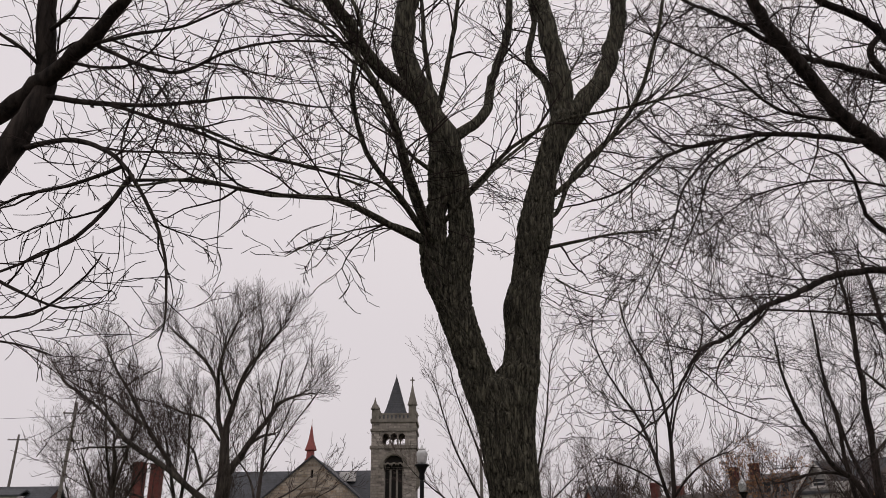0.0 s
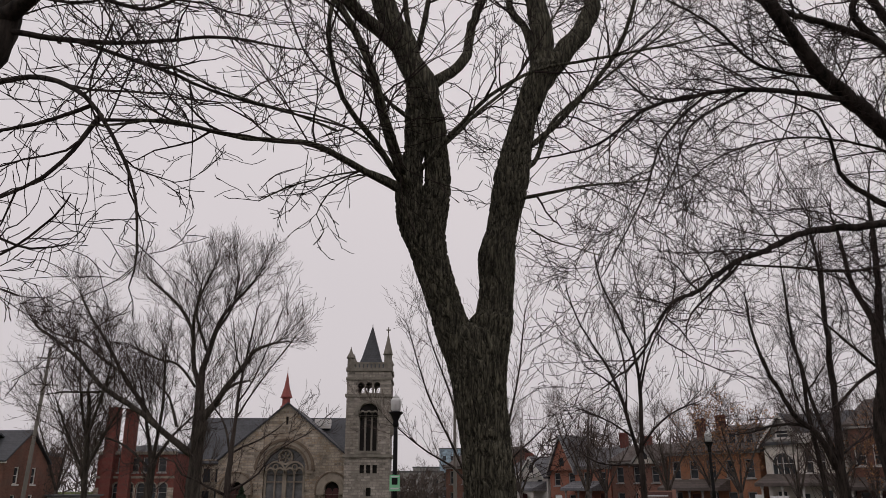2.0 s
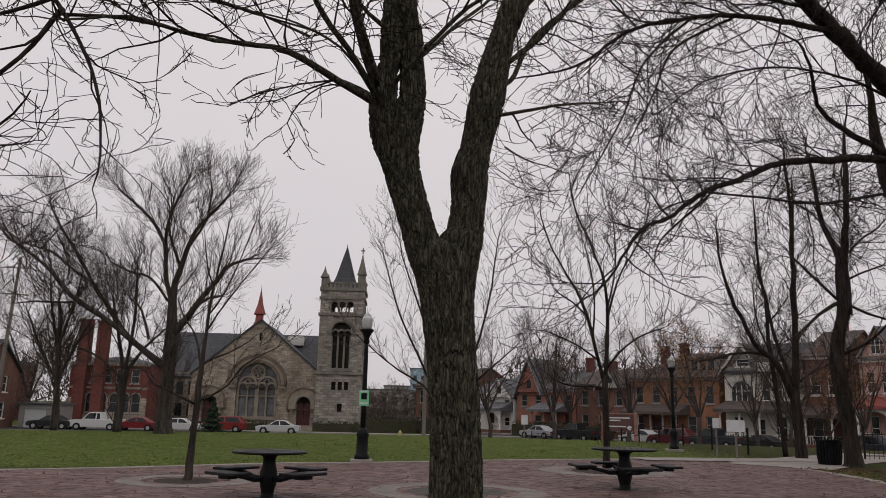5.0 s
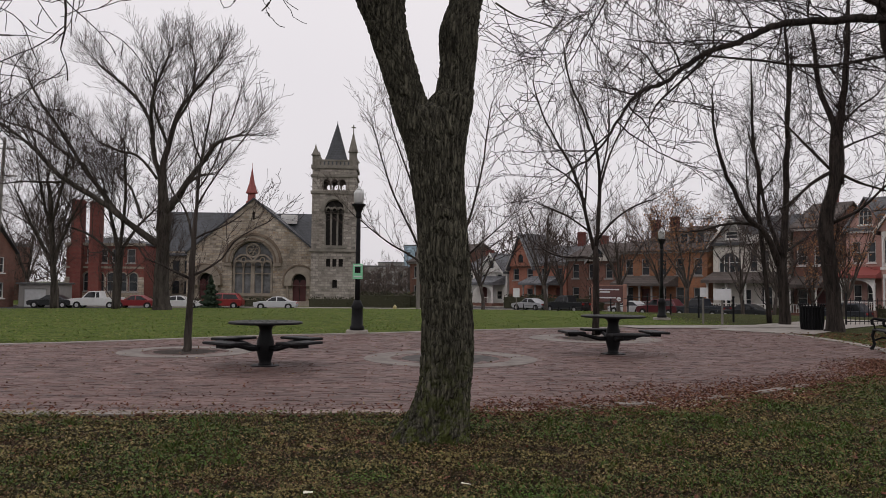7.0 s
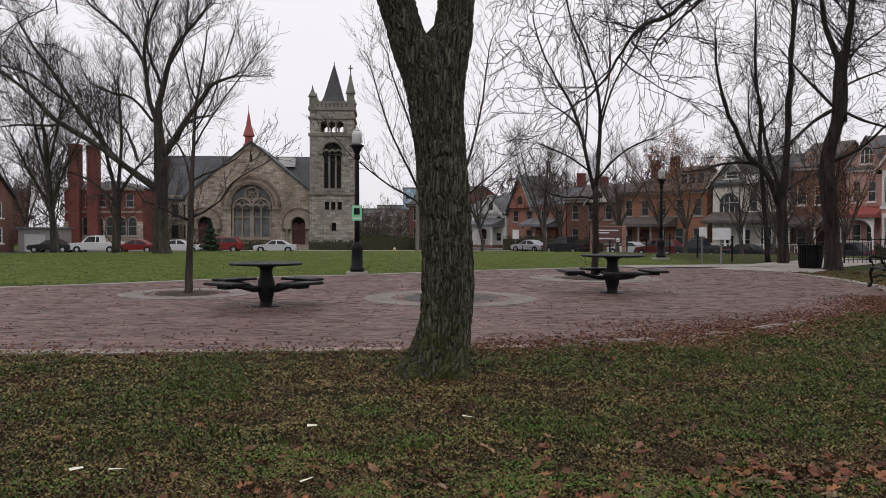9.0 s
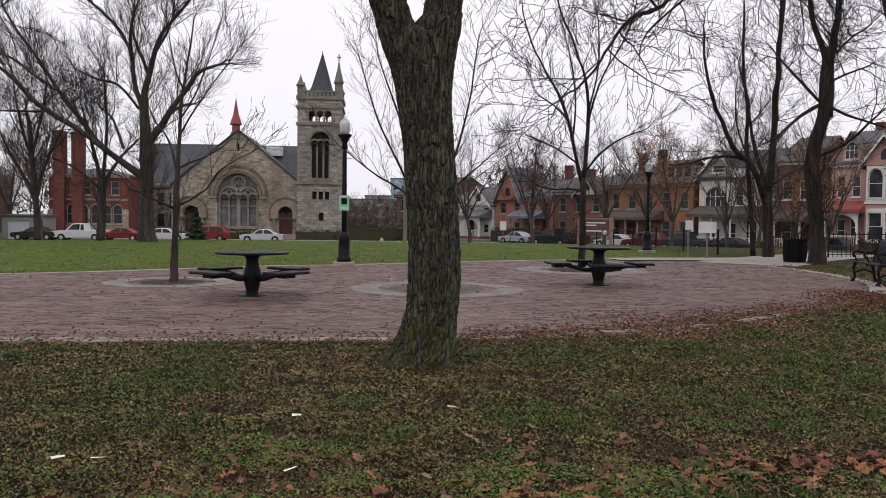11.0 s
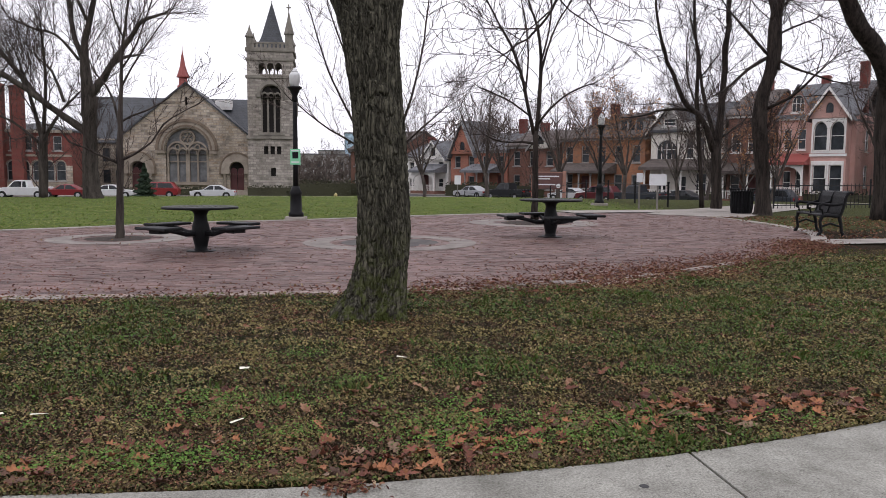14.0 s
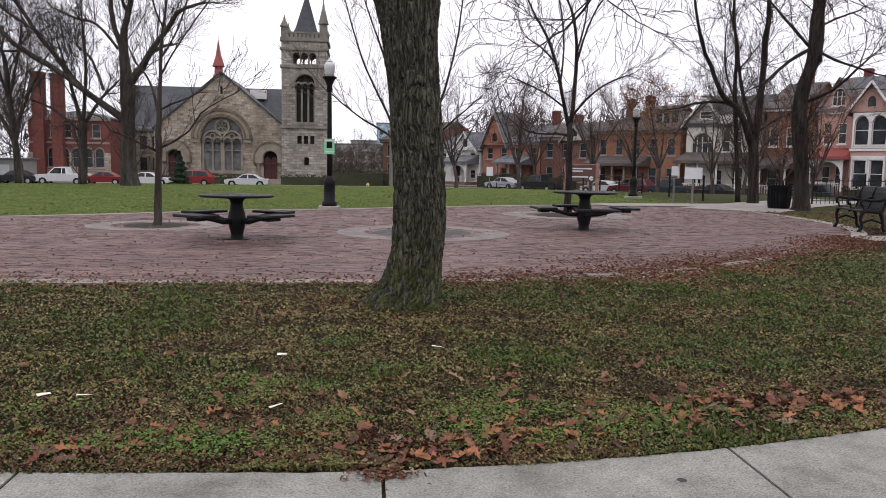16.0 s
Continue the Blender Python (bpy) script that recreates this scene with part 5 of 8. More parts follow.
def street_tree(x, y, height, spread, seed, label, trunk_r=0.16, leaves=0):
    """A tree farther off: a trunk, five to seven rising limbs, twigs; some keep rust-coloured leaves."""
    z0 = level(x, y)
    rng = random.Random(seed)
    t = Tree((x, y, z0), label, seed, "bark_far", "twig_far", dict(GRAND, len=(height * 0.24, height * 0.13, height * 0.07), dens=(1.8, 2.4, 2.6), rad=(0.038, 0.019, 0.012), thin=0.009, up=0.3))
    fork = height * rng.uniform(0.24, 0.34)
    top = (x + rng.uniform(-0.4, 0.4), y, z0 + fork)
    limb(t, "trunk", [(x, y, z0 - 0.1, trunk_r * 1.2), (x, y, z0 + fork * 0.5, trunk_r), (*top, trunk_r * 0.85)], False, 10, tip=False)
    n = rng.randint(5, 7)
    for i in range(n):
        a = math.tau * (i + rng.random() * 0.6) / n
        q = spread * rng.uniform(0.5, 1.0) * (0.25 if i == 0 else 1)
        h = height * rng.uniform(0.8, 1.0)
        c, s = math.cos(a), math.sin(a)
        limb(t, "limb", [(top[0], top[1], top[2] - 0.2, trunk_r * 0.6), (top[0] + c * q * 0.35, y + s * q * 0.35, z0 + fork + (h - fork) * 0.35, trunk_r * 0.42), (top[0] + c * q * 0.75, y + s * q * 0.75, z0 + fork + (h - fork) * 0.7, trunk_r * 0.25), (top[0] + c * q, y + s * q, z0 + h, trunk_r * 0.1)], True, 6)
    finish(t)
    if leaves:
        s = Shape()
        tips = t.twigs.v[:: max(1, len(t.twigs.v) // leaves)]
        for p in tips:
            flake(s, Vector(p) + Vector((rng.gauss(0, 0.08), rng.gauss(0, 0.08), rng.gauss(0, 0.08))), rng, 0.13)
        tagged(part("leaves", s, "rust_leaf", t.root, "rust-orange leaves still clinging"), "", "", "", "stuff")


def flake(s, p, rng, size):
    """One small leaf, bent along its rib."""
    m = Matrix.Translation(p) @ Euler((rng.uniform(0, 6.28), rng.uniform(0, 6.28), rng.uniform(0, 6.28))).to_matrix().to_4x4()
    w = size * 0.5
    s.add([(0, -size * 0.6, 0), (w, 0, size * 0.15), (0, size * 0.6, 0), (-w, 0, size * 0.15)], [(0, 1, 2), (0, 2, 3)], m)


trees()
FAR_TREES = [
    (10.2, 88, 11.5, 4.0, 31, 0.2, 0), (16.5, 83, 12, 4.5, 32, 0.22, 0), (22.5, 76, 10, 4, 33, 0.2, 0), (26.0, 67, 10, 4.2, 34, 0.18, 1500),
    (30.5, 60, 8.5, 3, 35, 0.14, 0), (35, 58, 8.5, 3.2, 36, 0.15, 700), (33, 90, 13, 6, 37, 0.25, 0), (44, 84, 13, 6, 38, 0.25, 0),
    (24, 104, 13, 6, 39, 0.25, 0), (5, 120, 9, 5, 40, 0.2, 0), (-1, 100, 6, 4, 41, 0.12, 0), (-34, 80, 13, 5, 42, 0.2, 0), (-44, 95, 13, 6, 43, 0.25, 0), (-52, 70, 12, 5, 44, 0.25, 0), (48, 62, 12, 5, 45, 0.25, 0),
    (20.5, 93.5, 10, 4.5, 61, 0.2, 0), (29.5, 83, 10.5, 4.5, 62, 0.2, 500), (37.5, 72.5, 10, 4.2, 63, 0.18, 0), (33.6, 60.0, 6.5, 2.6, 64, 0.11, 500), (29.5, 63.5, 9, 3.6, 65, 0.16, 0),
]
for x, y, h, sp, sd, tr, lv in FAR_TREES:
    street_tree(x, y, h, sp, sd, "bare street tree keeping some rust-orange leaves" if lv else "bare street tree beside the houses", tr, lv)
# the heavy tree behind the bench
t = Tree((17.1, 21.8, 0), "heavy old tree with a thick leaning limb behind the bench", 51, "bark_near", "twig", dict(MID, dens=(2.0, 2.6, 3.0), reach=20))
limb(t, "trunk", [(17.1, 21.8, -0.1, 0.55), (17.0, 21.8, 1.0, 0.42), (16.9, 21.8, 3.0, 0.38), (16.9, 21.6, 4.6, 0.36)], False, 16, tip=False)
limb(t, "limb", [(16.9, 21.7, 3.6, 0.3), (16.0, 21.2, 4.9, 0.27), (14.9, 20.9, 5.9, 0.24), (14.0, 20.5, 7.4, 0.2), (13.4, 20.2, 9.5, 0.15)])
limb(t, "limb", [(16.9, 21.6, 4.4, 0.3), (17.6, 21.4, 6.5, 0.25), (18.0, 21.2, 9.5, 0.16)])
finish(t)


# ---- buildings ----
def window(parent, x, z, w, h, y=0.0, arched=False, trim="white", bars=1, m=None, glass="glass", sill=True):
    """A window set in an opening: frame, panes, sill."""
    win = part("window", frame_shape(x, z, w, h, y, arched, bars), trim, parent, "", False, m)
    s = Shape()
    outline = arch(x - w / 2, x + w / 2, z, z + h - w / 2) if arched else rect(x - w / 2, x + w / 2, z, z + h)
    s.prism(outline, y + 0.2, y + 0.215)
    part("pane", s, glass, win)
    if sill:
        part("sill", Shape().box(x - w / 2 - 0.12, y - 0.1, z - 0.14, x + w / 2 + 0.12, y + 0.1, z - 0.01), trim, win)
    return win


def frame_shape(x, z, w, h, y, arched, bars):
    s = Shape()
    f = 0.09
    if arched:
        s.plate(arch(x - w / 2, x + w / 2, z, z + h - w / 2), [arch(x - w / 2 + f, x + w / 2 - f, z + f, z + h - w / 2)], y + 0.1, y + 0.19)
    else:
        s.plate(rect(x - w / 2, x + w / 2, z, z + h), [rect(x - w / 2 + f, x + w / 2 - f, z + f, z + h - f)], y + 0.1, y + 0.19)
    s.box(x - w / 2 + f, y + 0.12, z + h * 0.5 - 0.03, x + w / 2 - f, y + 0.185, z + h * 0.5 + 0.03)
    for k in range(1, bars):
        q = x - w / 2 + w * k / bars
        s.box(q - 0.035, y + 0.12, z + f, q + 0.035, y + 0.185, z + h - (w * 0.2 if arched else f))
    return s


def gable_roof(x0, x1, y0, y1, eave, ridge, over=0.35, along="x", thick=0.18):
    """A pitched roof of real thickness; its ridge runs along x or y."""
    s = Shape()
    if along == "x":
        c = (y0 + y1) / 2
        sec = [(y0 - over, eave - over * (ridge - eave) / (c - y0)), (c, ridge), (y1 + over, eave - over * (ridge - eave) / (c - y0))]
        p = [(x, a, b + d) for x in (x0 - over, x1 + over) for d in (0, thick) for a, b in sec]
    else:
        c = (x0 + x1) / 2
        sec = [(x0 - over, eave - over * (ridge - eave) / (c - x0)), (c, ridge), (x1 + over, eave - over * (ridge - eave) / (c - x0))]
        p = [(a, y, b + d) for y in (y0 - over, y1 + over) for d in (0, thick) for a, b in sec]
    f = [(3, 4, 10, 9), (4, 5, 11, 10), (0, 6, 7, 1), (1, 7, 8, 2), (0, 1, 4, 3), (1, 2, 5, 4), (6, 9, 10, 7), (7, 10, 11, 8), (0, 3, 9, 6), (2, 8, 11, 5)]
    return s.add(p, f)


def hip_roof(x0, x1, y0, y1, eave, ridge, over=0.4):
    s = Shape()
    x0, x1, y0, y1 = x0 - over, x1 + over, y0 - over, y1 + over
    k = min(x1 - x0, y1 - y0) * 0.42
    c = (y0 + y1) / 2
    p = [(x0, y0, eave), (x1, y0, eave), (x1, y1, eave), (x0, y1, eave), (x0 + k, c, ridge), (x1 - k, c, ridge)]
    p += [(x, y, z - 0.2) for x, y, z in p[:4]]
    return s.add(p, [(0, 1, 5, 4), (1, 2, 5), (2, 3, 4, 5), (3, 0, 4), (6, 7, 1, 0), (7, 8, 2, 1), (8, 9, 3, 2), (9, 6, 0, 3), (9, 8, 7, 6)])


def chimney(parent, x, y, z0, z1, w=0.9, d=0.7, mat="red_brick"):
    s = Shape().box(x - w / 2, y - d / 2, z0, x + w / 2, y + d / 2, z1 - 0.25)
    s.box(x - w / 2 - 0.08, y - d / 2 - 0.08, z1 - 0.25, x + w / 2 + 0.08, y + d / 2 + 0.08, z1 - 0.1).box(x - w / 2, y - d / 2, z1 - 0.1, x + w / 2, y + d / 2, z1)
    return part("chimney", s, mat, parent)


def porch(parent, x0, x1, depth, h, roof="brown_roof", trim="white", posts=3, base="brown_brick", arched=False, rail=True):
    s = Shape().box(x0, -depth, -1.1, x1, -0.004, 0.5)
    p = part("porch_floor", s, base, parent)
    r = Shape().add([(x0 - 0.3, -depth - 0.3, h), (x1 + 0.3, -depth - 0.3, h), (x1 + 0.3, 0.0, h + 0.9), (x0 - 0.3, 0.0, h + 0.9), (x0 - 0.3, -depth - 0.3, h - 0.3), (x1 + 0.3, -depth - 0.3, h - 0.3), (x1 + 0.3, 0.0, h - 0.3), (x0 - 0.3, 0.0, h - 0.3)], [(0, 1, 2, 3), (7, 6, 5, 4), (0, 4, 5, 1), (1, 5, 6, 2), (0, 3, 7, 4)])
    part("porch_roof", r, roof, parent)
    for k in range(posts):
        q = x0 + 0.2 + (x1 - x0 - 0.4) * k / max(posts - 1, 1)
        part("post", Shape().lathe([(0.16, 0.5), (0.16, 0.7), (0.11, 0.75), (0.1, h - 0.55), (0.17, h - 0.45), (0.17, h - 0.3)], 10, pose(q, -depth + 0.2, 0)), trim, parent)
    if arched:
        c, w = (x0 + x1) / 2, (x1 - x0) / 2 - 0.35
        part("porch_arch", Shape().plate(rect(x0 + 0.1, x1 - 0.1, 1.2, h - 0.3), [arch(c - w, c + w, 1.21, h - 0.5 - w * 0.55, 12, -w * 0.45)], -depth + 0.1, -depth + 0.3), trim, parent)
    if rail:
        s = Shape().box(x0 + 0.2, -depth + 0.17, 1.25, x1 - 0.2, -depth + 0.25, 1.33)
        n = int((x1 - x0) / 0.28)
        for k in range(n):
            q = x0 + 0.3 + (x1 - x0 - 0.6) * k / max(n - 1, 1)
            s.box(q - 0.03, -depth + 0.19, 0.5, q + 0.03, -depth + 0.23, 1.25)
        part("railing", s, trim, parent)
    return p


def house_line(s):
    """A place on the line of house fronts."""
    return W * 77.4 + U * s


def shell(parent, x0, x1, y0, y1, h, openings, side_openings, mat, gable=None):
    """Four walls with openings in the front and in the near end."""
    front = rect(x0, x1, -1.1, h)
    part("wall", Shape().plate(front, openings, y0, y0 + 0.35), mat, parent)
    end = [(y0 + 0.353, -1.1), (y1, -1.1), (y1, h)] + ([((y0 + y1) / 2, gable)] if gable else []) + [(y0 + 0.353, h)]
    turn = Matrix(((0, -1, 0, x1), (1, 0, 0, 0), (0, 0, 1, 0), (0, 0, 0, 1)))
    part("wall", Shape().plate(end, side_openings, 0, 0.35, turn), mat, parent)
    part("wall", Shape().plate(end, [], -0.35, 0, Matrix(((0, -1, 0, x0), (1, 0, 0, 0), (0, 0, 1, 0), (0, 0, 0, 1)))), mat, parent)
    part("wall", Shape().box(x0 + 0.353, y1 - 0.35, -1.1, x1 - 0.353, y1, h), mat, parent)
    # solid near-black block in place of rooms, so openings look unlit
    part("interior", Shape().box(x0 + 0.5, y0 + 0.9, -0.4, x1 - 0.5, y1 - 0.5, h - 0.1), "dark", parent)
    return turn


def plain_house(s0, s1, depth, eave, ridge, wall, roof, label, trim="white", back=0.0, along="x", porch_at=None, storeys=2, cols=4, dormers=(), chimneys=(), gables=(), porch_kw=None, place=None):
    o = house_line(s0) + W * back
    w = s1 - s0
    root = thing("house", pose(*place) if place else Matrix.Translation((o.x, o.y, -1.5)) @ pose(0, 0, 0, 0, 0, -51.1), label, "house", "houses along the street")
    eave, ridge = eave + 1.5, ridge + 1.5
    ops, wins = [], []
    for f in range(storeys):
        z = 1.0 + f * (eave - 0.6) / storeys
        hh = min(1.9, (eave - 0.6) / storeys - 1.1)
        for k in range(cols):
            x = w * (k + 0.5) / cols
            if porch_at and f == 0 and porch_at[0] - 0.2 < x < porch_at[1] + 0.2 and k % 2:
                ops.append(rect(x - 0.55, x + 0.55, 0.5, 2.7))
                part("door", Shape().box(x - 0.55, 0.2, 0.5, x + 0.55, 0.26, 2.7), "maroon", root)
                continue
            ops.append(rect(x - 0.52, x + 0.52, z, z + hh))
            wins.append((x, z, 1.04, hh))
    side = []
    for f in range(storeys):
        z = 1.0 + f * (eave - 0.6) / storeys
        for y in (depth * 0.3, depth * 0.7):
            side.append(rect(y - 0.5, y + 0.5, z, z + 1.7))
    turn = shell(root, 0, w, 0, depth, eave, ops, side, wall, ridge - 0.15 if along == "x" else None)
    for a in wins:
        window(root, *a, trim=trim)
    for l in side:
        y = (l[0][0] + l[1][0]) / 2
        window(root, y, l[0][1], 1.0, 1.7, trim=trim, m=turn)
    if along == "hip":
        part("roof", hip_roof(0, w, 0, depth, eave, ridge), roof, root)
    else:
        part("roof", gable_roof(0, w, 0, depth, eave, ridge, along=along), roof, root)
        if along == "y":
            part("gable", Shape().prism([(0, eave), (w, eave), (w / 2, ridge - 0.1)], 0.0, 0.3), wall, root)
    part("cornice", Shape().box(-0.25, -0.25, eave - 0.35, w + 0.25, -0.003, eave - 0.05), trim, root)
    for x, ww, peak, mat in gables:
        g = Shape().plate([(x - ww / 2, eave - 0.4), (x + ww / 2, eave - 0.4), (x, peak)], [arch(x - 0.45, x + 0.45, eave + 0.1, eave + 0.75)], -0.45, 0.2)
        part("gable", g, mat, root)
        part("pane", Shape().prism(arch(x - 0.45, x + 0.45, eave + 0.1, eave + 0.75), -0.3, -0.28), "glass", root)
        part("gable_roof", gable_roof(x - ww / 2, x + ww / 2, -0.5, depth * 0.5, eave - 0.35, peak + 0.03, 0.3, "y"), roof, root)
        barge = Shape()
        for sg in (-1, 1):
            barge.prism([(x + sg * (ww / 2 + 0.3), eave - 0.85), (x, peak - 0.12), (x, peak + 0.2), (x + sg * (ww / 2 + 0.3), eave - 0.5)][::sg], -0.86, -0.81)
        part("bargeboard", barge, trim, root)
    for x, y, ww in dormers:
        d = part("dormer", Shape().box(x - ww / 2, y, eave + 0.5, x + ww / 2, y + 2.4, eave + 2.1), trim, root)
        for k in range(3):
            q = x - ww / 2 + ww * (k + 0.5) / 3
            part("pane", Shape().box(q - ww / 8, y - 0.03, eave + 0.8, q + ww / 8, y - 0.004, eave + 1.85), "glass", d)
        part("dormer_roof", gable_roof(x - ww / 2, x + ww / 2, y, y + 2.4, eave + 2.1, eave + 2.6, 0.25), roof, d)
    for x, y, top in chimneys:
        chimney(root, x, y, eave, top + 1.5)
    if porch_at:
        porch(root, *porch_at, 2.3, 3.3, trim=trim, roof=roof, **(porch_kw or {}))
    return root


def bay_house():
    """The pink brick house with a two-storey bay, arched upper windows, a red porch roof and a steep front gable."""
    s0 = -27.8
    o = house_line(s0)
    root = thing("house", Matrix.Translation((o.x, o.y, -0.95)) @ pose(0, 0, 0, 0, 0, -51.1) @ Matrix.Diagonal((0.66, 1, 0.93, 1)), "pink brick victorian house with a white-trimmed bay and red porch roof", "house", "houses along the street")
    w, eave, depth = 10.5, 8.6, 11
    ops = [rect(0.8, 1.9, 5.2, 7.3), rect(2.8, 3.9, 5.2, 7.3), rect(0.9, 2.0, 0.6, 3.0), rect(2.7, 3.8, 1.0, 3.2)]
    side = [rect(3.0, 4.2, 1.4, 3.6), rect(3.0, 4.2, 5.0, 7.2), rect(7, 8, 1.4, 3.6), rect(7, 8, 5.0, 7.2)]
    turn = shell(root, 0, w, 0, depth, eave, ops, side, "pink_brick")
    for l in ops:
        window(root, (l[0][0] + l[1][0]) / 2, l[0][1], l[1][0] - l[0][0], l[2][1] - l[0][1])
    for l in side:
        window(root, (l[0][0] + l[1][0]) / 2, l[0][1], l[1][0] - l[0][0], l[2][1] - l[0][1], m=turn)
    # the bay
    b0, b1, by = 5.2, 9.9, -1.3
    lows = [rect(b0 + 0.45, b0 + 2.1, 0.9, 3.6), rect(b1 - 2.1, b1 - 0.45, 0.9, 3.6)]
    ups = [arch(b0 + 0.35, b0 + 2.15, 5.0, 7.0, 12), arch(b1 - 2.15, b1 - 0.35, 5.0, 7.0, 12)]
    part("bay_wall", Shape().plate(rect(b0, b1, -1.1, 8.2), lows + ups, by, by + 0.35), "pink_brick", root)
    for x in (b0, b1 - 0.35):
        part("bay_wall", Shape().box(x, by + 0.352, -1.1, x + 0.35, -0.003, 8.2), "pink_brick", root)
    for l in lows:
        window(root, (l[0][0] + l[1][0]) / 2, 0.9, 1.65, 2.7, by)
        cx = (l[0][0] + l[1][0]) / 2
        part("window_surround", Shape().plate(rect(cx - 1.05, cx + 1.05, 0.7, 4.0), [rect(cx - 0.83, cx + 0.83, 0.9, 3.6)], by - 0.1, by - 0.003), "white", root)
    for l in ups:
        cx = (l[0][0] + l[1][0]) / 2
        window(root, cx, 5.0, 1.8, 2.9, by, True)
        part("window_surround", Shape().plate(rect(cx - 1.12, cx + 1.12, 4.75, 8.15), [arch(cx - 0.9, cx + 0.9, 5.0, 7.0, 12)], by - 0.1, by - 0.003), "white", root)
    part("string_course", Shape().box(b0 - 0.1, by - 0.12, 4.45, b1 + 0.1, by - 0.003, 4.7), "white", root)
    # near-black block behind the bay windows, painted as unlit room shade
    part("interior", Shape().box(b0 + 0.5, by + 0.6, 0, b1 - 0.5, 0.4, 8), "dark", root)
    g0, g1, peak = b0 - 0.3, b1 + 0.3, 11.0
    gx = (g0 + g1) / 2
    part("gable", Shape().plate([(g0, 8.2), (g1, 8.2), (gx, peak)], [arch(gx - 0.5, gx + 0.5, 8.7, 9.2, 8)], by - 0.15, by + 0.2), "pink_brick", root)
    part("pane", Shape().prism(arch(gx - 0.5, gx + 0.5, 8.7, 9.2, 8), by + 0.0, by + 0.02), "glass", root)
    part("gable_roof", gable_roof(g0, g1, by - 0.2, depth * 0.6, 8.25, peak + 0.05, 0.35, "y"), "shingle", root)
    barge = Shape()
    for sg in (-1, 1):
        barge.prism([(gx + sg * 3.1, 7.75), (gx, peak - 0.1), (gx, peak + 0.25), (gx + sg * 3.1, 8.1)][::sg], by - 0.63, by - 0.57)
    part("bargeboard", barge, "white", root)
    # the left gable, set back
    part("gable", Shape().plate([(0.2, eave), (5.0, eave), (2.6, 11.6)], [arch(1.7, 3.5, 9.0, 9.9, 10)], -0.05, 0.3), "pink_brick", root)
    window(root, 2.6, 9.0, 1.8, 1.8, -0.05, True, bars=3)
    part("gable_roof", gable_roof(0.2, 5.0, 0.0, depth * 0.7, eave, 11.65, 0.4, "y"), "shingle", root)
    part("roof", gable_roof(0, w, 0, depth, eave, 12.2, along="x"), "shingle", root)
    part("cornice", Shape().box(-0.2, -0.25, eave - 0.4, b0 - 0.05, -0.003, eave - 0.1), "white", root)
    for x, y, top in ((9.4, 4.5, 14.2), (3.0, 7, 13.4)):
        chimney(root, x, y, 9, top, 1.1, 0.8)
    porch(root, 0.2, 4.9, 2.4, 3.9, roof="red_paint", posts=2, arched=True, base="brown_brick")


def cream_house():
    o = house_line(-41.3)
    root = thing("house", Matrix.Translation((o.x, o.y, -1.5)) @ pose(0, 0, 0, 0, 0, -51.1), "cream-sided house with a dark gable and an arched upper window", "house", "houses along the street")
    w, eave, depth = 7.2, 7.6, 10
    ops = [arch(0.6, 3.0, 4.5, 5.5, 12), rect(4.0, 4.9, 4.6, 6.8), rect(5.2, 6.1, 4.6, 6.8), rect(0.8, 1.9, 0.8, 3.0), rect(3.2, 4.2, 0.6, 2.8), rect(5.2, 6.4, 0.9, 3.1)]
    side = [rect(3, 4, 1.2, 3.2), rect(3, 4, 4.8, 6.8)]
    turn = shell(root, 0, w, 0, depth, eave, ops, side, "cream", 10.2)
    window(root, 1.8, 4.5, 2.4, 2.2, 0, True, bars=4)
    for l in ops[1:]:
        window(root, (l[0][0] + l[1][0]) / 2, l[0][1], l[1][0] - l[0][0], l[2][1] - l[0][1])
    for l in side:
        window(root, (l[0][0] + l[1][0]) / 2, l[0][1], 1.0, 2.0, m=turn)
    part("gable", Shape().plate([(0, eave), (4.2, eave), (2.1, 10.3)], [rect(1.4, 2.8, 8.1, 8.9)], -0.1, 0.25), "grey_paint", root)
    window(root, 2.1, 8.1, 1.4, 0.8, -0.1)
    part("gable_roof", gable_roof(0, 4.2, -0.1, 5, eave, 10.4, 0.4, "y"), "slate", root)
    barge = Shape()
    for sg in (-1, 1):
        barge.prism([(2.1 + sg * 2.55, 7.1), (2.1, 10.15), (2.1, 10.5), (2.1 + sg * 2.55, 7.45)][::sg], -0.56, -0.5)
    part("bargeboard", barge, "white", root)
    part("roof", gable_roof(0, w, 0, depth, eave, 10.6), "slate", root)
    part("balcony", Shape().box(4.0, -0.9, 7.5, 6.6, -0.003, 8.4), "white", root)
    porch(root, 0.3, 6.9, 2.4, 3.7, roof="brown_roof", posts=4, base="cream")


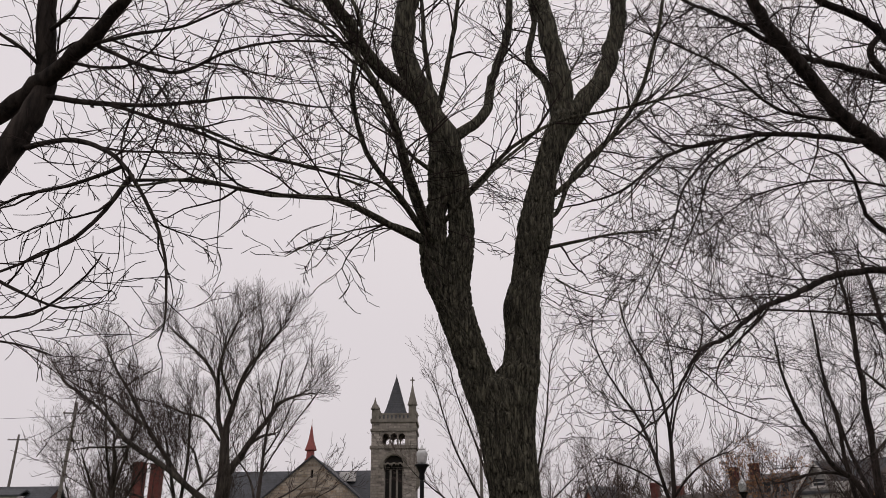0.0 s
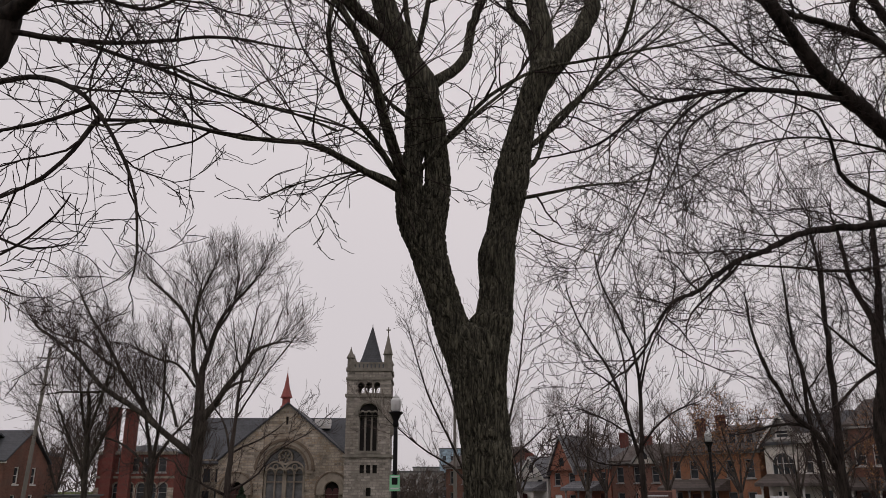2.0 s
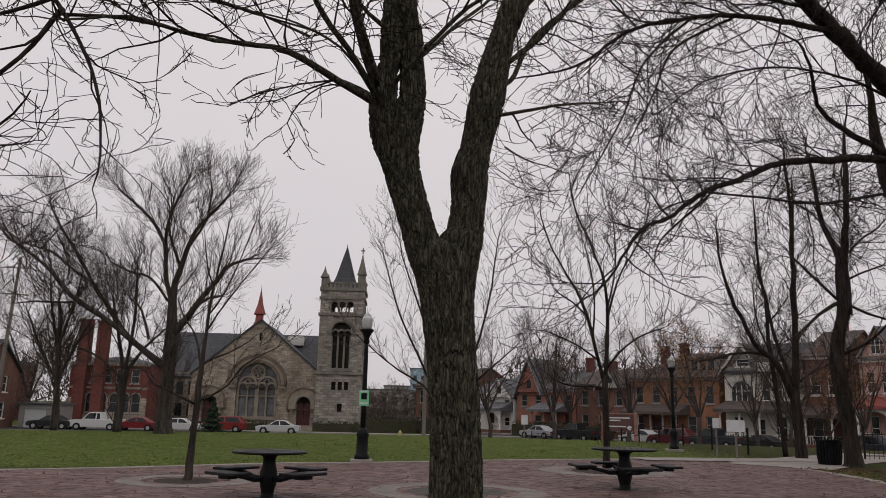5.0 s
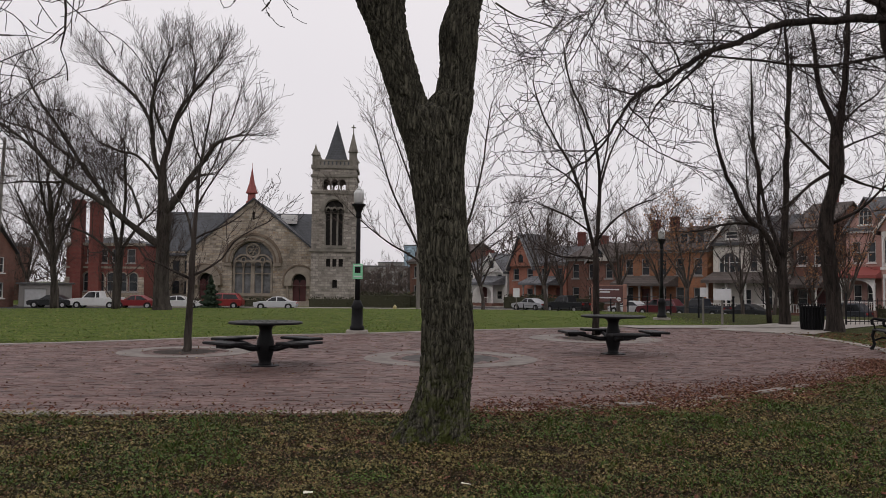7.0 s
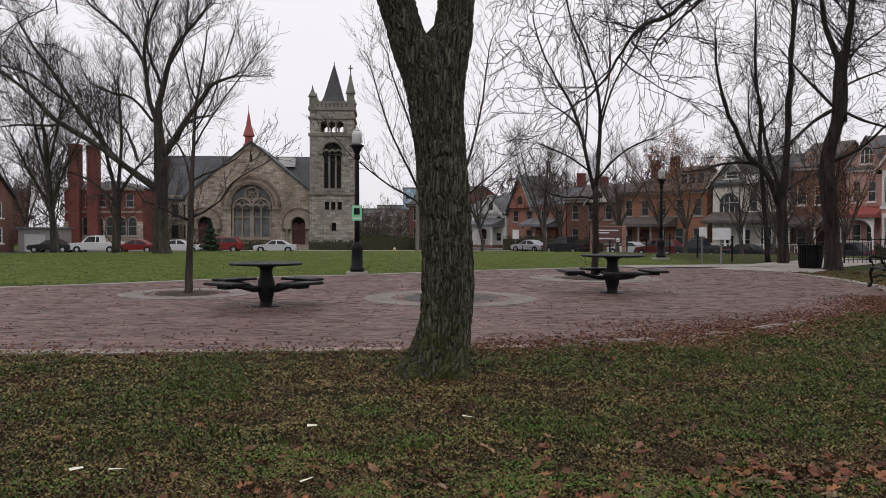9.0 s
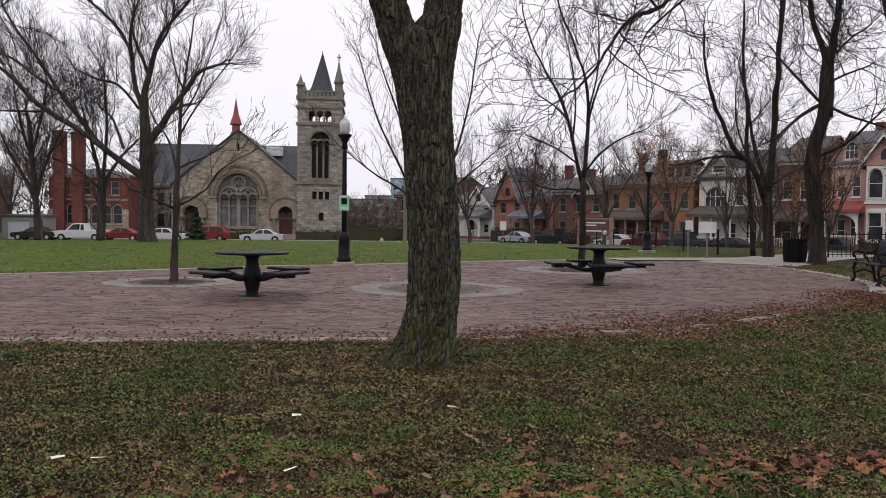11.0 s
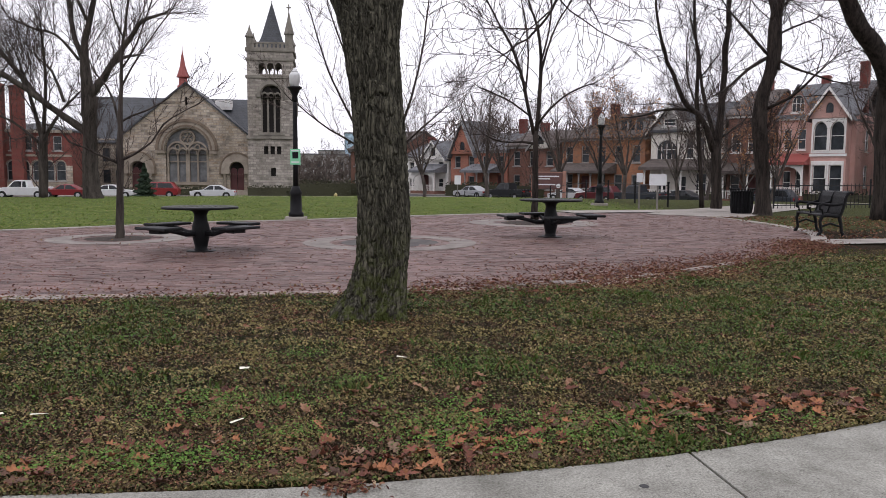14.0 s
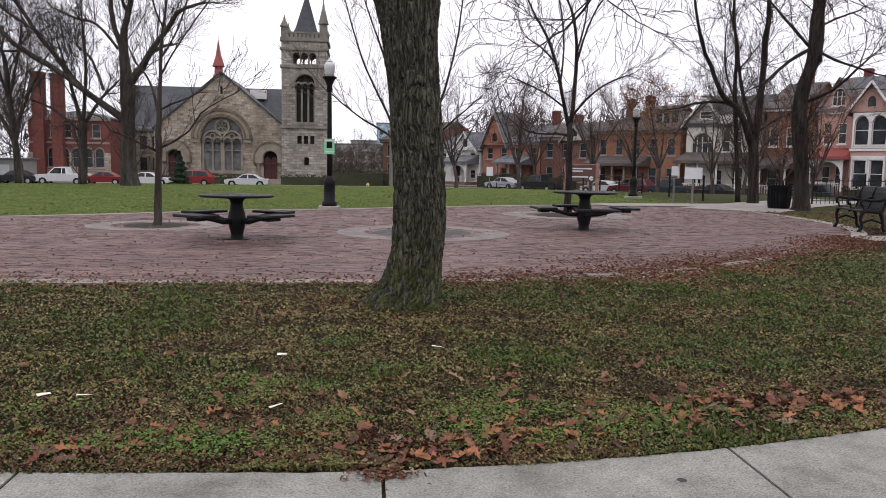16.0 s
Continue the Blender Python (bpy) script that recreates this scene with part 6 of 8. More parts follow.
def church():
    """The limestone church: a wide front gable with one great window, a tower, slate nave roofs, a red fleche."""
    root = thing("church", pose(0, 100, -1.5), "limestone church with a square tower and slate roofs", "church")
    base = 1.5
    ax, apex, eave = -18.2, 12.2 + base, 5.2 + base
    half = 8.3
    great = arch(ax - 2.6, ax + 2.6, 1.6, 4.1 + base, 18)
    doors = [arch(-13.05, -11.35, 0.6, 1.75 + base, 10), arch(-24.9, -23.2, 0.6, 1.75 + base, 10)]
    slit = rect(ax - 0.15, ax + 0.15, 9.6 + base, 10.6 + base)
    outer = [(ax - half, -0.5), (ax + half, -0.5), (ax + half, eave), (ax, apex), (ax - half, eave)]
    part("wall", Shape().plate(outer, [great, slit] + doors, 0, 0.8), "limestone", root, "rough limestone gable front")
    part("pane", Shape().prism(great, 0.62, 0.64), "leaded", root, "leaded window glass")
    part("pane", Shape().prism(slit, 0.5, 0.52), "dark", root)
    # moulded arch round the great window
    part("arch_moulding", Shape().plate(arch(ax - 3.4, ax + 3.4, 4.0 + base, 4.1 + base, 20), [arch(ax - 2.72, ax + 2.72, 4.01 + base, 4.1 + base, 20)], -0.28, -0.004), "dressed", root)
    part("hood_mould", Shape().plate(arch(ax - 3.75, ax + 3.75, 4.02 + base, 4.1 + base, 20), [arch(ax - 3.42, ax + 3.42, 4.03 + base, 4.1 + base, 20)], -0.4, -0.004), "hood", root)
    part("arch_moulding", Shape().plate(arch(ax - 3.05, ax + 3.05, 4.02 + base, 4.1 + base, 20), [arch(ax - 2.85, ax + 2.85, 4.03 + base, 4.1 + base, 20)], -0.36, -0.284), "hood", root)
    part("impost", Shape().box(ax - 3.6, -0.32, 3.6 + base, ax - 2.65, -0.004, 4.0 + base), "dressed", root)
    part("impost", Shape().box(ax + 2.65, -0.32, 3.6 + base, ax + 3.6, -0.004, 4.0 + base), "dressed", root)
    tr = Shape()
    for k in range(-2, 3):
        x = ax + k * 1.2
        wd = (0.13, 0.1, 0.24)[2 - abs(k)] if k else 0.24
        tr.box(x - wd, 0.25, 1.6, x + wd, 0.6, 3.75 + base)
    tr.box(ax - 2.6, 0.3, 2.55 + base, ax + 2.6, 0.55, 2.7 + base)
    part("mullion", tr, "dressed", root, "pale stone mullions and transom")

    def hoop(cx, cz, r, thick, front):
        ring = [(cx + r * math.cos(math.tau * i / 20), cz + r * math.sin(math.tau * i / 20)) for i in range(20)]
        hole = [(cx + (r - thick) * math.cos(math.tau * i / 20), cz + (r - thick) * math.sin(math.tau * i / 20)) for i in range(20)]
        hoops.plate(ring, [hole], front, 0.615)

    hoops = Shape()
    for k in (-1.8, -0.6, 0.6, 1.8):
        hoops.plate(arch(ax + k - 0.6, ax + k + 0.6, 3.5 + base, 3.6 + base, 10, 0.2), [arch(ax + k - 0.45, ax + k + 0.45, 3.51 + base, 3.6 + base, 10, 0.12)], 0.24, 0.61)
    for k in (-1.2, 1.2):
        hoops.plate(arch(ax + k - 1.3, ax + k + 1.3, 3.6 + base, 3.7 + base, 14, 0.15), [arch(ax + k - 1.12, ax + k + 1.12, 3.61 + base, 3.7 + base, 14, 0.1)], 0.2, 0.605)
        hoop(ax + k, 4.42 + base, 0.36, 0.12, 0.22)
    hoop(ax, 5.62 + base, 0.95, 0.2, 0.19)
    for k in range(6):
        a = math.tau * k / 6
        hoop(ax + 0.42 * math.cos(a), 5.62 + base + 0.42 * math.sin(a), 0.3, 0.07, 0.26)
    part("tracery", hoops, "dressed", root, "pale stone tracery with a rose")
    part("window_sill", Shape().box(ax - 3.2, -0.3, 1.2, ax + 3.2, -0.004, 1.6), "dressed", root)
    for cx in (-12.2, -24.05):
        part("door_hood", Shape().plate(arch(cx - 2.1, cx + 2.1, 2.58, 1.75 + base, 14), [arch(cx - 1.92, cx + 1.92, 2.59, 1.75 + base, 14)], -0.5, -0.004), "hood", root)
        part("door_arch", Shape().plate(arch(cx - 1.9, cx + 1.9, 2.6, 1.75 + base, 14), [arch(cx - 0.95, cx + 0.95, 2.61, 1.75 + base, 14)], -0.4, -0.004), "dressed", root)
        part("door_arch", Shape().plate(arch(cx - 1.45, cx + 1.45, 2.62, 1.75 + base, 14), [arch(cx - 0.93, cx + 0.93, 2.63, 1.75 + base, 14)], -0.5, -0.402), "dressed", root)
        for sg in (-1, 1):
            part("door_column", Shape().lathe([(0.3, 0), (0.3, 0.5), (0.17, 0.7), (0.15, 2.3), (0.28, 2.6)], 10, pose(cx + sg * 1.45, -0.3, 0)), "dressed", root)
        d = part("door", Shape().prism(arch(cx - 0.85, cx - 0.03, 0.6, 2.9, 6, 0.1), 0.45, 0.5).prism(arch(cx + 0.03, cx + 0.85, 0.6, 2.9, 6, 0.1), 0.45, 0.5), "maroon", root, "dark red double door")
        part("fanlight", Shape().prism(arch(cx - 0.85, cx + 0.85, 0.6, 3.25, 10), 0.6, 0.62), "dark", d)
        s = Shape()
        for k in range(4):
            s.box(cx - 1.5, -0.4 - 0.35 * (4 - k), -0.3, cx + 1.5, -0.004, 0.15 * (k + 1))
        part("steps", s, "dressed", root)
    # gable coping
    cop = Shape()
    for sg in (-1, 1):
        cop.prism([(ax + sg * (half + 0.2), eave - 0.15), (ax, apex - 0.02), (ax, apex + 0.22), (ax + sg * (half + 0.2), eave + 0.08)][::sg], -0.25, 0.85)
    part("coping", cop, "slate", root)
    part("front_roof", gable_roof(ax - half, ax + half, 0.9, 14, eave - 0.1, apex - 0.1, 0.1, "y"), "slate", root)
    # the nave across
    part("wall", Shape().box(-33, 6.5, -0.5, ax - half, 7.2, 5.6 + base), "limestone", root)
    part("wall", Shape().box(ax + half, 6.5, -0.5, -6.0, 7.2, 5.6 + base), "limestone", root)
    part("wall", Shape().box(-33, 7.203, -0.5, -32.3, 22, 5.6 + base), "limestone", root)
    part("wall", Shape().box(-6.7, 7.203, -0.5, -6.0, 22, 5.6 + base), "limestone", root)
    for x in (-31.2, -29.6, -28.0):
        for z in (1.2, 4.0):
            w = part("window", Shape().plate(rect(x - 0.6, x + 0.6, z, z + 2), [rect(x - 0.45, x + 0.45, z + 0.15, z + 1.85)], 6.4, 6.497), "dressed", root)
            part("pane", Shape().box(x - 0.45, 6.46, z + 0.15, x + 0.45, 6.49, z + 1.85), "glass", w)
    part("nave_roof", gable_roof(-33, -6.3, 6.5, 22, 5.2 + base, 11.5 + base, 0.3), "slate", root)
    for x in (-21.8, -15.3):
        d = part("skylight", Shape().box(x - 1.1, 11.5, 10.0 + base, x + 1.1, 13, 11.3 + base), "white", root)
        for k in range(3):
            part("pane", Shape().box(x - 0.98 + k * 0.67, 11.46, 10.3 + base, x - 0.4 + k * 0.67, 11.497, 11.1 + base), "lamp_clear", d)
    # fleche
    f = part("fleche", Shape().lathe([(0.72, 0), (0.72, 0.35), (0.55, 0.4), (0.5, 1.3), (0.78, 1.4), (0.78, 1.55)], 8, pose(-18.9, 2.2, 11.8 + base)), "red_paint", root, "small red metal fleche")
    part("spire", Shape().lathe([(0.74, 0), (0.36, 1.2), (0.03, 3.2), (0.02, 3.9)], 8, pose(-18.9, 2.2, 13.36 + base)), "red_paint", f)
    church_tower(root, base)


def church_tower(root, base):
    x0, x1, d = -10.65, -5.05, 5.6
    cx = (x0 + x1) / 2
    tower = part("tower", Shape().plate(rect(x0, x1, -0.5, 16.2 + base), [
        arch(-9.0, -6.55, 6.3 + base, 10.9 + base, 14), arch(-9.25, -8.4, 13.45 + base, 14.4 + base, 8), arch(-8.25, -7.4, 13.45 + base, 14.4 + base, 8), arch(-7.25, -6.4, 13.45 + base, 14.4 + base, 8),
        rect(-8.75, -8.2, 3.6 + base, 4.6 + base), rect(-7.95, -7.4, 3.6 + base, 4.6 + base), rect(-7.15, -6.6, 3.6 + base, 4.6 + base), rect(-7.9, -7.3, 0.9 + base, 1.9 + base)], -1.2, -0.5), "tower_stone", root, "square limestone tower")
    turn = Matrix(((0, -1, 0, x1), (1, 0, 0, 0), (0, 0, 1, 0), (0, 0, 0, 1)))
    bell = [arch(0.2, 1.0, 13.45 + base, 14.4 + base, 8), arch(1.3, 2.1, 13.45 + base, 14.4 + base, 8), arch(2.4, 3.2, 13.45 + base, 14.4 + base, 8)]
    end = rect(-0.497, d - 1.2, -0.5, 16.2 + base)
    part("wall", Shape().plate(end, bell, 0, 0.7, turn), "tower_stone", tower)
    part("wall", Shape().plate(end, bell, -0.7, 0, Matrix(((0, -1, 0, x0), (1, 0, 0, 0), (0, 0, 1, 0), (0, 0, 0, 1)))), "tower_stone", tower)
    part("wall", Shape().plate(rect(x0 + 0.703, x1 - 0.703, -0.5, 16.2 + base), [arch(-9.25, -8.4, 13.45 + base, 14.4 + base, 8), arch(-8.25, -7.4, 13.45 + base, 14.4 + base, 8), arch(-7.25, -6.4, 13.45 + base, 14.4 + base, 8)], d - 1.9, d - 1.2), "tower_stone", tower)
    part("belfry_floor", Shape().box(x0 + 0.71, -0.49, 12.9 + base, x1 - 0.71, d - 1.91, 13.1 + base), "tower_trim", tower)
    for z, h, o in ((5.5 + base, 0.4, 0.22), (12.95 + base, 0.35, 0.18), (15.1 + base, 0.3, 0.15), (16.2 + base, 0.45, 0.16)):
        part("string_course", Shape().plate_ring(x0 - o, x1 + o, -1.2 - o, d - 1.2 + o, z, z + h), "tower_trim", tower)
    louvre = part("belfry_window", Shape().prism(arch(-9.0, -6.55, 6.3 + base, 10.9 + base, 14), -0.75, -0.73), "dark", tower)
    s = Shape()
    for x in (-8.95, -8.18, -7.37, -6.6):
        s.box(x - 0.11, -1.15, 6.3 + base, x + 0.11, -0.8, 11.2 + base)
    for k in (-8.56, -7.78, -6.99):
        s.plate(arch(k - 0.42, k + 0.42, 10.4 + base, 10.6 + base, 8, 0.3), [arch(k - 0.3, k + 0.3, 10.41 + base, 10.6 + base, 8, 0.2)], -1.15, -0.8)
    part("mullion", s, "tower_trim", louvre)
    part("arch_moulding", Shape().plate(arch(-9.5, -6.05, 10.6 + base, 10.9 + base, 14), [arch(-9.1, -6.45, 10.61 + base, 10.9 + base, 14)], -1.4, -1.204), "tower_trim", tower)
    part("window_sill", Shape().box(-9.4, -1.45, 5.95 + base, -6.15, -1.204, 6.3 + base), "tower_trim", tower)
    for a, b, c in ((-8.75, 3.6, 0.55), (-7.95, 3.6, 0.55), (-7.15, 3.6, 0.55), (-7.9, 0.9, 0.6)):
        part("pane", Shape().box(a, -0.8, b + base, a + c, -0.78, b + 1.0 + base), "dark", tower)
    oriel = part("oriel", Shape().soft_box(x1 - 0.1, -1.0, 10.04, x1 + 0.5, 0.3, 12.18, 0.06), "tower_trim", tower, "small stone oriel on the tower's side")
    part("corbel", Shape().prism([(x1 - 0.05, 10.03), (x1 + 0.48, 10.03), (x1 - 0.05, 9.14)], -0.95, 0.25), "tower_trim", oriel)
    # parapet, corner turrets, pinnacles, spire
    par = Shape()
    for k in range(9):
        q = x0 + 0.75 + k * 0.51
        par.box(q - 0.14, -1.25, 16.65 + base, q + 0.14, -0.95, 17.15 + base)
    par.box(x0, -1.28, 17.15 + base, x1, -0.92, 17.35 + base)
    part("parapet", par, "tower_trim", tower)
    for x, y, h, r in ((x0 + 0.35, -0.9, 1.6, 0.42), (x1 - 0.45, -0.9, 2.2, 0.5), (x0 + 0.35, d - 1.6, 1.4, 0.4), (x1 - 0.4, d - 1.6, 1.4, 0.4)):
        tall = x > cx and y < 0
        t = part("turret", Shape().lathe([(r, 16.65 + base), (r, 16.65 + h * 0.75 + base), (r + 0.15, 16.7 + h * 0.75 + base), (r + 0.15, 16.85 + h * 0.75 + base)], 8, pose(x, y, 0)), "tower_trim", tower)
        z = 16.85 + h * 0.75 + base
        part("pinnacle", Shape().lathe([(r + 0.1, z), (r * 0.45, z + (1.6 if tall else 0.7)), (0.05, z + (2.6 if tall else 1.2)), (0.04, z + (2.9 if tall else 1.35))], 8, pose(x, y, 0)), "tower_trim", t)
        if tall:
            part("cross", Shape().box(x - 0.07, y - 0.07, z + 2.7, x + 0.07, y + 0.07, z + 3.5).box(x - 0.28, y - 0.06, z + 3.05, x + 0.28, y + 0.06, z + 3.2), "tower_trim", t)
    part("roof", Shape().lathe([(3.3, 16.5 + base), (2.1, 17.6 + base), (1.75, 18.2 + base), (0.06, 22.6 + base), (0.05, 22.9 + base)], 4, pose(cx + 0.1, d / 2 - 1.2, 0, 0, 0, 45)), "slate", tower, "slate spire")


def plate_ring(self, x0, x1, y0, y1, z0, z1):
    """A solid band round a tower."""
    return self.box(x0, y0, z0, x1, y1, z1)


Shape.plate_ring = plate_ring


def red_annex():
    root = thing("brick_annex", pose(-39.8, 96, -1.5), "red brick building with two tall chimneys and a stone base", "building")
    w, h = 9.2, 7.6
    ops, wins = [], []
    for x in (2.6, 4.0, 5.4, 6.7, 8.0):
        ops.append(arch(x - 0.55, x + 0.55, 1.7, 3.5, 8))
        wins.append((x, 1.7, 1.1, 2.35, True))
    for x in (2.9, 4.4, 5.9, 7.7):
        ops.append(rect(x - 0.5, x + 0.5, 5.2, 6.9))
        wins.append((x, 5.2, 1.0, 1.7, False))
    shell(root, 0, w, 0, 9, h, ops, [], "red_brick")
    for x, z, ww, hh, a in wins:
        window(root, x, z, ww, hh, 0, a, trim="grey_paint")
    part("stone_band", Shape().box(-0.15, -0.15, -0.5, w + 0.15, -0.004, 1.5), "limestone", root)
    part("stone_band", Shape().box(-0.1, -0.1, 4.5, w + 0.1, -0.004, 4.75), "dressed", root)
    for a, b in ((-0.1, 2.0), (3.2, 3.4), (4.6, 4.8), (6.0, 6.1), (7.3, 7.4), (8.6, w + 0.1)):
        part("stone_pier", Shape().box(a, -0.09, 1.5, b, -0.004, 3.45), "limestone", root)
    for x in (2.6, 4.0, 5.4, 6.7, 8.0):
        part("arch_moulding", Shape().plate(arch(x - 0.64, x + 0.64, 3.46, 3.5, 10), [arch(x - 0.52, x + 0.52, 3.47, 3.5, 10)], -0.12, -0.004), "dressed", root)
    part("cornice", Shape().box(-0.2, -0.25, h - 0.35, w + 0.2, -0.004, h), "dressed", root)
    part("roof", hip_roof(0, w, 0, 9, h, h + 1.0, 0.1), "slate", root)
    for x, t in ((1.4, 12.8), (3.55, 12.6)):
        chimney(root, x, -0.2, -0.4, t, 1.25, 1.2)


def far_blocks():
    """City blocks far behind the street's end."""
    rng = random.Random(4)
    for x, y, w, h, mat, lab in ((11, 320, 14, 19, "bluish", "distant glass office block"), (2, 330, 18, 12, "grey_paint", "distant plain grey block of flats"), (-6, 230, 20, 8, "grey_paint", "distant plain grey block"), (24, 250, 20, 8, "red_brick", "distant red brick block"), (-64, 108, 16, 8, "brown_brick", "brick block beside the church"), (-88, 112, 18, 9, "red_brick", "brick block down the street")):
        root = thing("block", pose(x - w / 2, y, -1.5), lab, "building", "distant blocks")
        ops = []
        n, m = int(w / 3), int(h / 3.6)
        for i in range(n):
            for j in range(m):
                ops.append(rect(1.2 + i * (w - 1) / n, 2.6 + i * (w - 1) / n, 1 + j * 3.4, 2.8 + j * 3.4))
        shell(root, 0, w, 0, 14, h, ops, [], mat)
        for l in ops:
            part("pane", Shape().box(l[0][0], 0.2, l[0][1], l[1][0], 0.23, l[2][1]), "glass", root)
        part("roof", Shape().box(-0.2, -0.2, h, w + 0.2, 14.2, h + 0.5), "shingle", root)


church()
red_annex()
bay_house()
cream_house()
plain_house(-80, -71.5, 9, 3.7, 5.6, "white", "shingle", "white-sided house with a grey roof and arched porch", cols=3, porch_at=(3.5, 8), porch_kw=dict(arched=True), gables=((6, 4.5, 7.2, "white"),), chimneys=((1.5, 4, 6.6),))
plain_house(-71, -61.2, 10, 4.4, 6.7, "orange_brick", "shingle", "orange brick house with a steep gable and dark porch", cols=4, porch_at=(4.2, 8.6), gables=((2.4, 4.0, 9.7, "orange_brick"),), chimneys=((8.4, 5, 8.6),), trim="grey_paint")
plain_house(-61, -53.5, 10, 4.9, 6.8, "brown_brick", "brown_roof", "brown brick house with a bay and chimney", cols=3, chimneys=((2, 5, 8.0),), trim="grey_paint", gables=((5.2, 3.4, 7.8, "cream"),))
plain_house(-53, -42, 11, 5.6, 8.6, "tan_brick", "brown_roof", "red-brown brick house with a long porch and dormer", cols=5, along="hip", porch_at=(0.5, 7.2), porch_kw=dict(posts=5, base="tan_brick"), dormers=((8.6, 1.2, 3.0),), chimneys=((1.6, 5, 9.6), (4.2, 5, 9.8)), trim="grey_paint")
plain_house(0, 11.5, 9, 4.6, 7.6, "brown_brick", "slate", "dark brick house with a dormered slate roof beside the annex", cols=4, porch_at=(1.0, 8.0), dormers=((8.0, 1.4, 2.2),), place=(-54.0, 80, -1.5))
plain_house(-33.6, -30.2, 12, 7.6, 10.4, "brown_brick", "brown_roof", "narrow dark brick house behind the trees", cols=2, back=2.0, trim="white", porch_at=(0.3, 3.2), porch_kw=dict(posts=2), chimneys=((1.7, 6, 11.6),))
plain_house(-18, -8, 11, 7.4, 10.5, "cream", "shingle", "pale house with a columned porch", cols=4, porch_at=(0.6, 9), porch_kw=dict(posts=4, base="cream"))
plain_house(-92, -81, 10, 5.0, 7.5, "brown_brick", "brown_roof", "low brown brick house", cols=4, trim="grey_paint")
far_blocks()
garage = thing("garage", pose(-41.5, 88, -1.5), "low grey garage with a wide door and flat roof", "garage")
part("wall", Shape().plate(rect(0, 3.5, -0.3, 2.5), [rect(0.6, 2.9, 0.0, 2.0)], 0, 0.3).box(0, 0.303, -0.3, 0.3, 5.5, 2.5).box(3.2, 0.303, -0.3, 3.5, 5.5, 2.5).box(0.303, 5.2, -0.3, 3.2, 5.5, 2.5), "grey_paint", garage)
part("door", Shape().box(0.6, 0.12, 0.0, 2.9, 0.17, 2.0), "sign_white", garage, "pale panelled garage door")
part("roof", Shape().soft_box(-0.25, -0.25, 2.51, 3.76, 5.75, 2.71, 0.04), "shingle", garage)


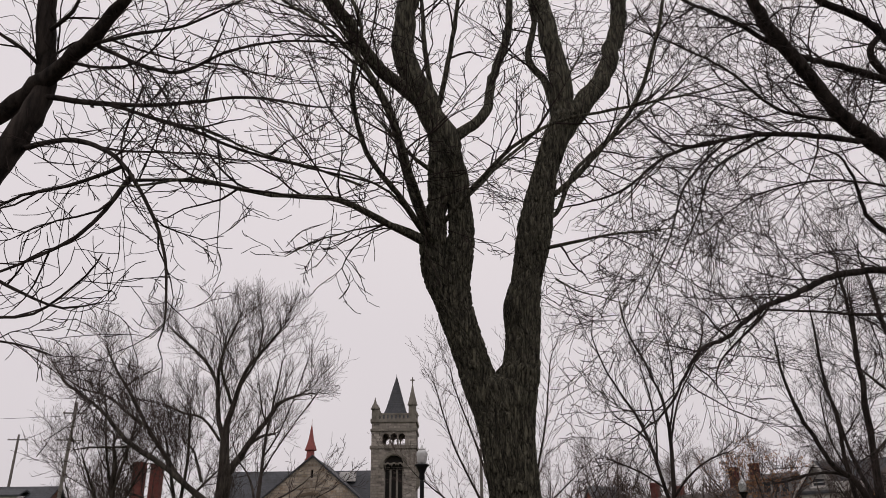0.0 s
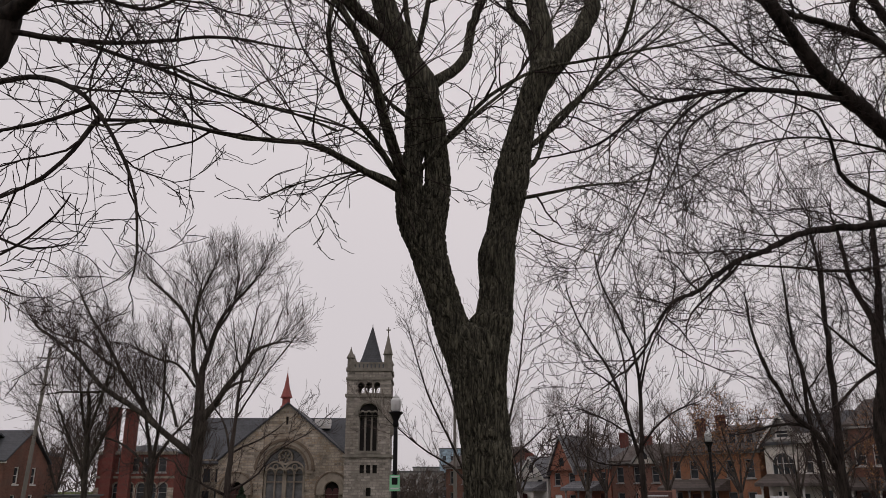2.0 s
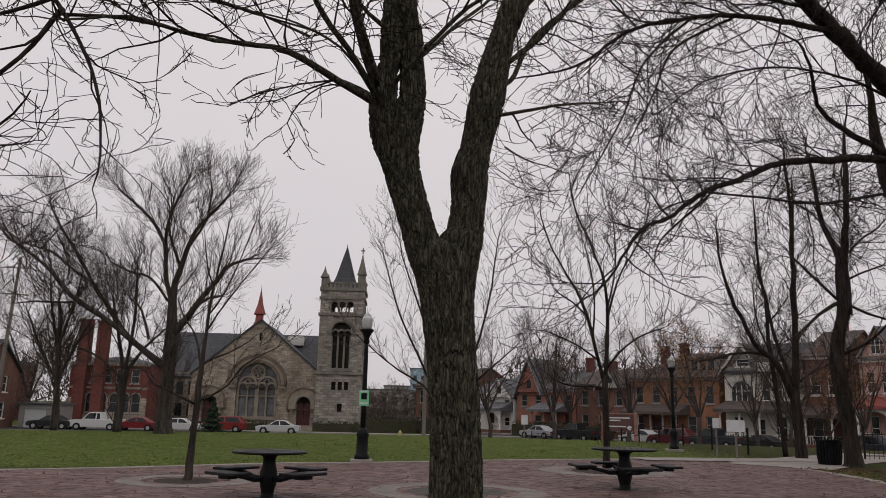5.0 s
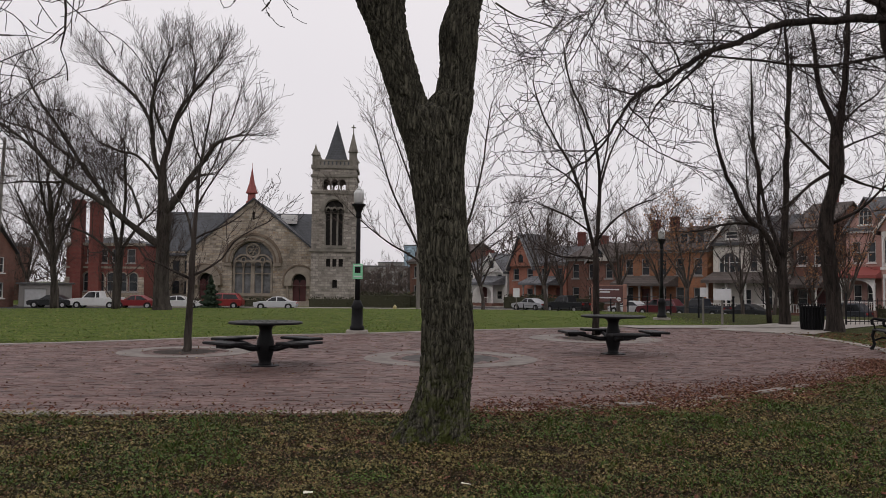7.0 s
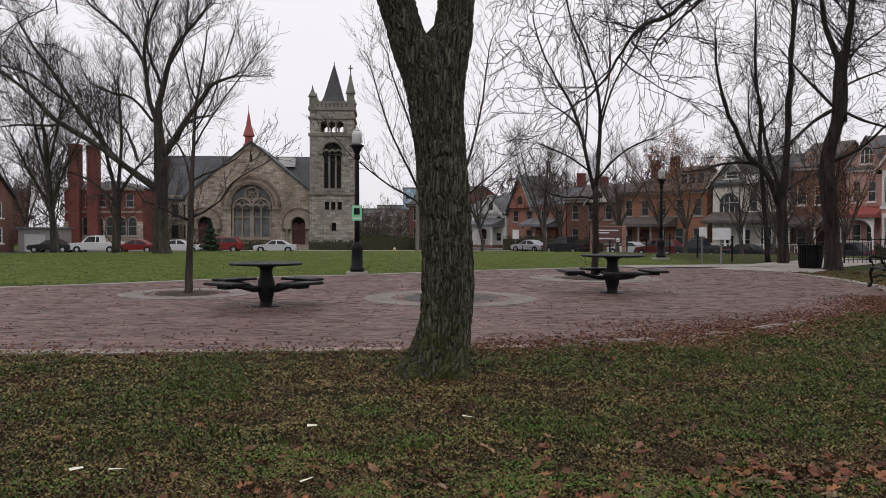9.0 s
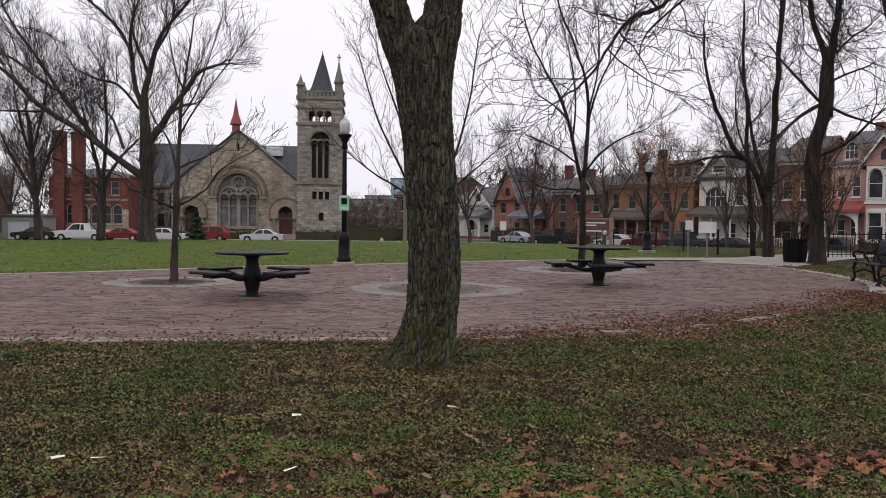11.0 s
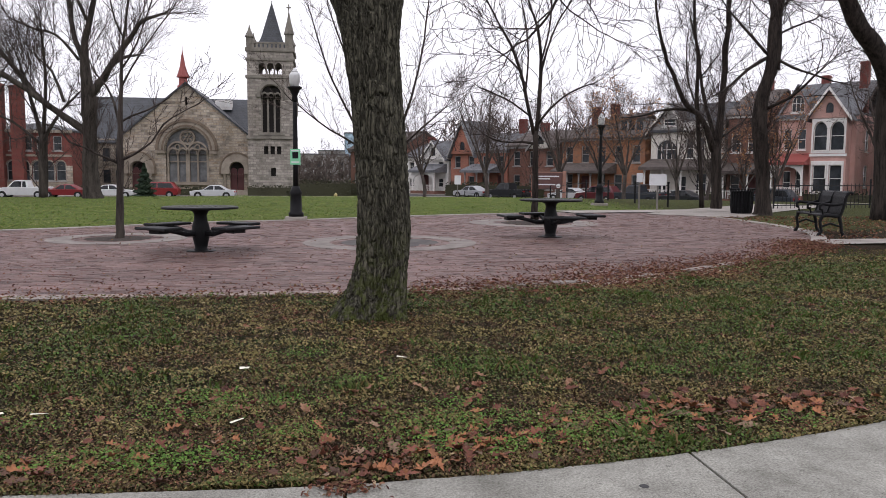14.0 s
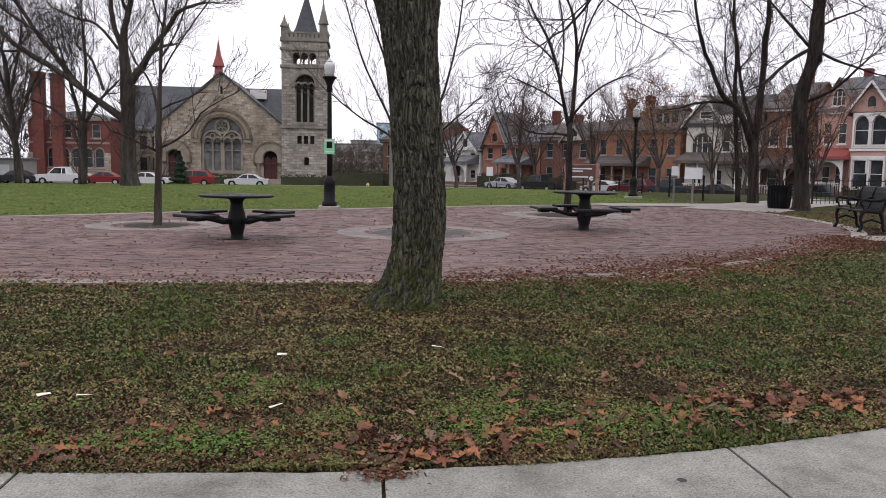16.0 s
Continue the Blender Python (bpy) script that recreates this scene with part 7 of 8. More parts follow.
# ---- vehicles ----
def car(x, y, yaw, kind, colour, label):
    """A parked car: a shaped body, glass, lamps and four wheels."""
    long = {"sedan": 4.7, "suv": 4.7, "pickup": 5.5}[kind]
    root = thing("car" if kind != "pickup" else "pickup_truck", pose(x, y, -1.49, 0, 0, yaw), label, "car" if kind != "pickup" else "pickup truck", "parked cars")
    h = {"sedan": 1.44, "suv": 1.7, "pickup": 1.85}[kind]
    L = long / 2
    belt = {"sedan": 0.93, "suv": 1.05, "pickup": 1.12}[kind]
    body = [(-L, 0.42), (-L + 0.1, 0.3), (L - 0.1, 0.3), (L, 0.42), (L, belt - 0.25), (L - 0.25, belt - 0.1)]
    if kind == "sedan":
        body += [(1.0, belt), (-1.45, belt), (-L + 0.15, belt - 0.02), (-L, belt - 0.25)]
        cabin = [(1.05, belt - 0.02), (0.35, h - 0.05), (-0.1, h), (-0.75, h - 0.03), (-1.65, belt - 0.02)]
        glass = [(0.88, belt + 0.01), (0.3, h - 0.1), (-0.1, h - 0.07), (-0.72, h - 0.1), (-1.38, belt + 0.01)]
    elif kind == "suv":
        body += [(1.2, belt), (-L + 0.05, belt), (-L, belt - 0.25)]
        cabin = [(1.25, belt - 0.02), (0.55, h - 0.04), (0.2, h), (-1.7, h), (-L + 0.1, belt - 0.02)]
        glass = [(1.05, belt + 0.02), (0.5, h - 0.12), (0.2, h - 0.1), (-1.6, h - 0.12), (-L + 0.38, belt + 0.02)]
    else:
        body += [(1.25, belt), (-0.75, belt), (-0.78, belt - 0.02), (-L + 0.02, belt - 0.02), (-L, belt - 0.25)]
        cabin = [(1.3, belt - 0.02), (0.65, h - 0.04), (0.3, h), (-0.6, h), (-0.78, belt - 0.02)]
        glass = [(1.1, belt + 0.02), (0.6, h - 0.12), (0.3, h - 0.1), (-0.5, h - 0.12), (-0.6, belt + 0.02)]
    s = Shape()
    loft(s, body, 0.88, 0.92, 0.3, belt)
    loft(s, cabin, 0.84, 0.66, belt, h)
    if kind == "pickup":
        s.box(-L + 0.06, -0.82, belt - 0.02, -0.9, -0.76, belt + 0.05).box(-L + 0.06, 0.76, belt - 0.02, -0.9, 0.82, belt + 0.05)
    key = "paint_" + label.split()[0] + str(round(colour[0] * 100))
    if key not in M:
        M[key] = paint(label.split()[0] + "_car_paint", colour, 0.28, 0.1, 0.6, 0.15)
    b = part("body", s, key, root, "", False)
    g = Shape()
    loft(g, glass, 0.862, 0.715, belt, h)
    part("window", g, "car_glass", root)
    for sd in (-1, 1):
        part("door_pillar", Shape().prism([(-0.22, belt), (-0.12, belt), (-0.14, h - 0.08), (-0.22, h - 0.08)], -0.02, 0.02, pose(0, sd * 0.8, 0) @ Matrix(((1, 0, 0, 0), (0, 1, -sd * 0.18 / (h - belt), sd * (0.07 + 0.18 * belt / (h - belt))), (0, 0, 1, 0), (0, 0, 0, 1)))), key, root)
    for q in (-L * 0.62, L * 0.64):
        for sd in (-1, 1):
            turn = pose(q, sd * 0.83, 0.33, 90, 0, 0)
            part("wheel_arch", Shape().lathe([(0.4, -0.075), (0.4, 0.075)], 18, turn), "rubber", root)
            wheel = part("wheel", Shape().lathe([(0.2, -0.11), (0.31, -0.11), (0.335, -0.06), (0.335, 0.06), (0.31, 0.11), (0.2, 0.11)], 18, turn), "rubber", root)
            part("rim", Shape().lathe([(0.2, -0.115), (0.19, -0.08), (0.05, -0.09), (0.05, 0.09), (0.19, 0.08), (0.2, 0.115)], 12, turn), "rim", wheel)
    for sd in (-0.62, 0.62):
        part("headlight", Shape().soft_box(L - 0.22, sd - 0.2, belt - 0.32, L + 0.012, sd + 0.2, belt - 0.16, 0.02), "lamp_clear", root)
        part("tail_light", Shape().soft_box(-L - 0.012, sd - 0.2, belt - 0.3, -L + 0.12, sd + 0.2, belt - 0.12, 0.02), "lamp_red", root)
    return root


def loft(s, outline, w0, w1, z0, z1):
    """A side outline given width, narrower towards its top, its flanks rounded in."""
    n = len(outline)
    cx, cz = sum(p[0] for p in outline) / n, sum(p[1] for p in outline) / n
    pts = []
    stations = ((-1.0, 0.93), (-0.97, 0.975), (-0.86, 1.0), (0.86, 1.0), (0.97, 0.975), (1.0, 0.93))
    for sg, near in stations:
        for x, z in outline:
            k = min(max((z - z0) / max(z1 - z0, 0.01), 0), 1)
            pts.append((cx + (x - cx) * (0.5 + 0.5 * near), sg * (w0 + (w1 - w0) * k), cz + (z - cz) * near))
    m = len(stations)
    s.add(pts, [tuple(range(n)), tuple(range(m * n - 1, (m - 1) * n - 1, -1))] + [(j * n + i, (j + 1) * n + i, (j + 1) * n + (i + 1) % n, j * n + (i + 1) % n) for j in range(m - 1) for i in range(n)])


for x, y, yaw, kind, colour, label in (
    (-13.0, 86, 180, "sedan", (0.55, 0.56, 0.57), "silver sedan parked at the kerb by the church"),
    (-19.4, 88.5, 180, "suv", (0.22, 0.02, 0.02), "red car parked beside the church hedge"),
    (-23.4, 86, 0, "sedan", (0.6, 0.6, 0.6), "white sedan parked behind the old tree"),
    (-28.1, 86, 180, "sedan", (0.2, 0.015, 0.02), "dark red sedan parked at the kerb"),
    (-32.3, 86, 180, "pickup", (0.65, 0.65, 0.65), "white pickup truck parked at the kerb"),
    (-37.0, 86, 180, "sedan", (0.02, 0.022, 0.025), "black sedan parked at the kerb"),
    (16.2, 90.4, 128.9, "sedan", (0.4, 0.41, 0.43), "silver sedan parked at the park kerb"),
    (19.6, 86.3, 128.9, "pickup", (0.02, 0.025, 0.03), "black pickup truck parked by the hedge"),
    (25.0, 80.0, 128.9, "sedan", (0.55, 0.56, 0.57), "white sedan parked behind the park sign"),
    (27.0, 76.6, 128.9, "suv", (0.1, 0.015, 0.02), "maroon car parked at the kerb"),
    (29.8, 73.2, 128.9, "pickup", (0.025, 0.03, 0.04), "dark pickup truck parked by the lamp"),
    (32.6, 69.6, 128.9, "sedan", (0.02, 0.022, 0.028), "black sedan parked near the signs"),
    (38.0, 63.4, 128.9, "suv", (0.03, 0.035, 0.045), "dark blue car parked before the pink house"),
):
    car(x, y, yaw, kind, colour, label)


# ---- park furniture ----
def picnic_table(m):
    root = thing("picnic_table", m, "black metal pedestal table with four attached seats on the pavers", "picnic table", "pedestal tables on the plaza")
    ped = [(0.2, 0.0), (0.2, 0.015), (0.12, 0.02), (0.1, 0.06), (0.105, 0.1), (0.13, 0.2), (0.15, 0.3), (0.14, 0.42), (0.11, 0.52), (0.1, 0.6), (0.12, 0.66), (0.2, 0.7), (0.2, 0.715)]
    part("pedestal", Shape().lathe(ped, 24), "iron", root, "", True)
    part("foot_flange", Shape().lathe([(0.24, 0.0), (0.24, 0.012), (0.2, 0.02)], 24), "iron", root)
    top = Shape()
    n = 48
    out = [(0.6 * math.cos(math.tau * k / n), 0.6 * math.sin(math.tau * k / n)) for k in range(n)]
    slots = []
    for i in range(-4, 5):
        for j in range(-1, 2):
            if math.hypot(abs(i) * 0.12 + 0.02, abs(j) * 0.32 + 0.13) < 0.56:
                slots.append(rect(i * 0.12 - 0.015, i * 0.12 + 0.015, j * 0.32 - 0.13, j * 0.32 + 0.13))
    top.plate(out, slots, -0.015, 0.015, Matrix(((1, 0, 0, 0), (0, 0, 1, 0), (0, -1, 0, 0.735), (0, 0, 0, 1))))
    rim = [Vector((x, y, 0.73)) for x, y in out]
    top.tube(rim + [rim[0], rim[1]], [0.02] * (len(rim) + 2), 8)
    part("tabletop", top, "iron", root, "slotted round tabletop with a rolled rim")
    for k in range(4):
        a = math.tau * k / 4
        turn = pose(0, 0, 0, 0, 0, math.degrees(a))
        arm = Shape().tube([Vector(p) for p in ((0.1, 0, 0.3), (0.3, 0, 0.3), (0.5, 0, 0.35), (0.68, 0, 0.385), (0.9, 0, 0.39))], [0.045, 0.04, 0.035, 0.03, 0.028], 8, turn)
        ao = part("arm", arm, "iron", root, "", True)
        seat = Shape().soft_box(0.66, -0.36, 0.405, 1.0, 0.36, 0.445, 0.015, turn)
        seat.tube([Vector((0.67, -0.35, 0.425)), Vector((0.99, -0.35, 0.425)), Vector((0.99, 0.35, 0.425)), Vector((0.67, 0.35, 0.425)), Vector((0.67, -0.35, 0.425))], [0.024] * 5, 6, turn)
        seat.box(0.74, -0.12, 0.345, 0.92, 0.12, 0.405, turn)
        part("seat", seat, "iron", root)
    return root


def street_lamp(x, y, h, label, poster=False):
    root = thing("street_lamp", pose(x, y, 0), label, "lamp post", "park lamps")
    part("footing", Shape().soft_box(-0.3, -0.3, -0.02, 0.3, 0.3, 0.1, 0.02), "band", root, "square concrete footing")
    part("base", Shape().lathe([(0.21, 0.1), (0.21, 0.2), (0.165, 0.24), (0.155, 0.7), (0.18, 0.76), (0.13, 0.86), (0.095, 0.95)], 16), "iron", root, "", True)
    part("pole", Shape().lathe([(0.075, 0.9), (0.07, 1.6), (0.058, h - 1.0), (0.055, h - 0.85)], 14), "iron", root, "", True)
    part("collar", Shape().lathe([(0.06, h - 0.88), (0.09, h - 0.83), (0.07, h - 0.72), (0.14, h - 0.56), (0.2, h - 0.5), (0.2, h - 0.47)], 16), "iron", root, "", True)
    g = part("globe", Shape().lathe([(0.1, h - 0.47), (0.13, h - 0.4), (0.145, h - 0.26), (0.155, h - 0.18), (0.145, h - 0.14), (0.1, h - 0.075)], 18), "globe", root, "frosted acorn globe", True)
    part("cap", Shape().lathe([(0.1, h - 0.075), (0.09, h - 0.04), (0.04, h - 0.01), (0.02, h + 0.05)], 14), "globe", g, "", True)
    if poster:
        p = part("poster", Shape().box(-0.14, -0.092, 1.55, 0.14, -0.08, 1.98), "green_sheet", root, "green sheet taped to the pole")
        part("picture", Shape().box(-0.08, -0.096, 1.72, 0.08, -0.0925, 1.9), "iron", p, "dark printed block")
        part("band", Shape().box(-0.11, -0.096, 1.92, 0.11, -0.0925, 1.95), "sign_white", p)
        part("band", Shape().box(-0.11, -0.096, 1.6, 0.11, -0.0925, 1.64), "sign_white", p)


def bench(m):
    root = thing("bench", m, "black metal park bench with scrolled arms and curved back", "bench")
    prof = [(0.06, 0.43), (0.2, 0.45), (0.4, 0.43), (0.48, 0.45), (0.53, 0.6), (0.57, 0.8), (0.61, 0.89), (0.68, 0.91), (0.71, 0.87)]
    for name, lo, hi in (("seat", 0, 3), ("backrest", 3, len(prof) - 1)):
        s = Shape()
        seg = prof[lo : hi + 1]
        for k in range(46):
            x = -0.9 + k * 0.04
            for i in range(len(seg) - 1):
                (a, b), (c, d) = seg[i], seg[i + 1]
                s.add([(x, a, b), (x + 0.037, a, b), (x + 0.037, c, d), (x, c, d), (x, a, b - 0.012), (x + 0.037, a, b - 0.012), (x + 0.037, c, d - 0.012), (x, c, d - 0.012)], [(0, 1, 2, 3), (7, 6, 5, 4), (0, 4, 5, 1), (1, 5, 6, 2), (2, 6, 7, 3), (3, 7, 4, 0)])
        s.tube([Vector((-0.92, seg[0][0], seg[0][1])), Vector((0.93, seg[0][0], seg[0][1]))], [0.018] * 2, 8)
        s.tube([Vector((-0.92, seg[-1][0], seg[-1][1])), Vector((0.93, seg[-1][0], seg[-1][1]))], [0.018] * 2, 8)
        part(name, s, "iron", root, "strap-metal slats")
    for x in (-0.93, 0.0, 0.93):
        s = Shape().tube([Vector((x, a, b - 0.02)) for a, b in prof], [0.034] * len(prof), 8)
        part("rib", s, "iron", root)
        if x:
            for pts in (((0.1, 0.42), (0.06, 0.3), (0.1, 0.12), (0.03, 0.0)), ((0.45, 0.42), (0.5, 0.25), (0.52, 0.1), (0.58, 0.0))):
                part("leg", Shape().tube([Vector((x, a, b)) for a, b in pts], [0.045, 0.036, 0.034, 0.045], 8), "iron", root)
            part("stretcher", Shape().tube([Vector((x, 0.09, 0.2)), Vector((x, 0.28, 0.27)), Vector((x, 0.5, 0.2))], [0.022] * 3, 6), "iron", root)
        arm = [(0.55, 0.68), (0.4, 0.64), (0.22, 0.64), (0.1, 0.66), (0.04, 0.62), (0.05, 0.55), (0.1, 0.54)]
        part("armrest", Shape().tube([Vector((x, a, b)) for a, b in arm], [0.03] * len(arm), 8), "iron", root, "scrolled armrest", True)
        part("arm_support", Shape().tube([Vector((x, 0.12, 0.43)), Vector((x, 0.09, 0.55))], [0.018] * 2, 6), "iron", root)


def litter_bin(x, y):
    root = thing("litter_bin", pose(x, y, 0) @ Matrix.Diagonal((1.2, 1.2, 1.0, 1.0)), "black slatted metal litter bin beside a tree", "trash can")
    for k in range(24):
        a = 360 * k / 24
        part("slat", Shape().tube([Vector(p) for p in ((0.27, 0, 0.03), (0.3, 0, 0.3), (0.3, 0, 0.75), (0.33, 0, 0.86), (0.36, 0, 0.9))], [0.022] * 5, 5, pose(0, 0, 0, 0, 0, a)), "iron", root)
    part("liner", Shape().lathe([(0.25, 0.03), (0.27, 0.1), (0.27, 0.8), (0.25, 0.8), (0.24, 0.1)], 20), "iron", root)
    part("rim", Shape().lathe([(0.31, 0.78), (0.34, 0.79), (0.34, 0.82), (0.31, 0.83)], 24), "iron", root)


def sign_post(x, y, yaw, w, h, z, label, panel="sign_white", posts=1, mat="pole"):
    root = thing("sign", pose(x, y, level(x, y), 0, 0, yaw), label, "sign")
    for k in range(posts):
        q = 0 if posts == 1 else (-w / 2 - 0.06 + k * (w + 0.12))
        part("post", Shape().soft_box(q - 0.035, -0.03, -0.1, q + 0.035, 0.03, z + h if posts == 1 else z + h + 0.15, 0.006), mat, root)
    p = part("panel", Shape().soft_box(-w / 2, -0.06, z, w / 2, -0.033, z + h, 0.008), panel, root)
    return root, p


def park_sign():
    x, y = 15.7, 55.5
    root = thing("park_sign", pose(x, y, level(x, y), 0, 0, -16), "maroon park sign board between two painted posts", "sign")
    for q in (-1.15, 1.15):
        part("post", Shape().soft_box(q - 0.13, -0.13, -0.1, q + 0.13, 0.13, 2.45, 0.03), "wood_post", root)
    board = part("board", Shape().soft_box(-1.01, -0.06, 1.1, 1.01, 0.06, 2.3, 0.03), "sign_maroon", root)
    part("rail", Shape().soft_box(-1.01, -0.08, 2.3, 1.01, 0.08, 2.38, 0.02), "wood_post", root)
    part("emblem", Shape().lathe([(0.16, -0.005), (0.16, 0.003)], 16, pose(0.72, -0.064, 1.35, 90, 0, 0)), "sign_white", board, "pale round emblem")
    for z, a, b in ((2.0, -0.8, 0.75), (1.82, -0.8, 0.1), (1.4, -0.8, 0.5)):
        part("lettering_bar", Shape().box(a, -0.068, z, b, -0.062, z + 0.09), "sign_white", board)


def fence():
    """Low black posts with a rail along the lawn's edge."""
    root = thing("fence", Matrix(), "low black metal post-and-rail fence along the lawn", "fence")
    pts = [(14.0 + 0.6 * math.sin(k * 0.25) - max(0, k - 10) * 0.35, 31 + k * 4.0) for k in range(13)]
    for x, y in pts:
        z = level(x, y)
        part("fence_post", Shape().lathe([(0.045, z - 0.1), (0.045, z + 0.98), (0.06, z + 1.0), (0.05, z + 1.06)], 8, pose(x, y, 0)), "iron", root)
    for a, b in zip(pts, pts[1:]):
        for h in (0.9, 0.45):
            part("fence_rail", Shape().tube([Vector((*a, level(*a) + h)), Vector((*b, level(*b) + h))], [0.018] * 2, 5), "iron", root)


def yard_fence():
    """Iron picket fence before the pink house."""
    root = thing("picket_fence", Matrix(), "black iron picket fence before the houses", "fence")
    a, b = Vector((17.6, 29.0, 0)), Vector((33.0, 33.0, 0))
    n = 70
    for k in range(n + 1):
        p = a.lerp(b, k / n)
        z = level(p.x, p.y)
        tall = k % 12 == 0
        r = 0.035 if tall else 0.012
        part("fence_post" if tall else "picket", Shape().tube([Vector((p.x, p.y, z - 0.05)), Vector((p.x, p.y, z + (1.25 if tall else 1.05)))], [r, r], 4), "iron", root)
    for h in (0.15, 0.95):
        part("fence_rail", Shape().tube([a + Vector((0, 0, h)), b + Vector((0, 0, h))], [0.02] * 2, 5), "iron", root)


def hedge(x0, y0, x1, y1, w, h, label, seed):
    """A clipped hedge of many leaves over a twiggy core."""
    root = thing("hedge", Matrix(), label, "hedge")
    rng = random.Random(seed)
    a, b = Vector((x0, y0, 0)), Vector((x1, y1, 0))
    d = (b - a).normalized()
    nrm = Vector((-d.y, d.x, 0))
    s, core = Shape(), Shape()
    L = (b - a).length
    for k in range(int(L * h * 55)):
        t, q, z = rng.random(), rng.uniform(-1, 1), rng.random() ** 0.7
        bulge = 1 + 0.2 * noise.noise(Vector((t * L * 0.7, seed, z * 2)))
        p = a.lerp(b, t) + nrm * q * w / 2 * bulge
        p.z = level(p.x, p.y) + z * h * bulge
        flake(s, p, rng, 0.2)
    p0, p1 = a - nrm * w * 0.35, b + nrm * w * 0.35
    zz = level(*(a.lerp(b, 0.5)).to_2d())
    core.add([tuple(q + Vector((0, 0, z))) for z in (zz - 0.2, zz + h * 0.8) for q in (a - nrm * w * 0.35, b - nrm * w * 0.35, b + nrm * w * 0.35, a + nrm * w * 0.35)], [(3, 2, 1, 0), (4, 5, 6, 7), (0, 1, 5, 4), (1, 2, 6, 5), (2, 3, 7, 6), (3, 0, 4, 7)])
    part("core", core, "hedge", root)
    tagged(part("foliage", s, "hedge", root), "", "", "", "stuff")


def conifer(x, y, h):
    root = thing("conifer", pose(x, y, level(x, y)), "small dark evergreen before the church", "evergreen tree")
    rng = random.Random(9)
    part("trunk", Shape().lathe([(0.12, -0.1), (0.09, h * 0.4), (0.02, h)], 8), "bark_far", root)
    s = Shape()
    for k in range(2600):
        z = rng.random() ** 1.4
        r = (1 - z) * h * 0.36 * rng.random() ** 0.4 * (0.8 + 0.25 * math.sin(z * 40))
        a = rng.uniform(0, math.tau)
        flake(s, Vector((r * math.cos(a), r * math.sin(a), 0.25 + z * (h - 0.3))), rng, 0.2)
    tagged(part("crown", s, "needle", root), "", "", "", "stuff")


def utility_pole(x, y, h, lean, arms, label):
    root = thing("utility_pole", pose(x, y, level(x, y), 0, lean, 0), label, "utility pole")
    part("shaft", Shape().lathe([(0.19, -0.2), (0.17, h * 0.4), (0.12, h)], 10), "pole", root)
    for z, w in arms:
        part("crossarm", Shape().box(-w / 2, -0.06, z - 0.06, w / 2, 0.06, z + 0.06), "pole", root)
        for q in (-0.45, -0.2, 0.2, 0.45):
            part("insulator", Shape().lathe([(0.04, z + 0.06), (0.06, z + 0.12), (0.03, z + 0.2)], 8, pose(q * w, 0, 0)), "globe", root)


def far_woods(az0, az1, dist, h, seed, n):
    """A haze of bare twigs beyond the streets."""
    rng = random.Random(seed)
    s = Shape()
    for _ in range(n):
        a, q = radians(rng.uniform(az0, az1)), dist * rng.uniform(0.92, 1.08)
        x, y = q * math.sin(a), q * math.cos(a)
        top = h * (0.7 + 0.5 * noise.noise(Vector((a * 14, seed, 0))))
        z = -1.5 + max(top, 1) * rng.random() ** 1.3
        d = Vector((rng.gauss(0, 0.7), rng.gauss(0, 0.7), rng.uniform(0.3, 1))).normalized() * rng.uniform(1.2, 2.6)
        p = Vector((x, y, z))
        r = 0.05 if rng.random() > 0.1 else 0.16
        s.tube([p, p + d * 0.5 + Vector((rng.gauss(0, 0.15), 0, 0)), p + d], [r, r * 0.7, r * 0.35], 3, None, False)
    tagged(part("distant_trees", s, "twig_far", None), "hazy line of distant bare trees", "trees", "", "stuff")


far_woods(-6, 12, 150, 9, 61, 5200)
far_woods(8, 40, 125, 15, 62, 7000)
far_woods(-48, -16, 135, 13, 63, 6000)
tab = picnic_table(pose(-2.16, 13.32, 0.006, 0, 0, 50))
copy_thing(tab, pose(4.58, 15.87, 0.006, 0, 0, 3) @ Matrix.Scale(1.07, 4))
street_lamp(-1.03, 22.05, 4.16, "black cast lamp post with an acorn globe and green poster", True)
street_lamp(11.55, 32.6, 3.95, "black cast lamp post with an acorn globe by the street")
bench(pose(10.85, 16.55, 0, 0, 0, -106) @ Matrix.Diagonal((0.88, 1, 1.1, 1)))
litter_bin(14.15, 25.3)
sign_post(12.0, 27.5, -20, 0.62, 0.42, 0.95, "blank grey-white sign panel on a post")
sign_post(11.9, 29.0, -20, 0.24, 0.36, 1.05, "small white sign on a thin post")
sign_post(9.6, 60, -6, 0.5, 0.7, 1.6, "white street sign on a thin post")
r_, p_ = sign_post(5.2, 82, 0, 2.0, 1.1, 0.7, "white notice board on two legs by the kerb", posts=2)
part("lettering_bar", Shape().box(-0.7, -0.07, 1.4, 0.7, -0.062, 1.55), "grey_paint", p_)
part("lettering_bar", Shape().box(-0.7, -0.07, 1.05, 0.4, -0.062, 1.2), "grey_paint", p_)
park_sign()
fence()
yard_fence()
hyd = thing("fire_hydrant", pose(0.1, 79.5, -1.5), "pale yellow fire hydrant at the kerb", "fire hydrant")
M["hydrant"] = paint("hydrant_yellow", (0.5, 0.42, 0.2), 0.6)
part("barrel", Shape().lathe([(0.2, 0), (0.2, 0.06), (0.14, 0.08), (0.14, 0.55), (0.18, 0.57), (0.17, 0.66), (0.08, 0.76), (0.04, 0.82)], 12), "hydrant", hyd)
part("outlet", Shape().lathe([(0.07, -0.24), (0.07, 0.24)], 10, pose(0, 0, 0.45, 0, 90, 0)), "hydrant", hyd)
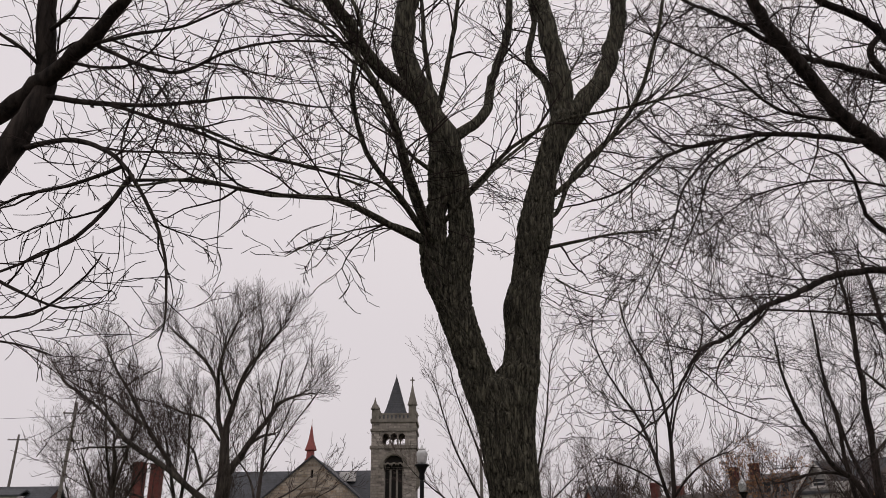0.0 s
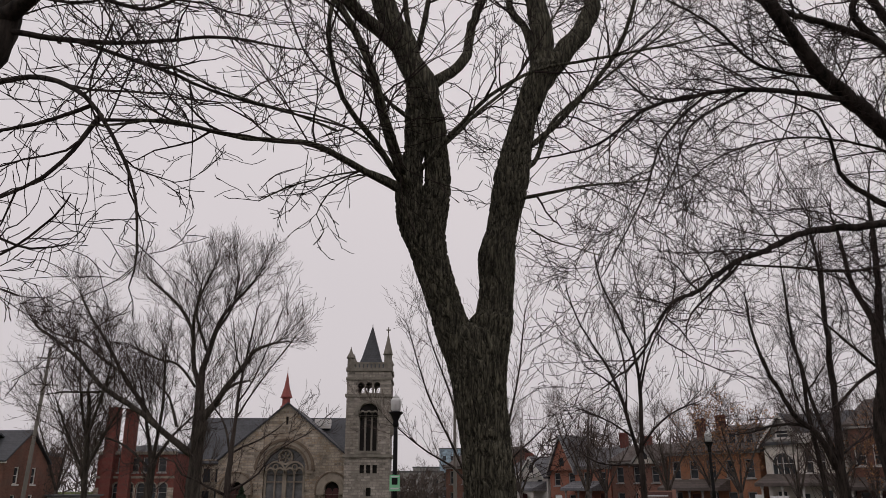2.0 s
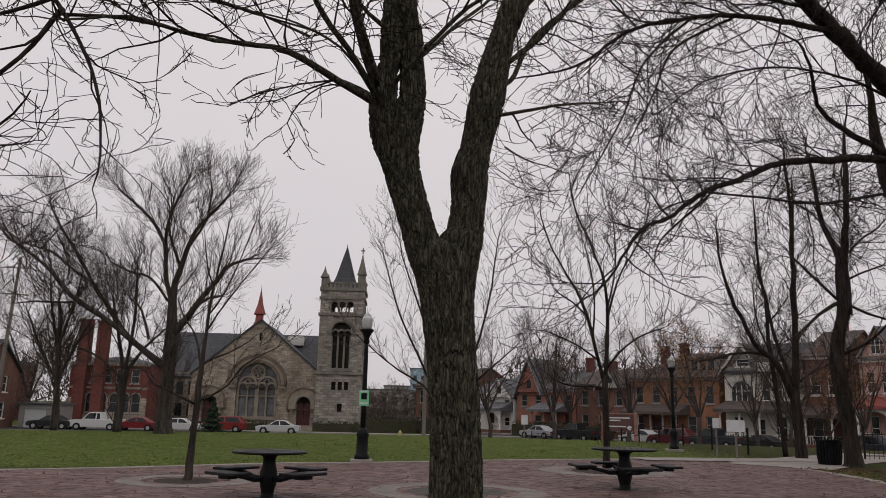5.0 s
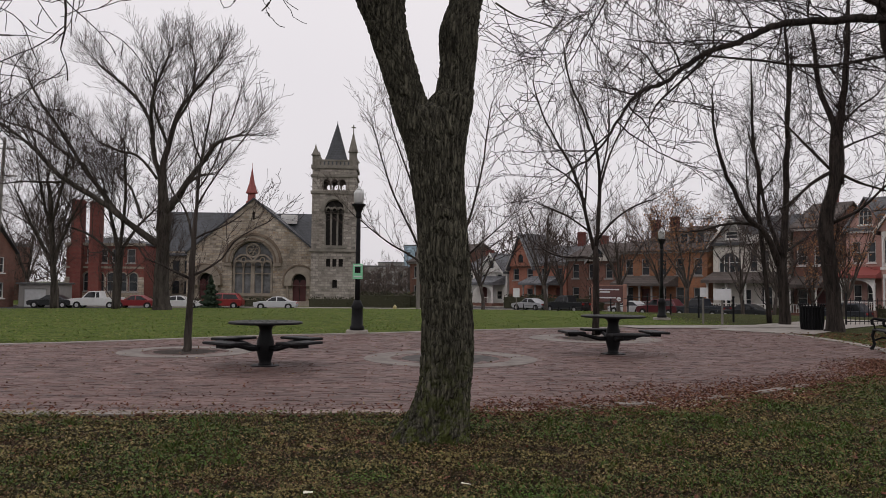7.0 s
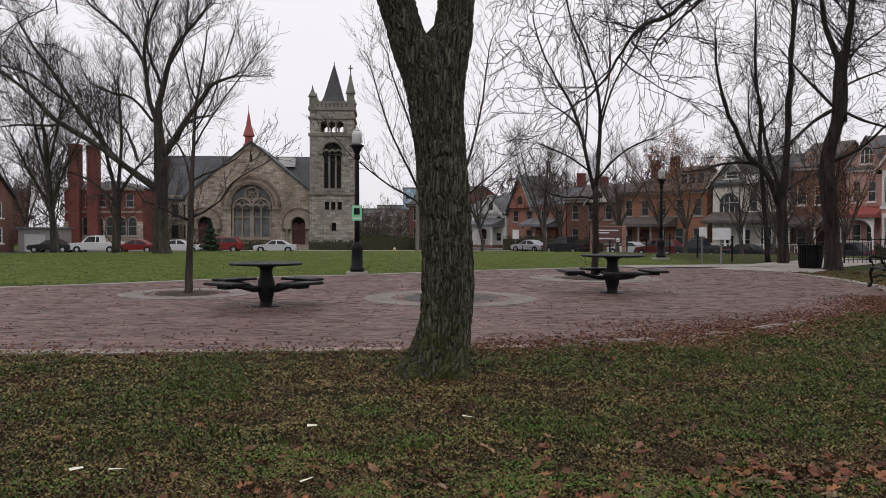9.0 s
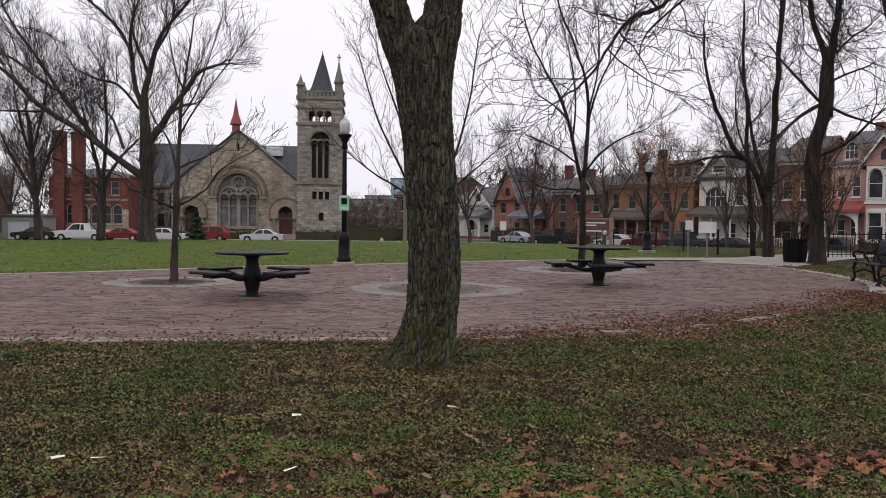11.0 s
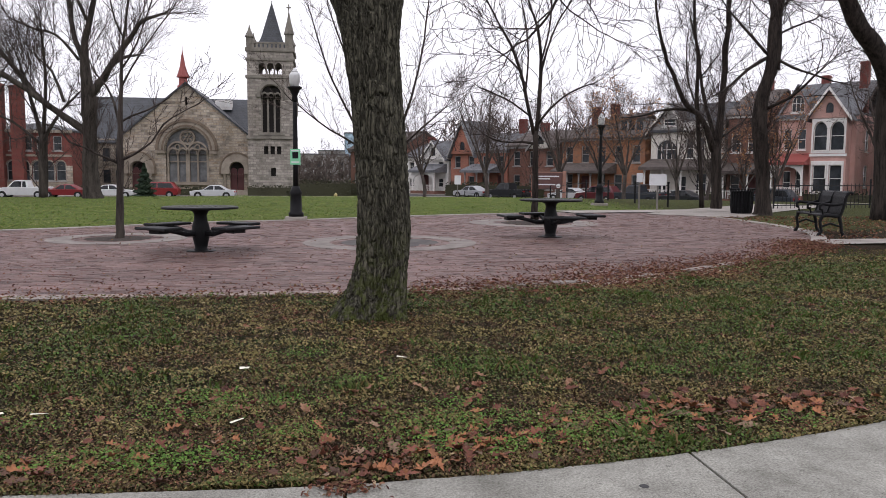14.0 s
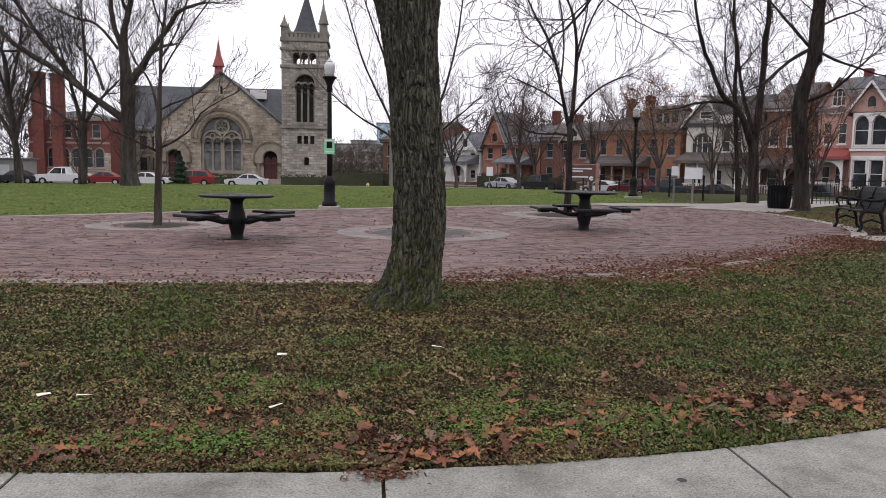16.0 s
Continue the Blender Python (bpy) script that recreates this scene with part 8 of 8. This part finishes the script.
hedge(-30, 93.8, -14.5, 93.8, 1.2, 1.1, "low clipped hedge before the church", 21)
hedge(-10.2, 93.8, -4.6, 93.8, 1.4, 1.3, "clipped hedge at the tower's foot", 22)
hedge(-4.4, 95.5, 1.8, 97.5, 1.8, 1.9, "dark overgrown hedge beside the church tower", 27)
hedge(2, 99, 8.5, 97, 2.0, 1.9, "dark overgrown hedge at the street corner", 23)
hedge(14.5, 98.5, 24, 88, 1.6, 1.8, "long dark hedge before the brick houses", 24)
hedge(34, 80, 38.5, 74.4, 1.2, 1.2, "brown winter hedge in a front yard", 25)
hedge(43, 68, 50, 58, 1.4, 1.5, "dark hedge before the pink house", 26)
conifer(-18.6, 79.5, 3.7)
utility_pole(-35.2, 70, 15.6, 2, ((14.6, 2.2), (12.2, 2.6)), "tall wooden utility pole with crossarms")
utility_pole(-51, 90, 15.5, 1, ((14.9, 2.4),), "wooden utility pole with a crossarm")
utility_pole(2.3, 74, 11.5, 0, (), "plain wooden pole at the street corner")
for a, b, sag in (((-35.1, 70, 13.1), (-51, 90, 13.4), 0.6), ((-34.5, 70, 12.9), (-80, 60, 13.0), 1.0)):
    w_ = tagged(part("cable", Shape().tube([Vector(a).lerp(Vector(b), k / 12) - Vector((0, 0, sag * 4 * (k / 12) * (1 - k / 12))) for k in range(13)], [0.02] * 13, 4), "rubber", None), "dark sagging overhead cable between poles", "cable")


# ---- ground cover near the camera ----
rng = random.Random(77)


def in_lawn(x, y):
    edge_near = 3.275 + 0.05 * max(x + 0.2, 0) ** 2 - 0.055 * min(x + 0.2, 0) + 0.01
    if y < edge_near:
        return False
    return not inside_plaza(x, y)


def green_at(x, y):
    """How much living grass grows at a place: more to the east and in patches, little round the tree."""
    g = 0.33 + 1.9 * noise.noise(Vector((x * 0.85, y * 0.85, 3))) + 0.9 * noise.noise(Vector((x * 2.6, y * 2.6, 7))) + 0.5 * noise.noise(Vector((x * 7, y * 7, 2)))
    g += 0.42 * min(max((x - 1.0) / 1.5, 0), 1) * min(max((y - 4.8) / 1.2, 0), 1)
    g -= 0.6 * math.exp(-((x - 0.35) ** 2 + (y - 6.8) ** 2) / 0.9)
    g -= 0.25 * min(max((4.5 - y) / 0.8, 0), 1)
    return min(max(g, 0.0), 1.0)


def straw_at(x, y):
    """Above nought where pale straw and low weeds stand thick, below where the soil lies bare."""
    return 1.1 * noise.noise(Vector((x * 2.6, y * 2.6, 21))) + 0.8 * noise.noise(Vector((x * 7.5, y * 7.5, 23))) + 0.02 + 0.09 * min(y - 4.3, 2.5)


def leafy_at(x, y):
    """How thickly crumbled leaves lie: in drifts, most along the path and at the plaza's rim."""
    d = 0.5 + 1.5 * noise.noise(Vector((x * 1.3, y * 1.3, 11))) + 0.9 * noise.noise(Vector((x * 5, y * 5, 13)))
    d += 0.35 * min(max((4.4 - y) / 0.8, 0), 1) + 0.5 * math.exp(-((x - 0.3) ** 2 + (y - 6.9) ** 2) / 0.6)
    return min(max(d, 0.06), 1.0)


def grass():
    """Short worn grass: dry straw blades, and living ones in patches."""
    dry, live, straw = Shape(), Shape(), Shape()
    for _ in range(120000):
        y = 3.3 + 9.7 * rng.random() ** 1.45
        x = rng.uniform(-0.62 * y - 0.6, 0.85 * y + 0.8)
        if not in_lawn(x, y + 0.03):
            continue
        g = green_at(x, y)
        b = straw_at(x, y)
        if b < -0.25 and rng.random() < 0.5:
            continue
        s = live if rng.random() < g * 0.95 else (straw if rng.random() < 0.3 + 1.5 * b else dry)
        h = rng.uniform(0.01, 0.03) if s is live else rng.uniform(0.005, 0.02)
        a = rng.uniform(0, math.tau)
        lean = rng.uniform(0.2, 1.2) * h if s is live else rng.uniform(0.5, 1.8) * h
        w = rng.uniform(0.002, 0.0045) * (1 + y * 0.1)
        c, q = math.cos(a), math.sin(a)
        i = len(s.v)
        s.v += [(x - q * w, y + c * w, 0), (x + q * w, y - c * w, 0), (x + c * lean * 0.4 + q * w * 0.7, y + q * lean * 0.4 - c * w * 0.7, h * 0.7), (x + c * lean, y + q * lean, h)]
        s.f += [(i, i + 1, i + 2), (i, i + 2, i + 3)]
    for _ in range(1100):
        y = 3.5 + 8.5 * rng.random() ** 1.2
        x = rng.uniform(-0.62 * y - 0.6, 0.85 * y + 0.8)
        if rng.random() > green_at(x, y) ** 1.5 or not in_lawn(x, y):
            continue
        spread = rng.uniform(0.02, 0.06)
        for _k in range(rng.randrange(14, 34)):
            bx, by = rng.gauss(x, spread * 1.4), rng.gauss(y, spread)
            if not in_lawn(bx, by + 0.03):
                continue
            h, a = rng.uniform(0.03, 0.075), rng.uniform(0, math.tau)
            c, q, w = math.cos(a), math.sin(a), rng.uniform(0.002, 0.004) * (1 + y * 0.1)
            lean = h * rng.uniform(0.2, 0.9)
            i = len(live.v)
            live.v += [(bx - q * w, by + c * w, 0), (bx + q * w, by - c * w, 0), (bx + c * lean * 0.35 + q * w * 0.7, by + q * lean * 0.35 - c * w * 0.7, h * 0.7), (bx + c * lean, by + q * lean, h)]
            live.f += [(i, i + 1, i + 2), (i, i + 2, i + 3)]
    leaflets(dry, live, straw)
    tagged(part("grass", straw, "straw", None), "pale olive and straw tufts in the worn lawn", "grass", "", "stuff")
    tagged(part("grass", dry, "blade", None), "short dry straw-coloured winter grass", "grass", "", "stuff")
    tagged(part("grass", live, "blade_green", None), "patches of living green grass", "grass", "", "stuff")


def leaflets(dry, live, straw):
    """Small round leaves of low weeds among the grass, thick on the straw patches, few on bare soil."""
    for _ in range(190000):
        y = 3.3 + 8.5 * rng.random() ** 1.4
        x = rng.uniform(-0.62 * y - 0.6, 0.85 * y + 0.8)
        if not in_lawn(x, y + 0.03):
            continue
        g, b = green_at(x, y), straw_at(x, y)
        if b < -0.2 and rng.random() < 0.6 - 0.5 * g:
            continue
        s = live if rng.random() < 0.04 + 0.95 * g else (straw if rng.random() < 0.42 + 1.6 * b else dry)
        w = rng.uniform(0.003, 0.0085) * (1 + 0.14 * (y - 3.4))
        z = rng.uniform(0.004, 0.018) + 0.022 * max(b, 0) + 0.014 * g
        a, tip, roll = rng.uniform(0, math.tau), rng.uniform(-0.7, 0.7), rng.uniform(-0.7, 0.7)
        c, q = math.cos(a), math.sin(a)
        i = len(s.v)
        for u, v in ((-1, -0.2), (-0.4, -0.8), (0.6, -0.7), (1, 0.1), (0.5, 0.8), (-0.6, 0.7)):
            s.v.append((x + (c * u - q * v) * w, y + (q * u + c * v) * w, z + (u * tip + v * roll) * w))
        s.f.append(tuple(range(i, i + 6)))


def far_lawn():
    """Tufts of the short green lawn beyond the plaza."""
    s = Shape()
    for _ in range(60000):
        y = 17 + 58 * rng.random() ** 1.2
        x = rng.uniform(-0.66 * y, min(0.62 * y, 13.6))
        if inside_plaza(x, y) or (x > 9 and y < 28) or rng.random() > 0.62 + 0.9 * noise.noise(Vector((x * 0.5, y * 0.5, 5))):
            continue
        z0 = level(x, y)
        h = rng.uniform(0.012, 0.034)
        a = rng.uniform(-0.9, 0.9)
        c, q, w = math.cos(a), math.sin(a), rng.uniform(0.012, 0.03) * (1 + y * 0.012)
        i = len(s.v)
        lean = rng.uniform(-1, 1) * h
        s.v += [(x - c * w, y - q * w, z0), (x + c * w, y + q * w, z0), (x + lean, y + rng.uniform(-1, 1) * h, z0 + h)]
        s.f.append((i, i + 1, i + 2))
    tagged(part("lawn_grass", s, "blade_lawn", None), "short green lawn grass beyond the plaza", "grass", "", "stuff")


def clover():
    s = Shape()
    spots = [(rng.uniform(-3.5, 3.0), rng.uniform(3.45, 4.6)) for _ in range(16)] + [(-0.9, 3.7), (-0.6, 3.65), (-0.75, 3.55), (-0.4, 3.6), (0.3, 4.2), (0.7, 4.1), (0.5, 3.75), (0.95, 3.65), (1.3, 3.75), (1.6, 3.9), (0.2, 4.9), (0.9, 5.1), (-1.3, 3.6), (-1.8, 3.7), (0.75, 4.3), (0.6, 3.95), (1.15, 4.0), (-0.2, 5.6), (2.2, 4.9)]
    for cx, cy in spots:
        for _ in range(int(rng.uniform(120, 380))):
            x, y = rng.gauss(cx, 0.15), rng.gauss(cy, 0.09)
            if in_lawn(x, y + 0.02):
                m = pose(x, y, rng.uniform(0.024, 0.05), rng.uniform(-35, 35), rng.uniform(-35, 35), rng.uniform(0, 360))
                w = rng.uniform(0.004, 0.0085)
                s.add([(0, -w, 0), (w, 0, w * 0.3), (0, w, 0), (-w, 0, w * 0.3)], [(0, 1, 2), (0, 2, 3)], m)
    tagged(part("clover", s, "clover", None), "bright green clover and weed patches in the grass", "weeds", "", "stuff")


def litter():
    """Crumbled leaves: tan bits in the lawn, a drift of dark red ones along the plaza's near rim."""
    tan, red = Shape(), Shape()

    def drop(s, x, y, size):
        m = pose(x, y, rng.uniform(0.01, 0.032) + (0.008 if inside_plaza(x, y) else 0), rng.uniform(-45, 45), rng.uniform(-45, 45), rng.uniform(0, 360))
        w = size * rng.uniform(0.35, 0.9)
        s.add([(0, -size, 0), (w * 0.7, -size * 0.2, size * 0.3), (w * 0.5, size * 0.7, size * 0.1), (0, size, 0), (-w * 0.6, size * 0.4, size * 0.35), (-w * 0.7, -size * 0.4, size * 0.2)], [(0, 1, 2, 3), (0, 3, 4, 5)], m)

    for _ in range(95000):
        y = 3.33 + 7 * rng.random() ** 1.3
        x = rng.uniform(-0.62 * y - 0.6, 0.85 * y + 0.8)
        keep = leafy_at(x, y) * (1.0 - 0.55 * green_at(x, y))
        if in_lawn(x, y) and rng.random() < keep:
            drop(red if rng.random() < (0.5 if y < 4.3 else 0.22) else tan, x, y, rng.uniform(0.003, 0.0105) * (1 + 0.12 * (y - 3.4)))
    for _ in range(14000):
        k = rng.uniform(0.15, 0.37) if rng.random() < 0.88 else rng.uniform(0.03, 0.15)
        x, y = rim_point(k)
        d = Vector((x - 2.5, y - 17)).normalized() * (rng.gauss(0.16, 0.24) - (1.0 * rng.random() ** 4))
        drop(red if rng.random() < 0.85 else tan, x + d.x, y + d.y, rng.uniform(0.01, 0.03))
    for cx, cy, sx, n in ((3.3, 10.4, 0.6, 300), (4.6, 10.8, 0.8, 320), (6.2, 11.4, 0.7, 380), (-1.6, 12.6, 0.9, 90), (1.0, 10.5, 3.5, 420), (-3.5, 10.0, 1.5, 160)):
        for _ in range(n):
            drop(red, rng.gauss(cx, sx), rng.gauss(cy, sx * 0.35), rng.uniform(0.01, 0.026))
    for _ in range(240):
        m_x, m_y = rng.gauss(0.1, 0.07), rng.gauss(3.23, 0.05)
        drop(red if rng.random() < 0.6 else tan, m_x, m_y, rng.uniform(0.006, 0.02))
    for _ in range(1500):
        x, y = rng.uniform(-9, 12), rng.uniform(8.8, 24)
        if inside_plaza(x, y):
            drop(tan if rng.random() < 0.6 else red, x, y, rng.uniform(0.012, 0.03))
    for _ in range(3600):
        m_x, m_y = rng.uniform(10.5, 18.5), rng.uniform(14.8, 23.4)
        if not inside_plaza(m_x, m_y):
            drop(red if rng.random() < 0.7 else tan, m_x, m_y, rng.uniform(0.02, 0.045))
    tagged(part("leaf_litter", tan, "litter", None), "crumbled tan and brown leaf bits in the grass", "leaves", "", "stuff")
    tagged(part("leaf_litter", red, "red_litter", None), "drift of dark red fallen leaves along the plaza rim", "leaves", "", "stuff")


def oak_leaf(curl, size):
    """A lobed dry leaf, cupped and curled along its rib."""
    half = [(0.0, -1.0), (0.09, -0.82), (0.36, -0.8), (0.24, -0.55), (0.56, -0.5), (0.64, -0.34), (0.3, -0.14), (0.52, 0.1), (0.56, 0.28), (0.26, 0.28), (0.32, 0.56), (0.16, 0.6), (0.0, 1.0)]
    s = Shape()
    def lift(x, y):
        return (x * x * curl * 1.2 + 0.25 * curl * y * y + 0.1 * math.sin(5 * y + 3 * x)) * size
    rib = [(0, y) for _, y in half]
    pts = [(x * size, y * size, lift(x, y)) for x, y in half] + [(-x * size, y * size, lift(-x, y)) for x, y in half] + [(0, y * size, lift(0, y) + 0.01 * size) for _, y in rib]
    n = len(half)
    s.v = pts
    for i in range(n - 1):
        s.f += [(i, i + 1, 2 * n + i + 1, 2 * n + i), (n + i + 1, n + i, 2 * n + i, 2 * n + i + 1)]
    s.tube([Vector((0, -1.0 * size, lift(0, -1))), Vector((0.04 * size, -1.45 * size, lift(0, -1)))], [0.025 * size, 0.015 * size], 3)
    return s.mesh("fallen_leaf", True)


def fallen_leaves():
    kinds = []
    for k, (c1, c2) in enumerate((((0.06, 0.03, 0.018), (0.13, 0.066, 0.038)), ((0.19, 0.07, 0.03), (0.33, 0.14, 0.06)), ((0.15, 0.092, 0.055), (0.29, 0.19, 0.125)), ((0.11, 0.034, 0.021), (0.2, 0.07, 0.04)))):
        M["leaf%d" % k] = speckled("dry_leaf_tone", c1, c2, 18, 120, 0.65, spec=0.35, vary=0.25)
        for curl in (0.2, 0.65):
            me = oak_leaf(curl, 0.062)
            me.materials.append(M["leaf%d" % k])
            kinds.append(me)
    words = {0: "dry brown lobed leaf on the grass", 1: "orange-brown lobed leaf on the grass", 2: "pale tan curled leaf on the grass", 3: "dark red lobed leaf on the grass"}
    places = [(rng.gauss(cx, sx), rng.gauss(cy, sy)) for cx, cy, sx, sy, n in ((2.1, 4.1, 0.3, 0.16, 62), (2.8, 4.15, 0.35, 0.1, 40), (0.5, 3.62, 0.3, 0.14, 42), (0.85, 3.75, 0.2, 0.12, 24), (1.6, 3.9, 0.25, 0.12, 26), (-1.2, 3.6, 0.4, 0.12, 30), (0.1, 4.3, 0.6, 0.3, 34), (0.3, 3.4, 0.25, 0.05, 14), (-0.6, 3.75, 0.4, 0.2, 20), (1.4, 4.6, 1.2, 0.5, 22), (3.6, 6.0, 1.2, 0.8, 18), (-1.5, 4.6, 0.7, 0.5, 10), (0.05, 3.45, 0.12, 0.06, 10), (2.6, 3.95, 0.5, 0.12, 26), (0.9, 3.6, 0.5, 0.08, 18), (-0.2, 6.9, 0.5, 0.3, 10), (2.5, 6.5, 2.0, 1.2, 26), (5.0, 7.3, 1.6, 0.9, 34)) for _ in range(n)]
    rest = Shape()
    count = 0
    for x, y in sorted(places, key=lambda p: p[1]):
        if not in_lawn(x, y + 0.02):
            continue
        k = rng.choice((0, 1, 2, 3, 2, 3, 6, 7, 6, 7, 4)) if y < 5.5 or rng.random() < 0.4 else 4 + rng.randrange(2)
        m = pose(x, y, 0.03, rng.uniform(-26, 26), rng.uniform(-26, 26), rng.uniform(0, 360)) @ Matrix.Diagonal((rng.uniform(0.4, 0.9), rng.uniform(0.45, 1.05), rng.uniform(0.5, 1.1))).to_4x4()
        count += 1
        if count > 280:
            me = kinds[k]
            rest.add([v.co for v in me.vertices], [tuple(p.vertices) for p in me.polygons], m)
            continue
        ob = new("fallen_leaf", kinds[k])
        ob.matrix_basis = m
        tagged(ob, words[k // 2], "leaf", "fallen leaves")
    tagged(part("scattered_leaves", rest, "red_litter", None), "lobed brown leaves scattered over the lawn", "leaves", "", "stuff")


def scraps():
    for x, y, w, h, yaw, label in ((-0.55, 5.36, 0.062, 0.035, 5, "scrap of pale paper on the grass"), (-1.77, 4.48, 0.07, 0.03, 35, "scrap of cream paper on the grass"), (-1.54, 4.46, 0.09, 0.008, 5, "pale wood splinter on the grass"), (-0.46, 4.22, 0.09, 0.012, 50, "pale wood chip on the grass"), (0.54, 5.56, 0.08, 0.012, -35, "pale twig chip on the grass")):
        ob = part("paper_scrap" if w < 0.08 else "wood_chip", Shape().add([(-w / 2, -h / 2, 0), (w / 2, -h / 2, 0.003), (w / 2, h / 2, 0.0), (-w / 2, h / 2, 0.003), (-w / 2, -h / 2, -0.002), (w / 2, -h / 2, 0.001), (w / 2, h / 2, -0.002), (-w / 2, h / 2, 0.001)], [(0, 1, 2, 3), (7, 6, 5, 4), (0, 4, 5, 1), (1, 5, 6, 2), (2, 6, 7, 3), (3, 7, 4, 0)]), "paper", None, "", False, pose(x * 0.975, y * 0.975, 0.034, 7, 0, yaw))
        tagged(ob, label, "litter")


grass()
far_lawn()
clover()
litter()
fallen_leaves()
scraps()


def edging_bricks():
    """A course of bricks along the plaza's near rim."""
    root = thing("brick_edging", Matrix(), "worn brick edging course along the plaza's near rim", "edging", "", "structure")
    b = Shape().soft_box(-0.048, -0.1, -0.05, 0.048, 0.1, 0.02, 0.007).mesh("brick")
    b.materials.append(M["edging"])
    last = None
    for i in range(2400):
        x, y = rim_point(0.03 + 0.2 * i / 2400)
        if last and math.dist(last, (x, y)) < 0.104:
            continue
        if last:
            ang = math.degrees(math.atan2(y - last[1], x - last[0]))
            ob = new("brick", b)
            ob.parent = root
            ob.matrix_basis = pose(x, y, rng.uniform(-0.004, 0.006), rng.uniform(-2, 2), rng.uniform(-2, 2), ang + rng.uniform(-2, 2))
        last = (x, y)



def plaza_pavers():
    """Pavers in running bond, each a little out of level; the nearest by the tree as single pieces."""
    root = bpy.data.objects["pavement"]
    one = Shape().soft_box(-0.097, -0.047, -0.03, 0.097, 0.047, 0.0, 0.004).mesh("paver")
    one.materials.append(M["paver"])
    s = Shape()
    rows = int((26.9 - 8.4) / 0.1)
    for j in range(rows):
        y = 8.45 + j * 0.1
        for i in range(148):
            x = -17.2 + i * 0.2 + (0.1 if j % 2 else 0.0)
            if not inside_plaza(x, y):
                continue
            z = 0.009 + rng.uniform(-0.003, 0.003) + 0.004 * noise.noise(Vector((x, y, 0)))
            if y < 9.3 and -2.2 < x < 3.4:
                ob = new("paver", one)
                ob.parent = root
                ob.matrix_basis = pose(x, y, z, rng.uniform(-1.2, 1.2), rng.uniform(-0.8, 0.8), rng.uniform(-1, 1))
                continue
            a, t = rng.uniform(-0.004, 0.004), rng.uniform(-0.003, 0.003)
            k = len(s.v)
            for dx, dy in ((-0.0985, -0.0485), (0.0985, -0.0485), (0.0985, 0.0485), (-0.0985, 0.0485)):
                s.v += [(x + dx, y + dy, -0.002), (x + dx * 0.985, y + dy * 0.97, z + a * dy / 0.047 * 0.6 + t * dx / 0.097)]
            s.f += [(k + 1, k + 3, k + 5, k + 7), (k, k + 2, k + 3, k + 1), (k + 2, k + 4, k + 5, k + 3), (k + 4, k + 6, k + 7, k + 5), (k + 6, k, k + 1, k + 7)]
    tagged(part("paver_field", s, "pavers", root), "", "", "", "stuff")


def kerb_stones():
    """A line of worn concrete kerb pieces, half buried in leaves, on the plaza's near rim beside the tree."""
    root = thing("kerb", Matrix(), "worn pale concrete kerb half buried in red leaves", "kerb", "", "structure")
    k, lens = 0.172, (0.42, 0.5, 0.95, 0.62, 0.8, 0.55)
    for i, length in enumerate(lens):
        ax, ay = rim_point(k)
        while math.dist(rim_point(k), (ax, ay)) < length:
            k += 0.0005
        bx, by = rim_point(k)
        ang = math.degrees(math.atan2(by - ay, bx - ax))
        k += (0.0015, 0.006, 0.001, 0.002, 0.001, 0)[i]
        part("kerb_stone", Shape().soft_box(-length / 2, 0.05, -0.06, length / 2, 0.2, 0.036, 0.012), "ring", root, "", False, pose((ax + bx) / 2, (ay + by) / 2, rng.uniform(-0.006, 0.006), rng.uniform(-2, 2), rng.uniform(-1, 1), ang))


plaza_pavers()
edging_bricks()
kerb_stones()
spot = setting("path_stain", Shape().lathe([(0.022, 0.0095), (0.018, 0.0115), (0.004, 0.0118)], 9, pose(1.36, 3.1, 0.0)), "asphalt", "small dark tar spot on the concrete path", "stain")
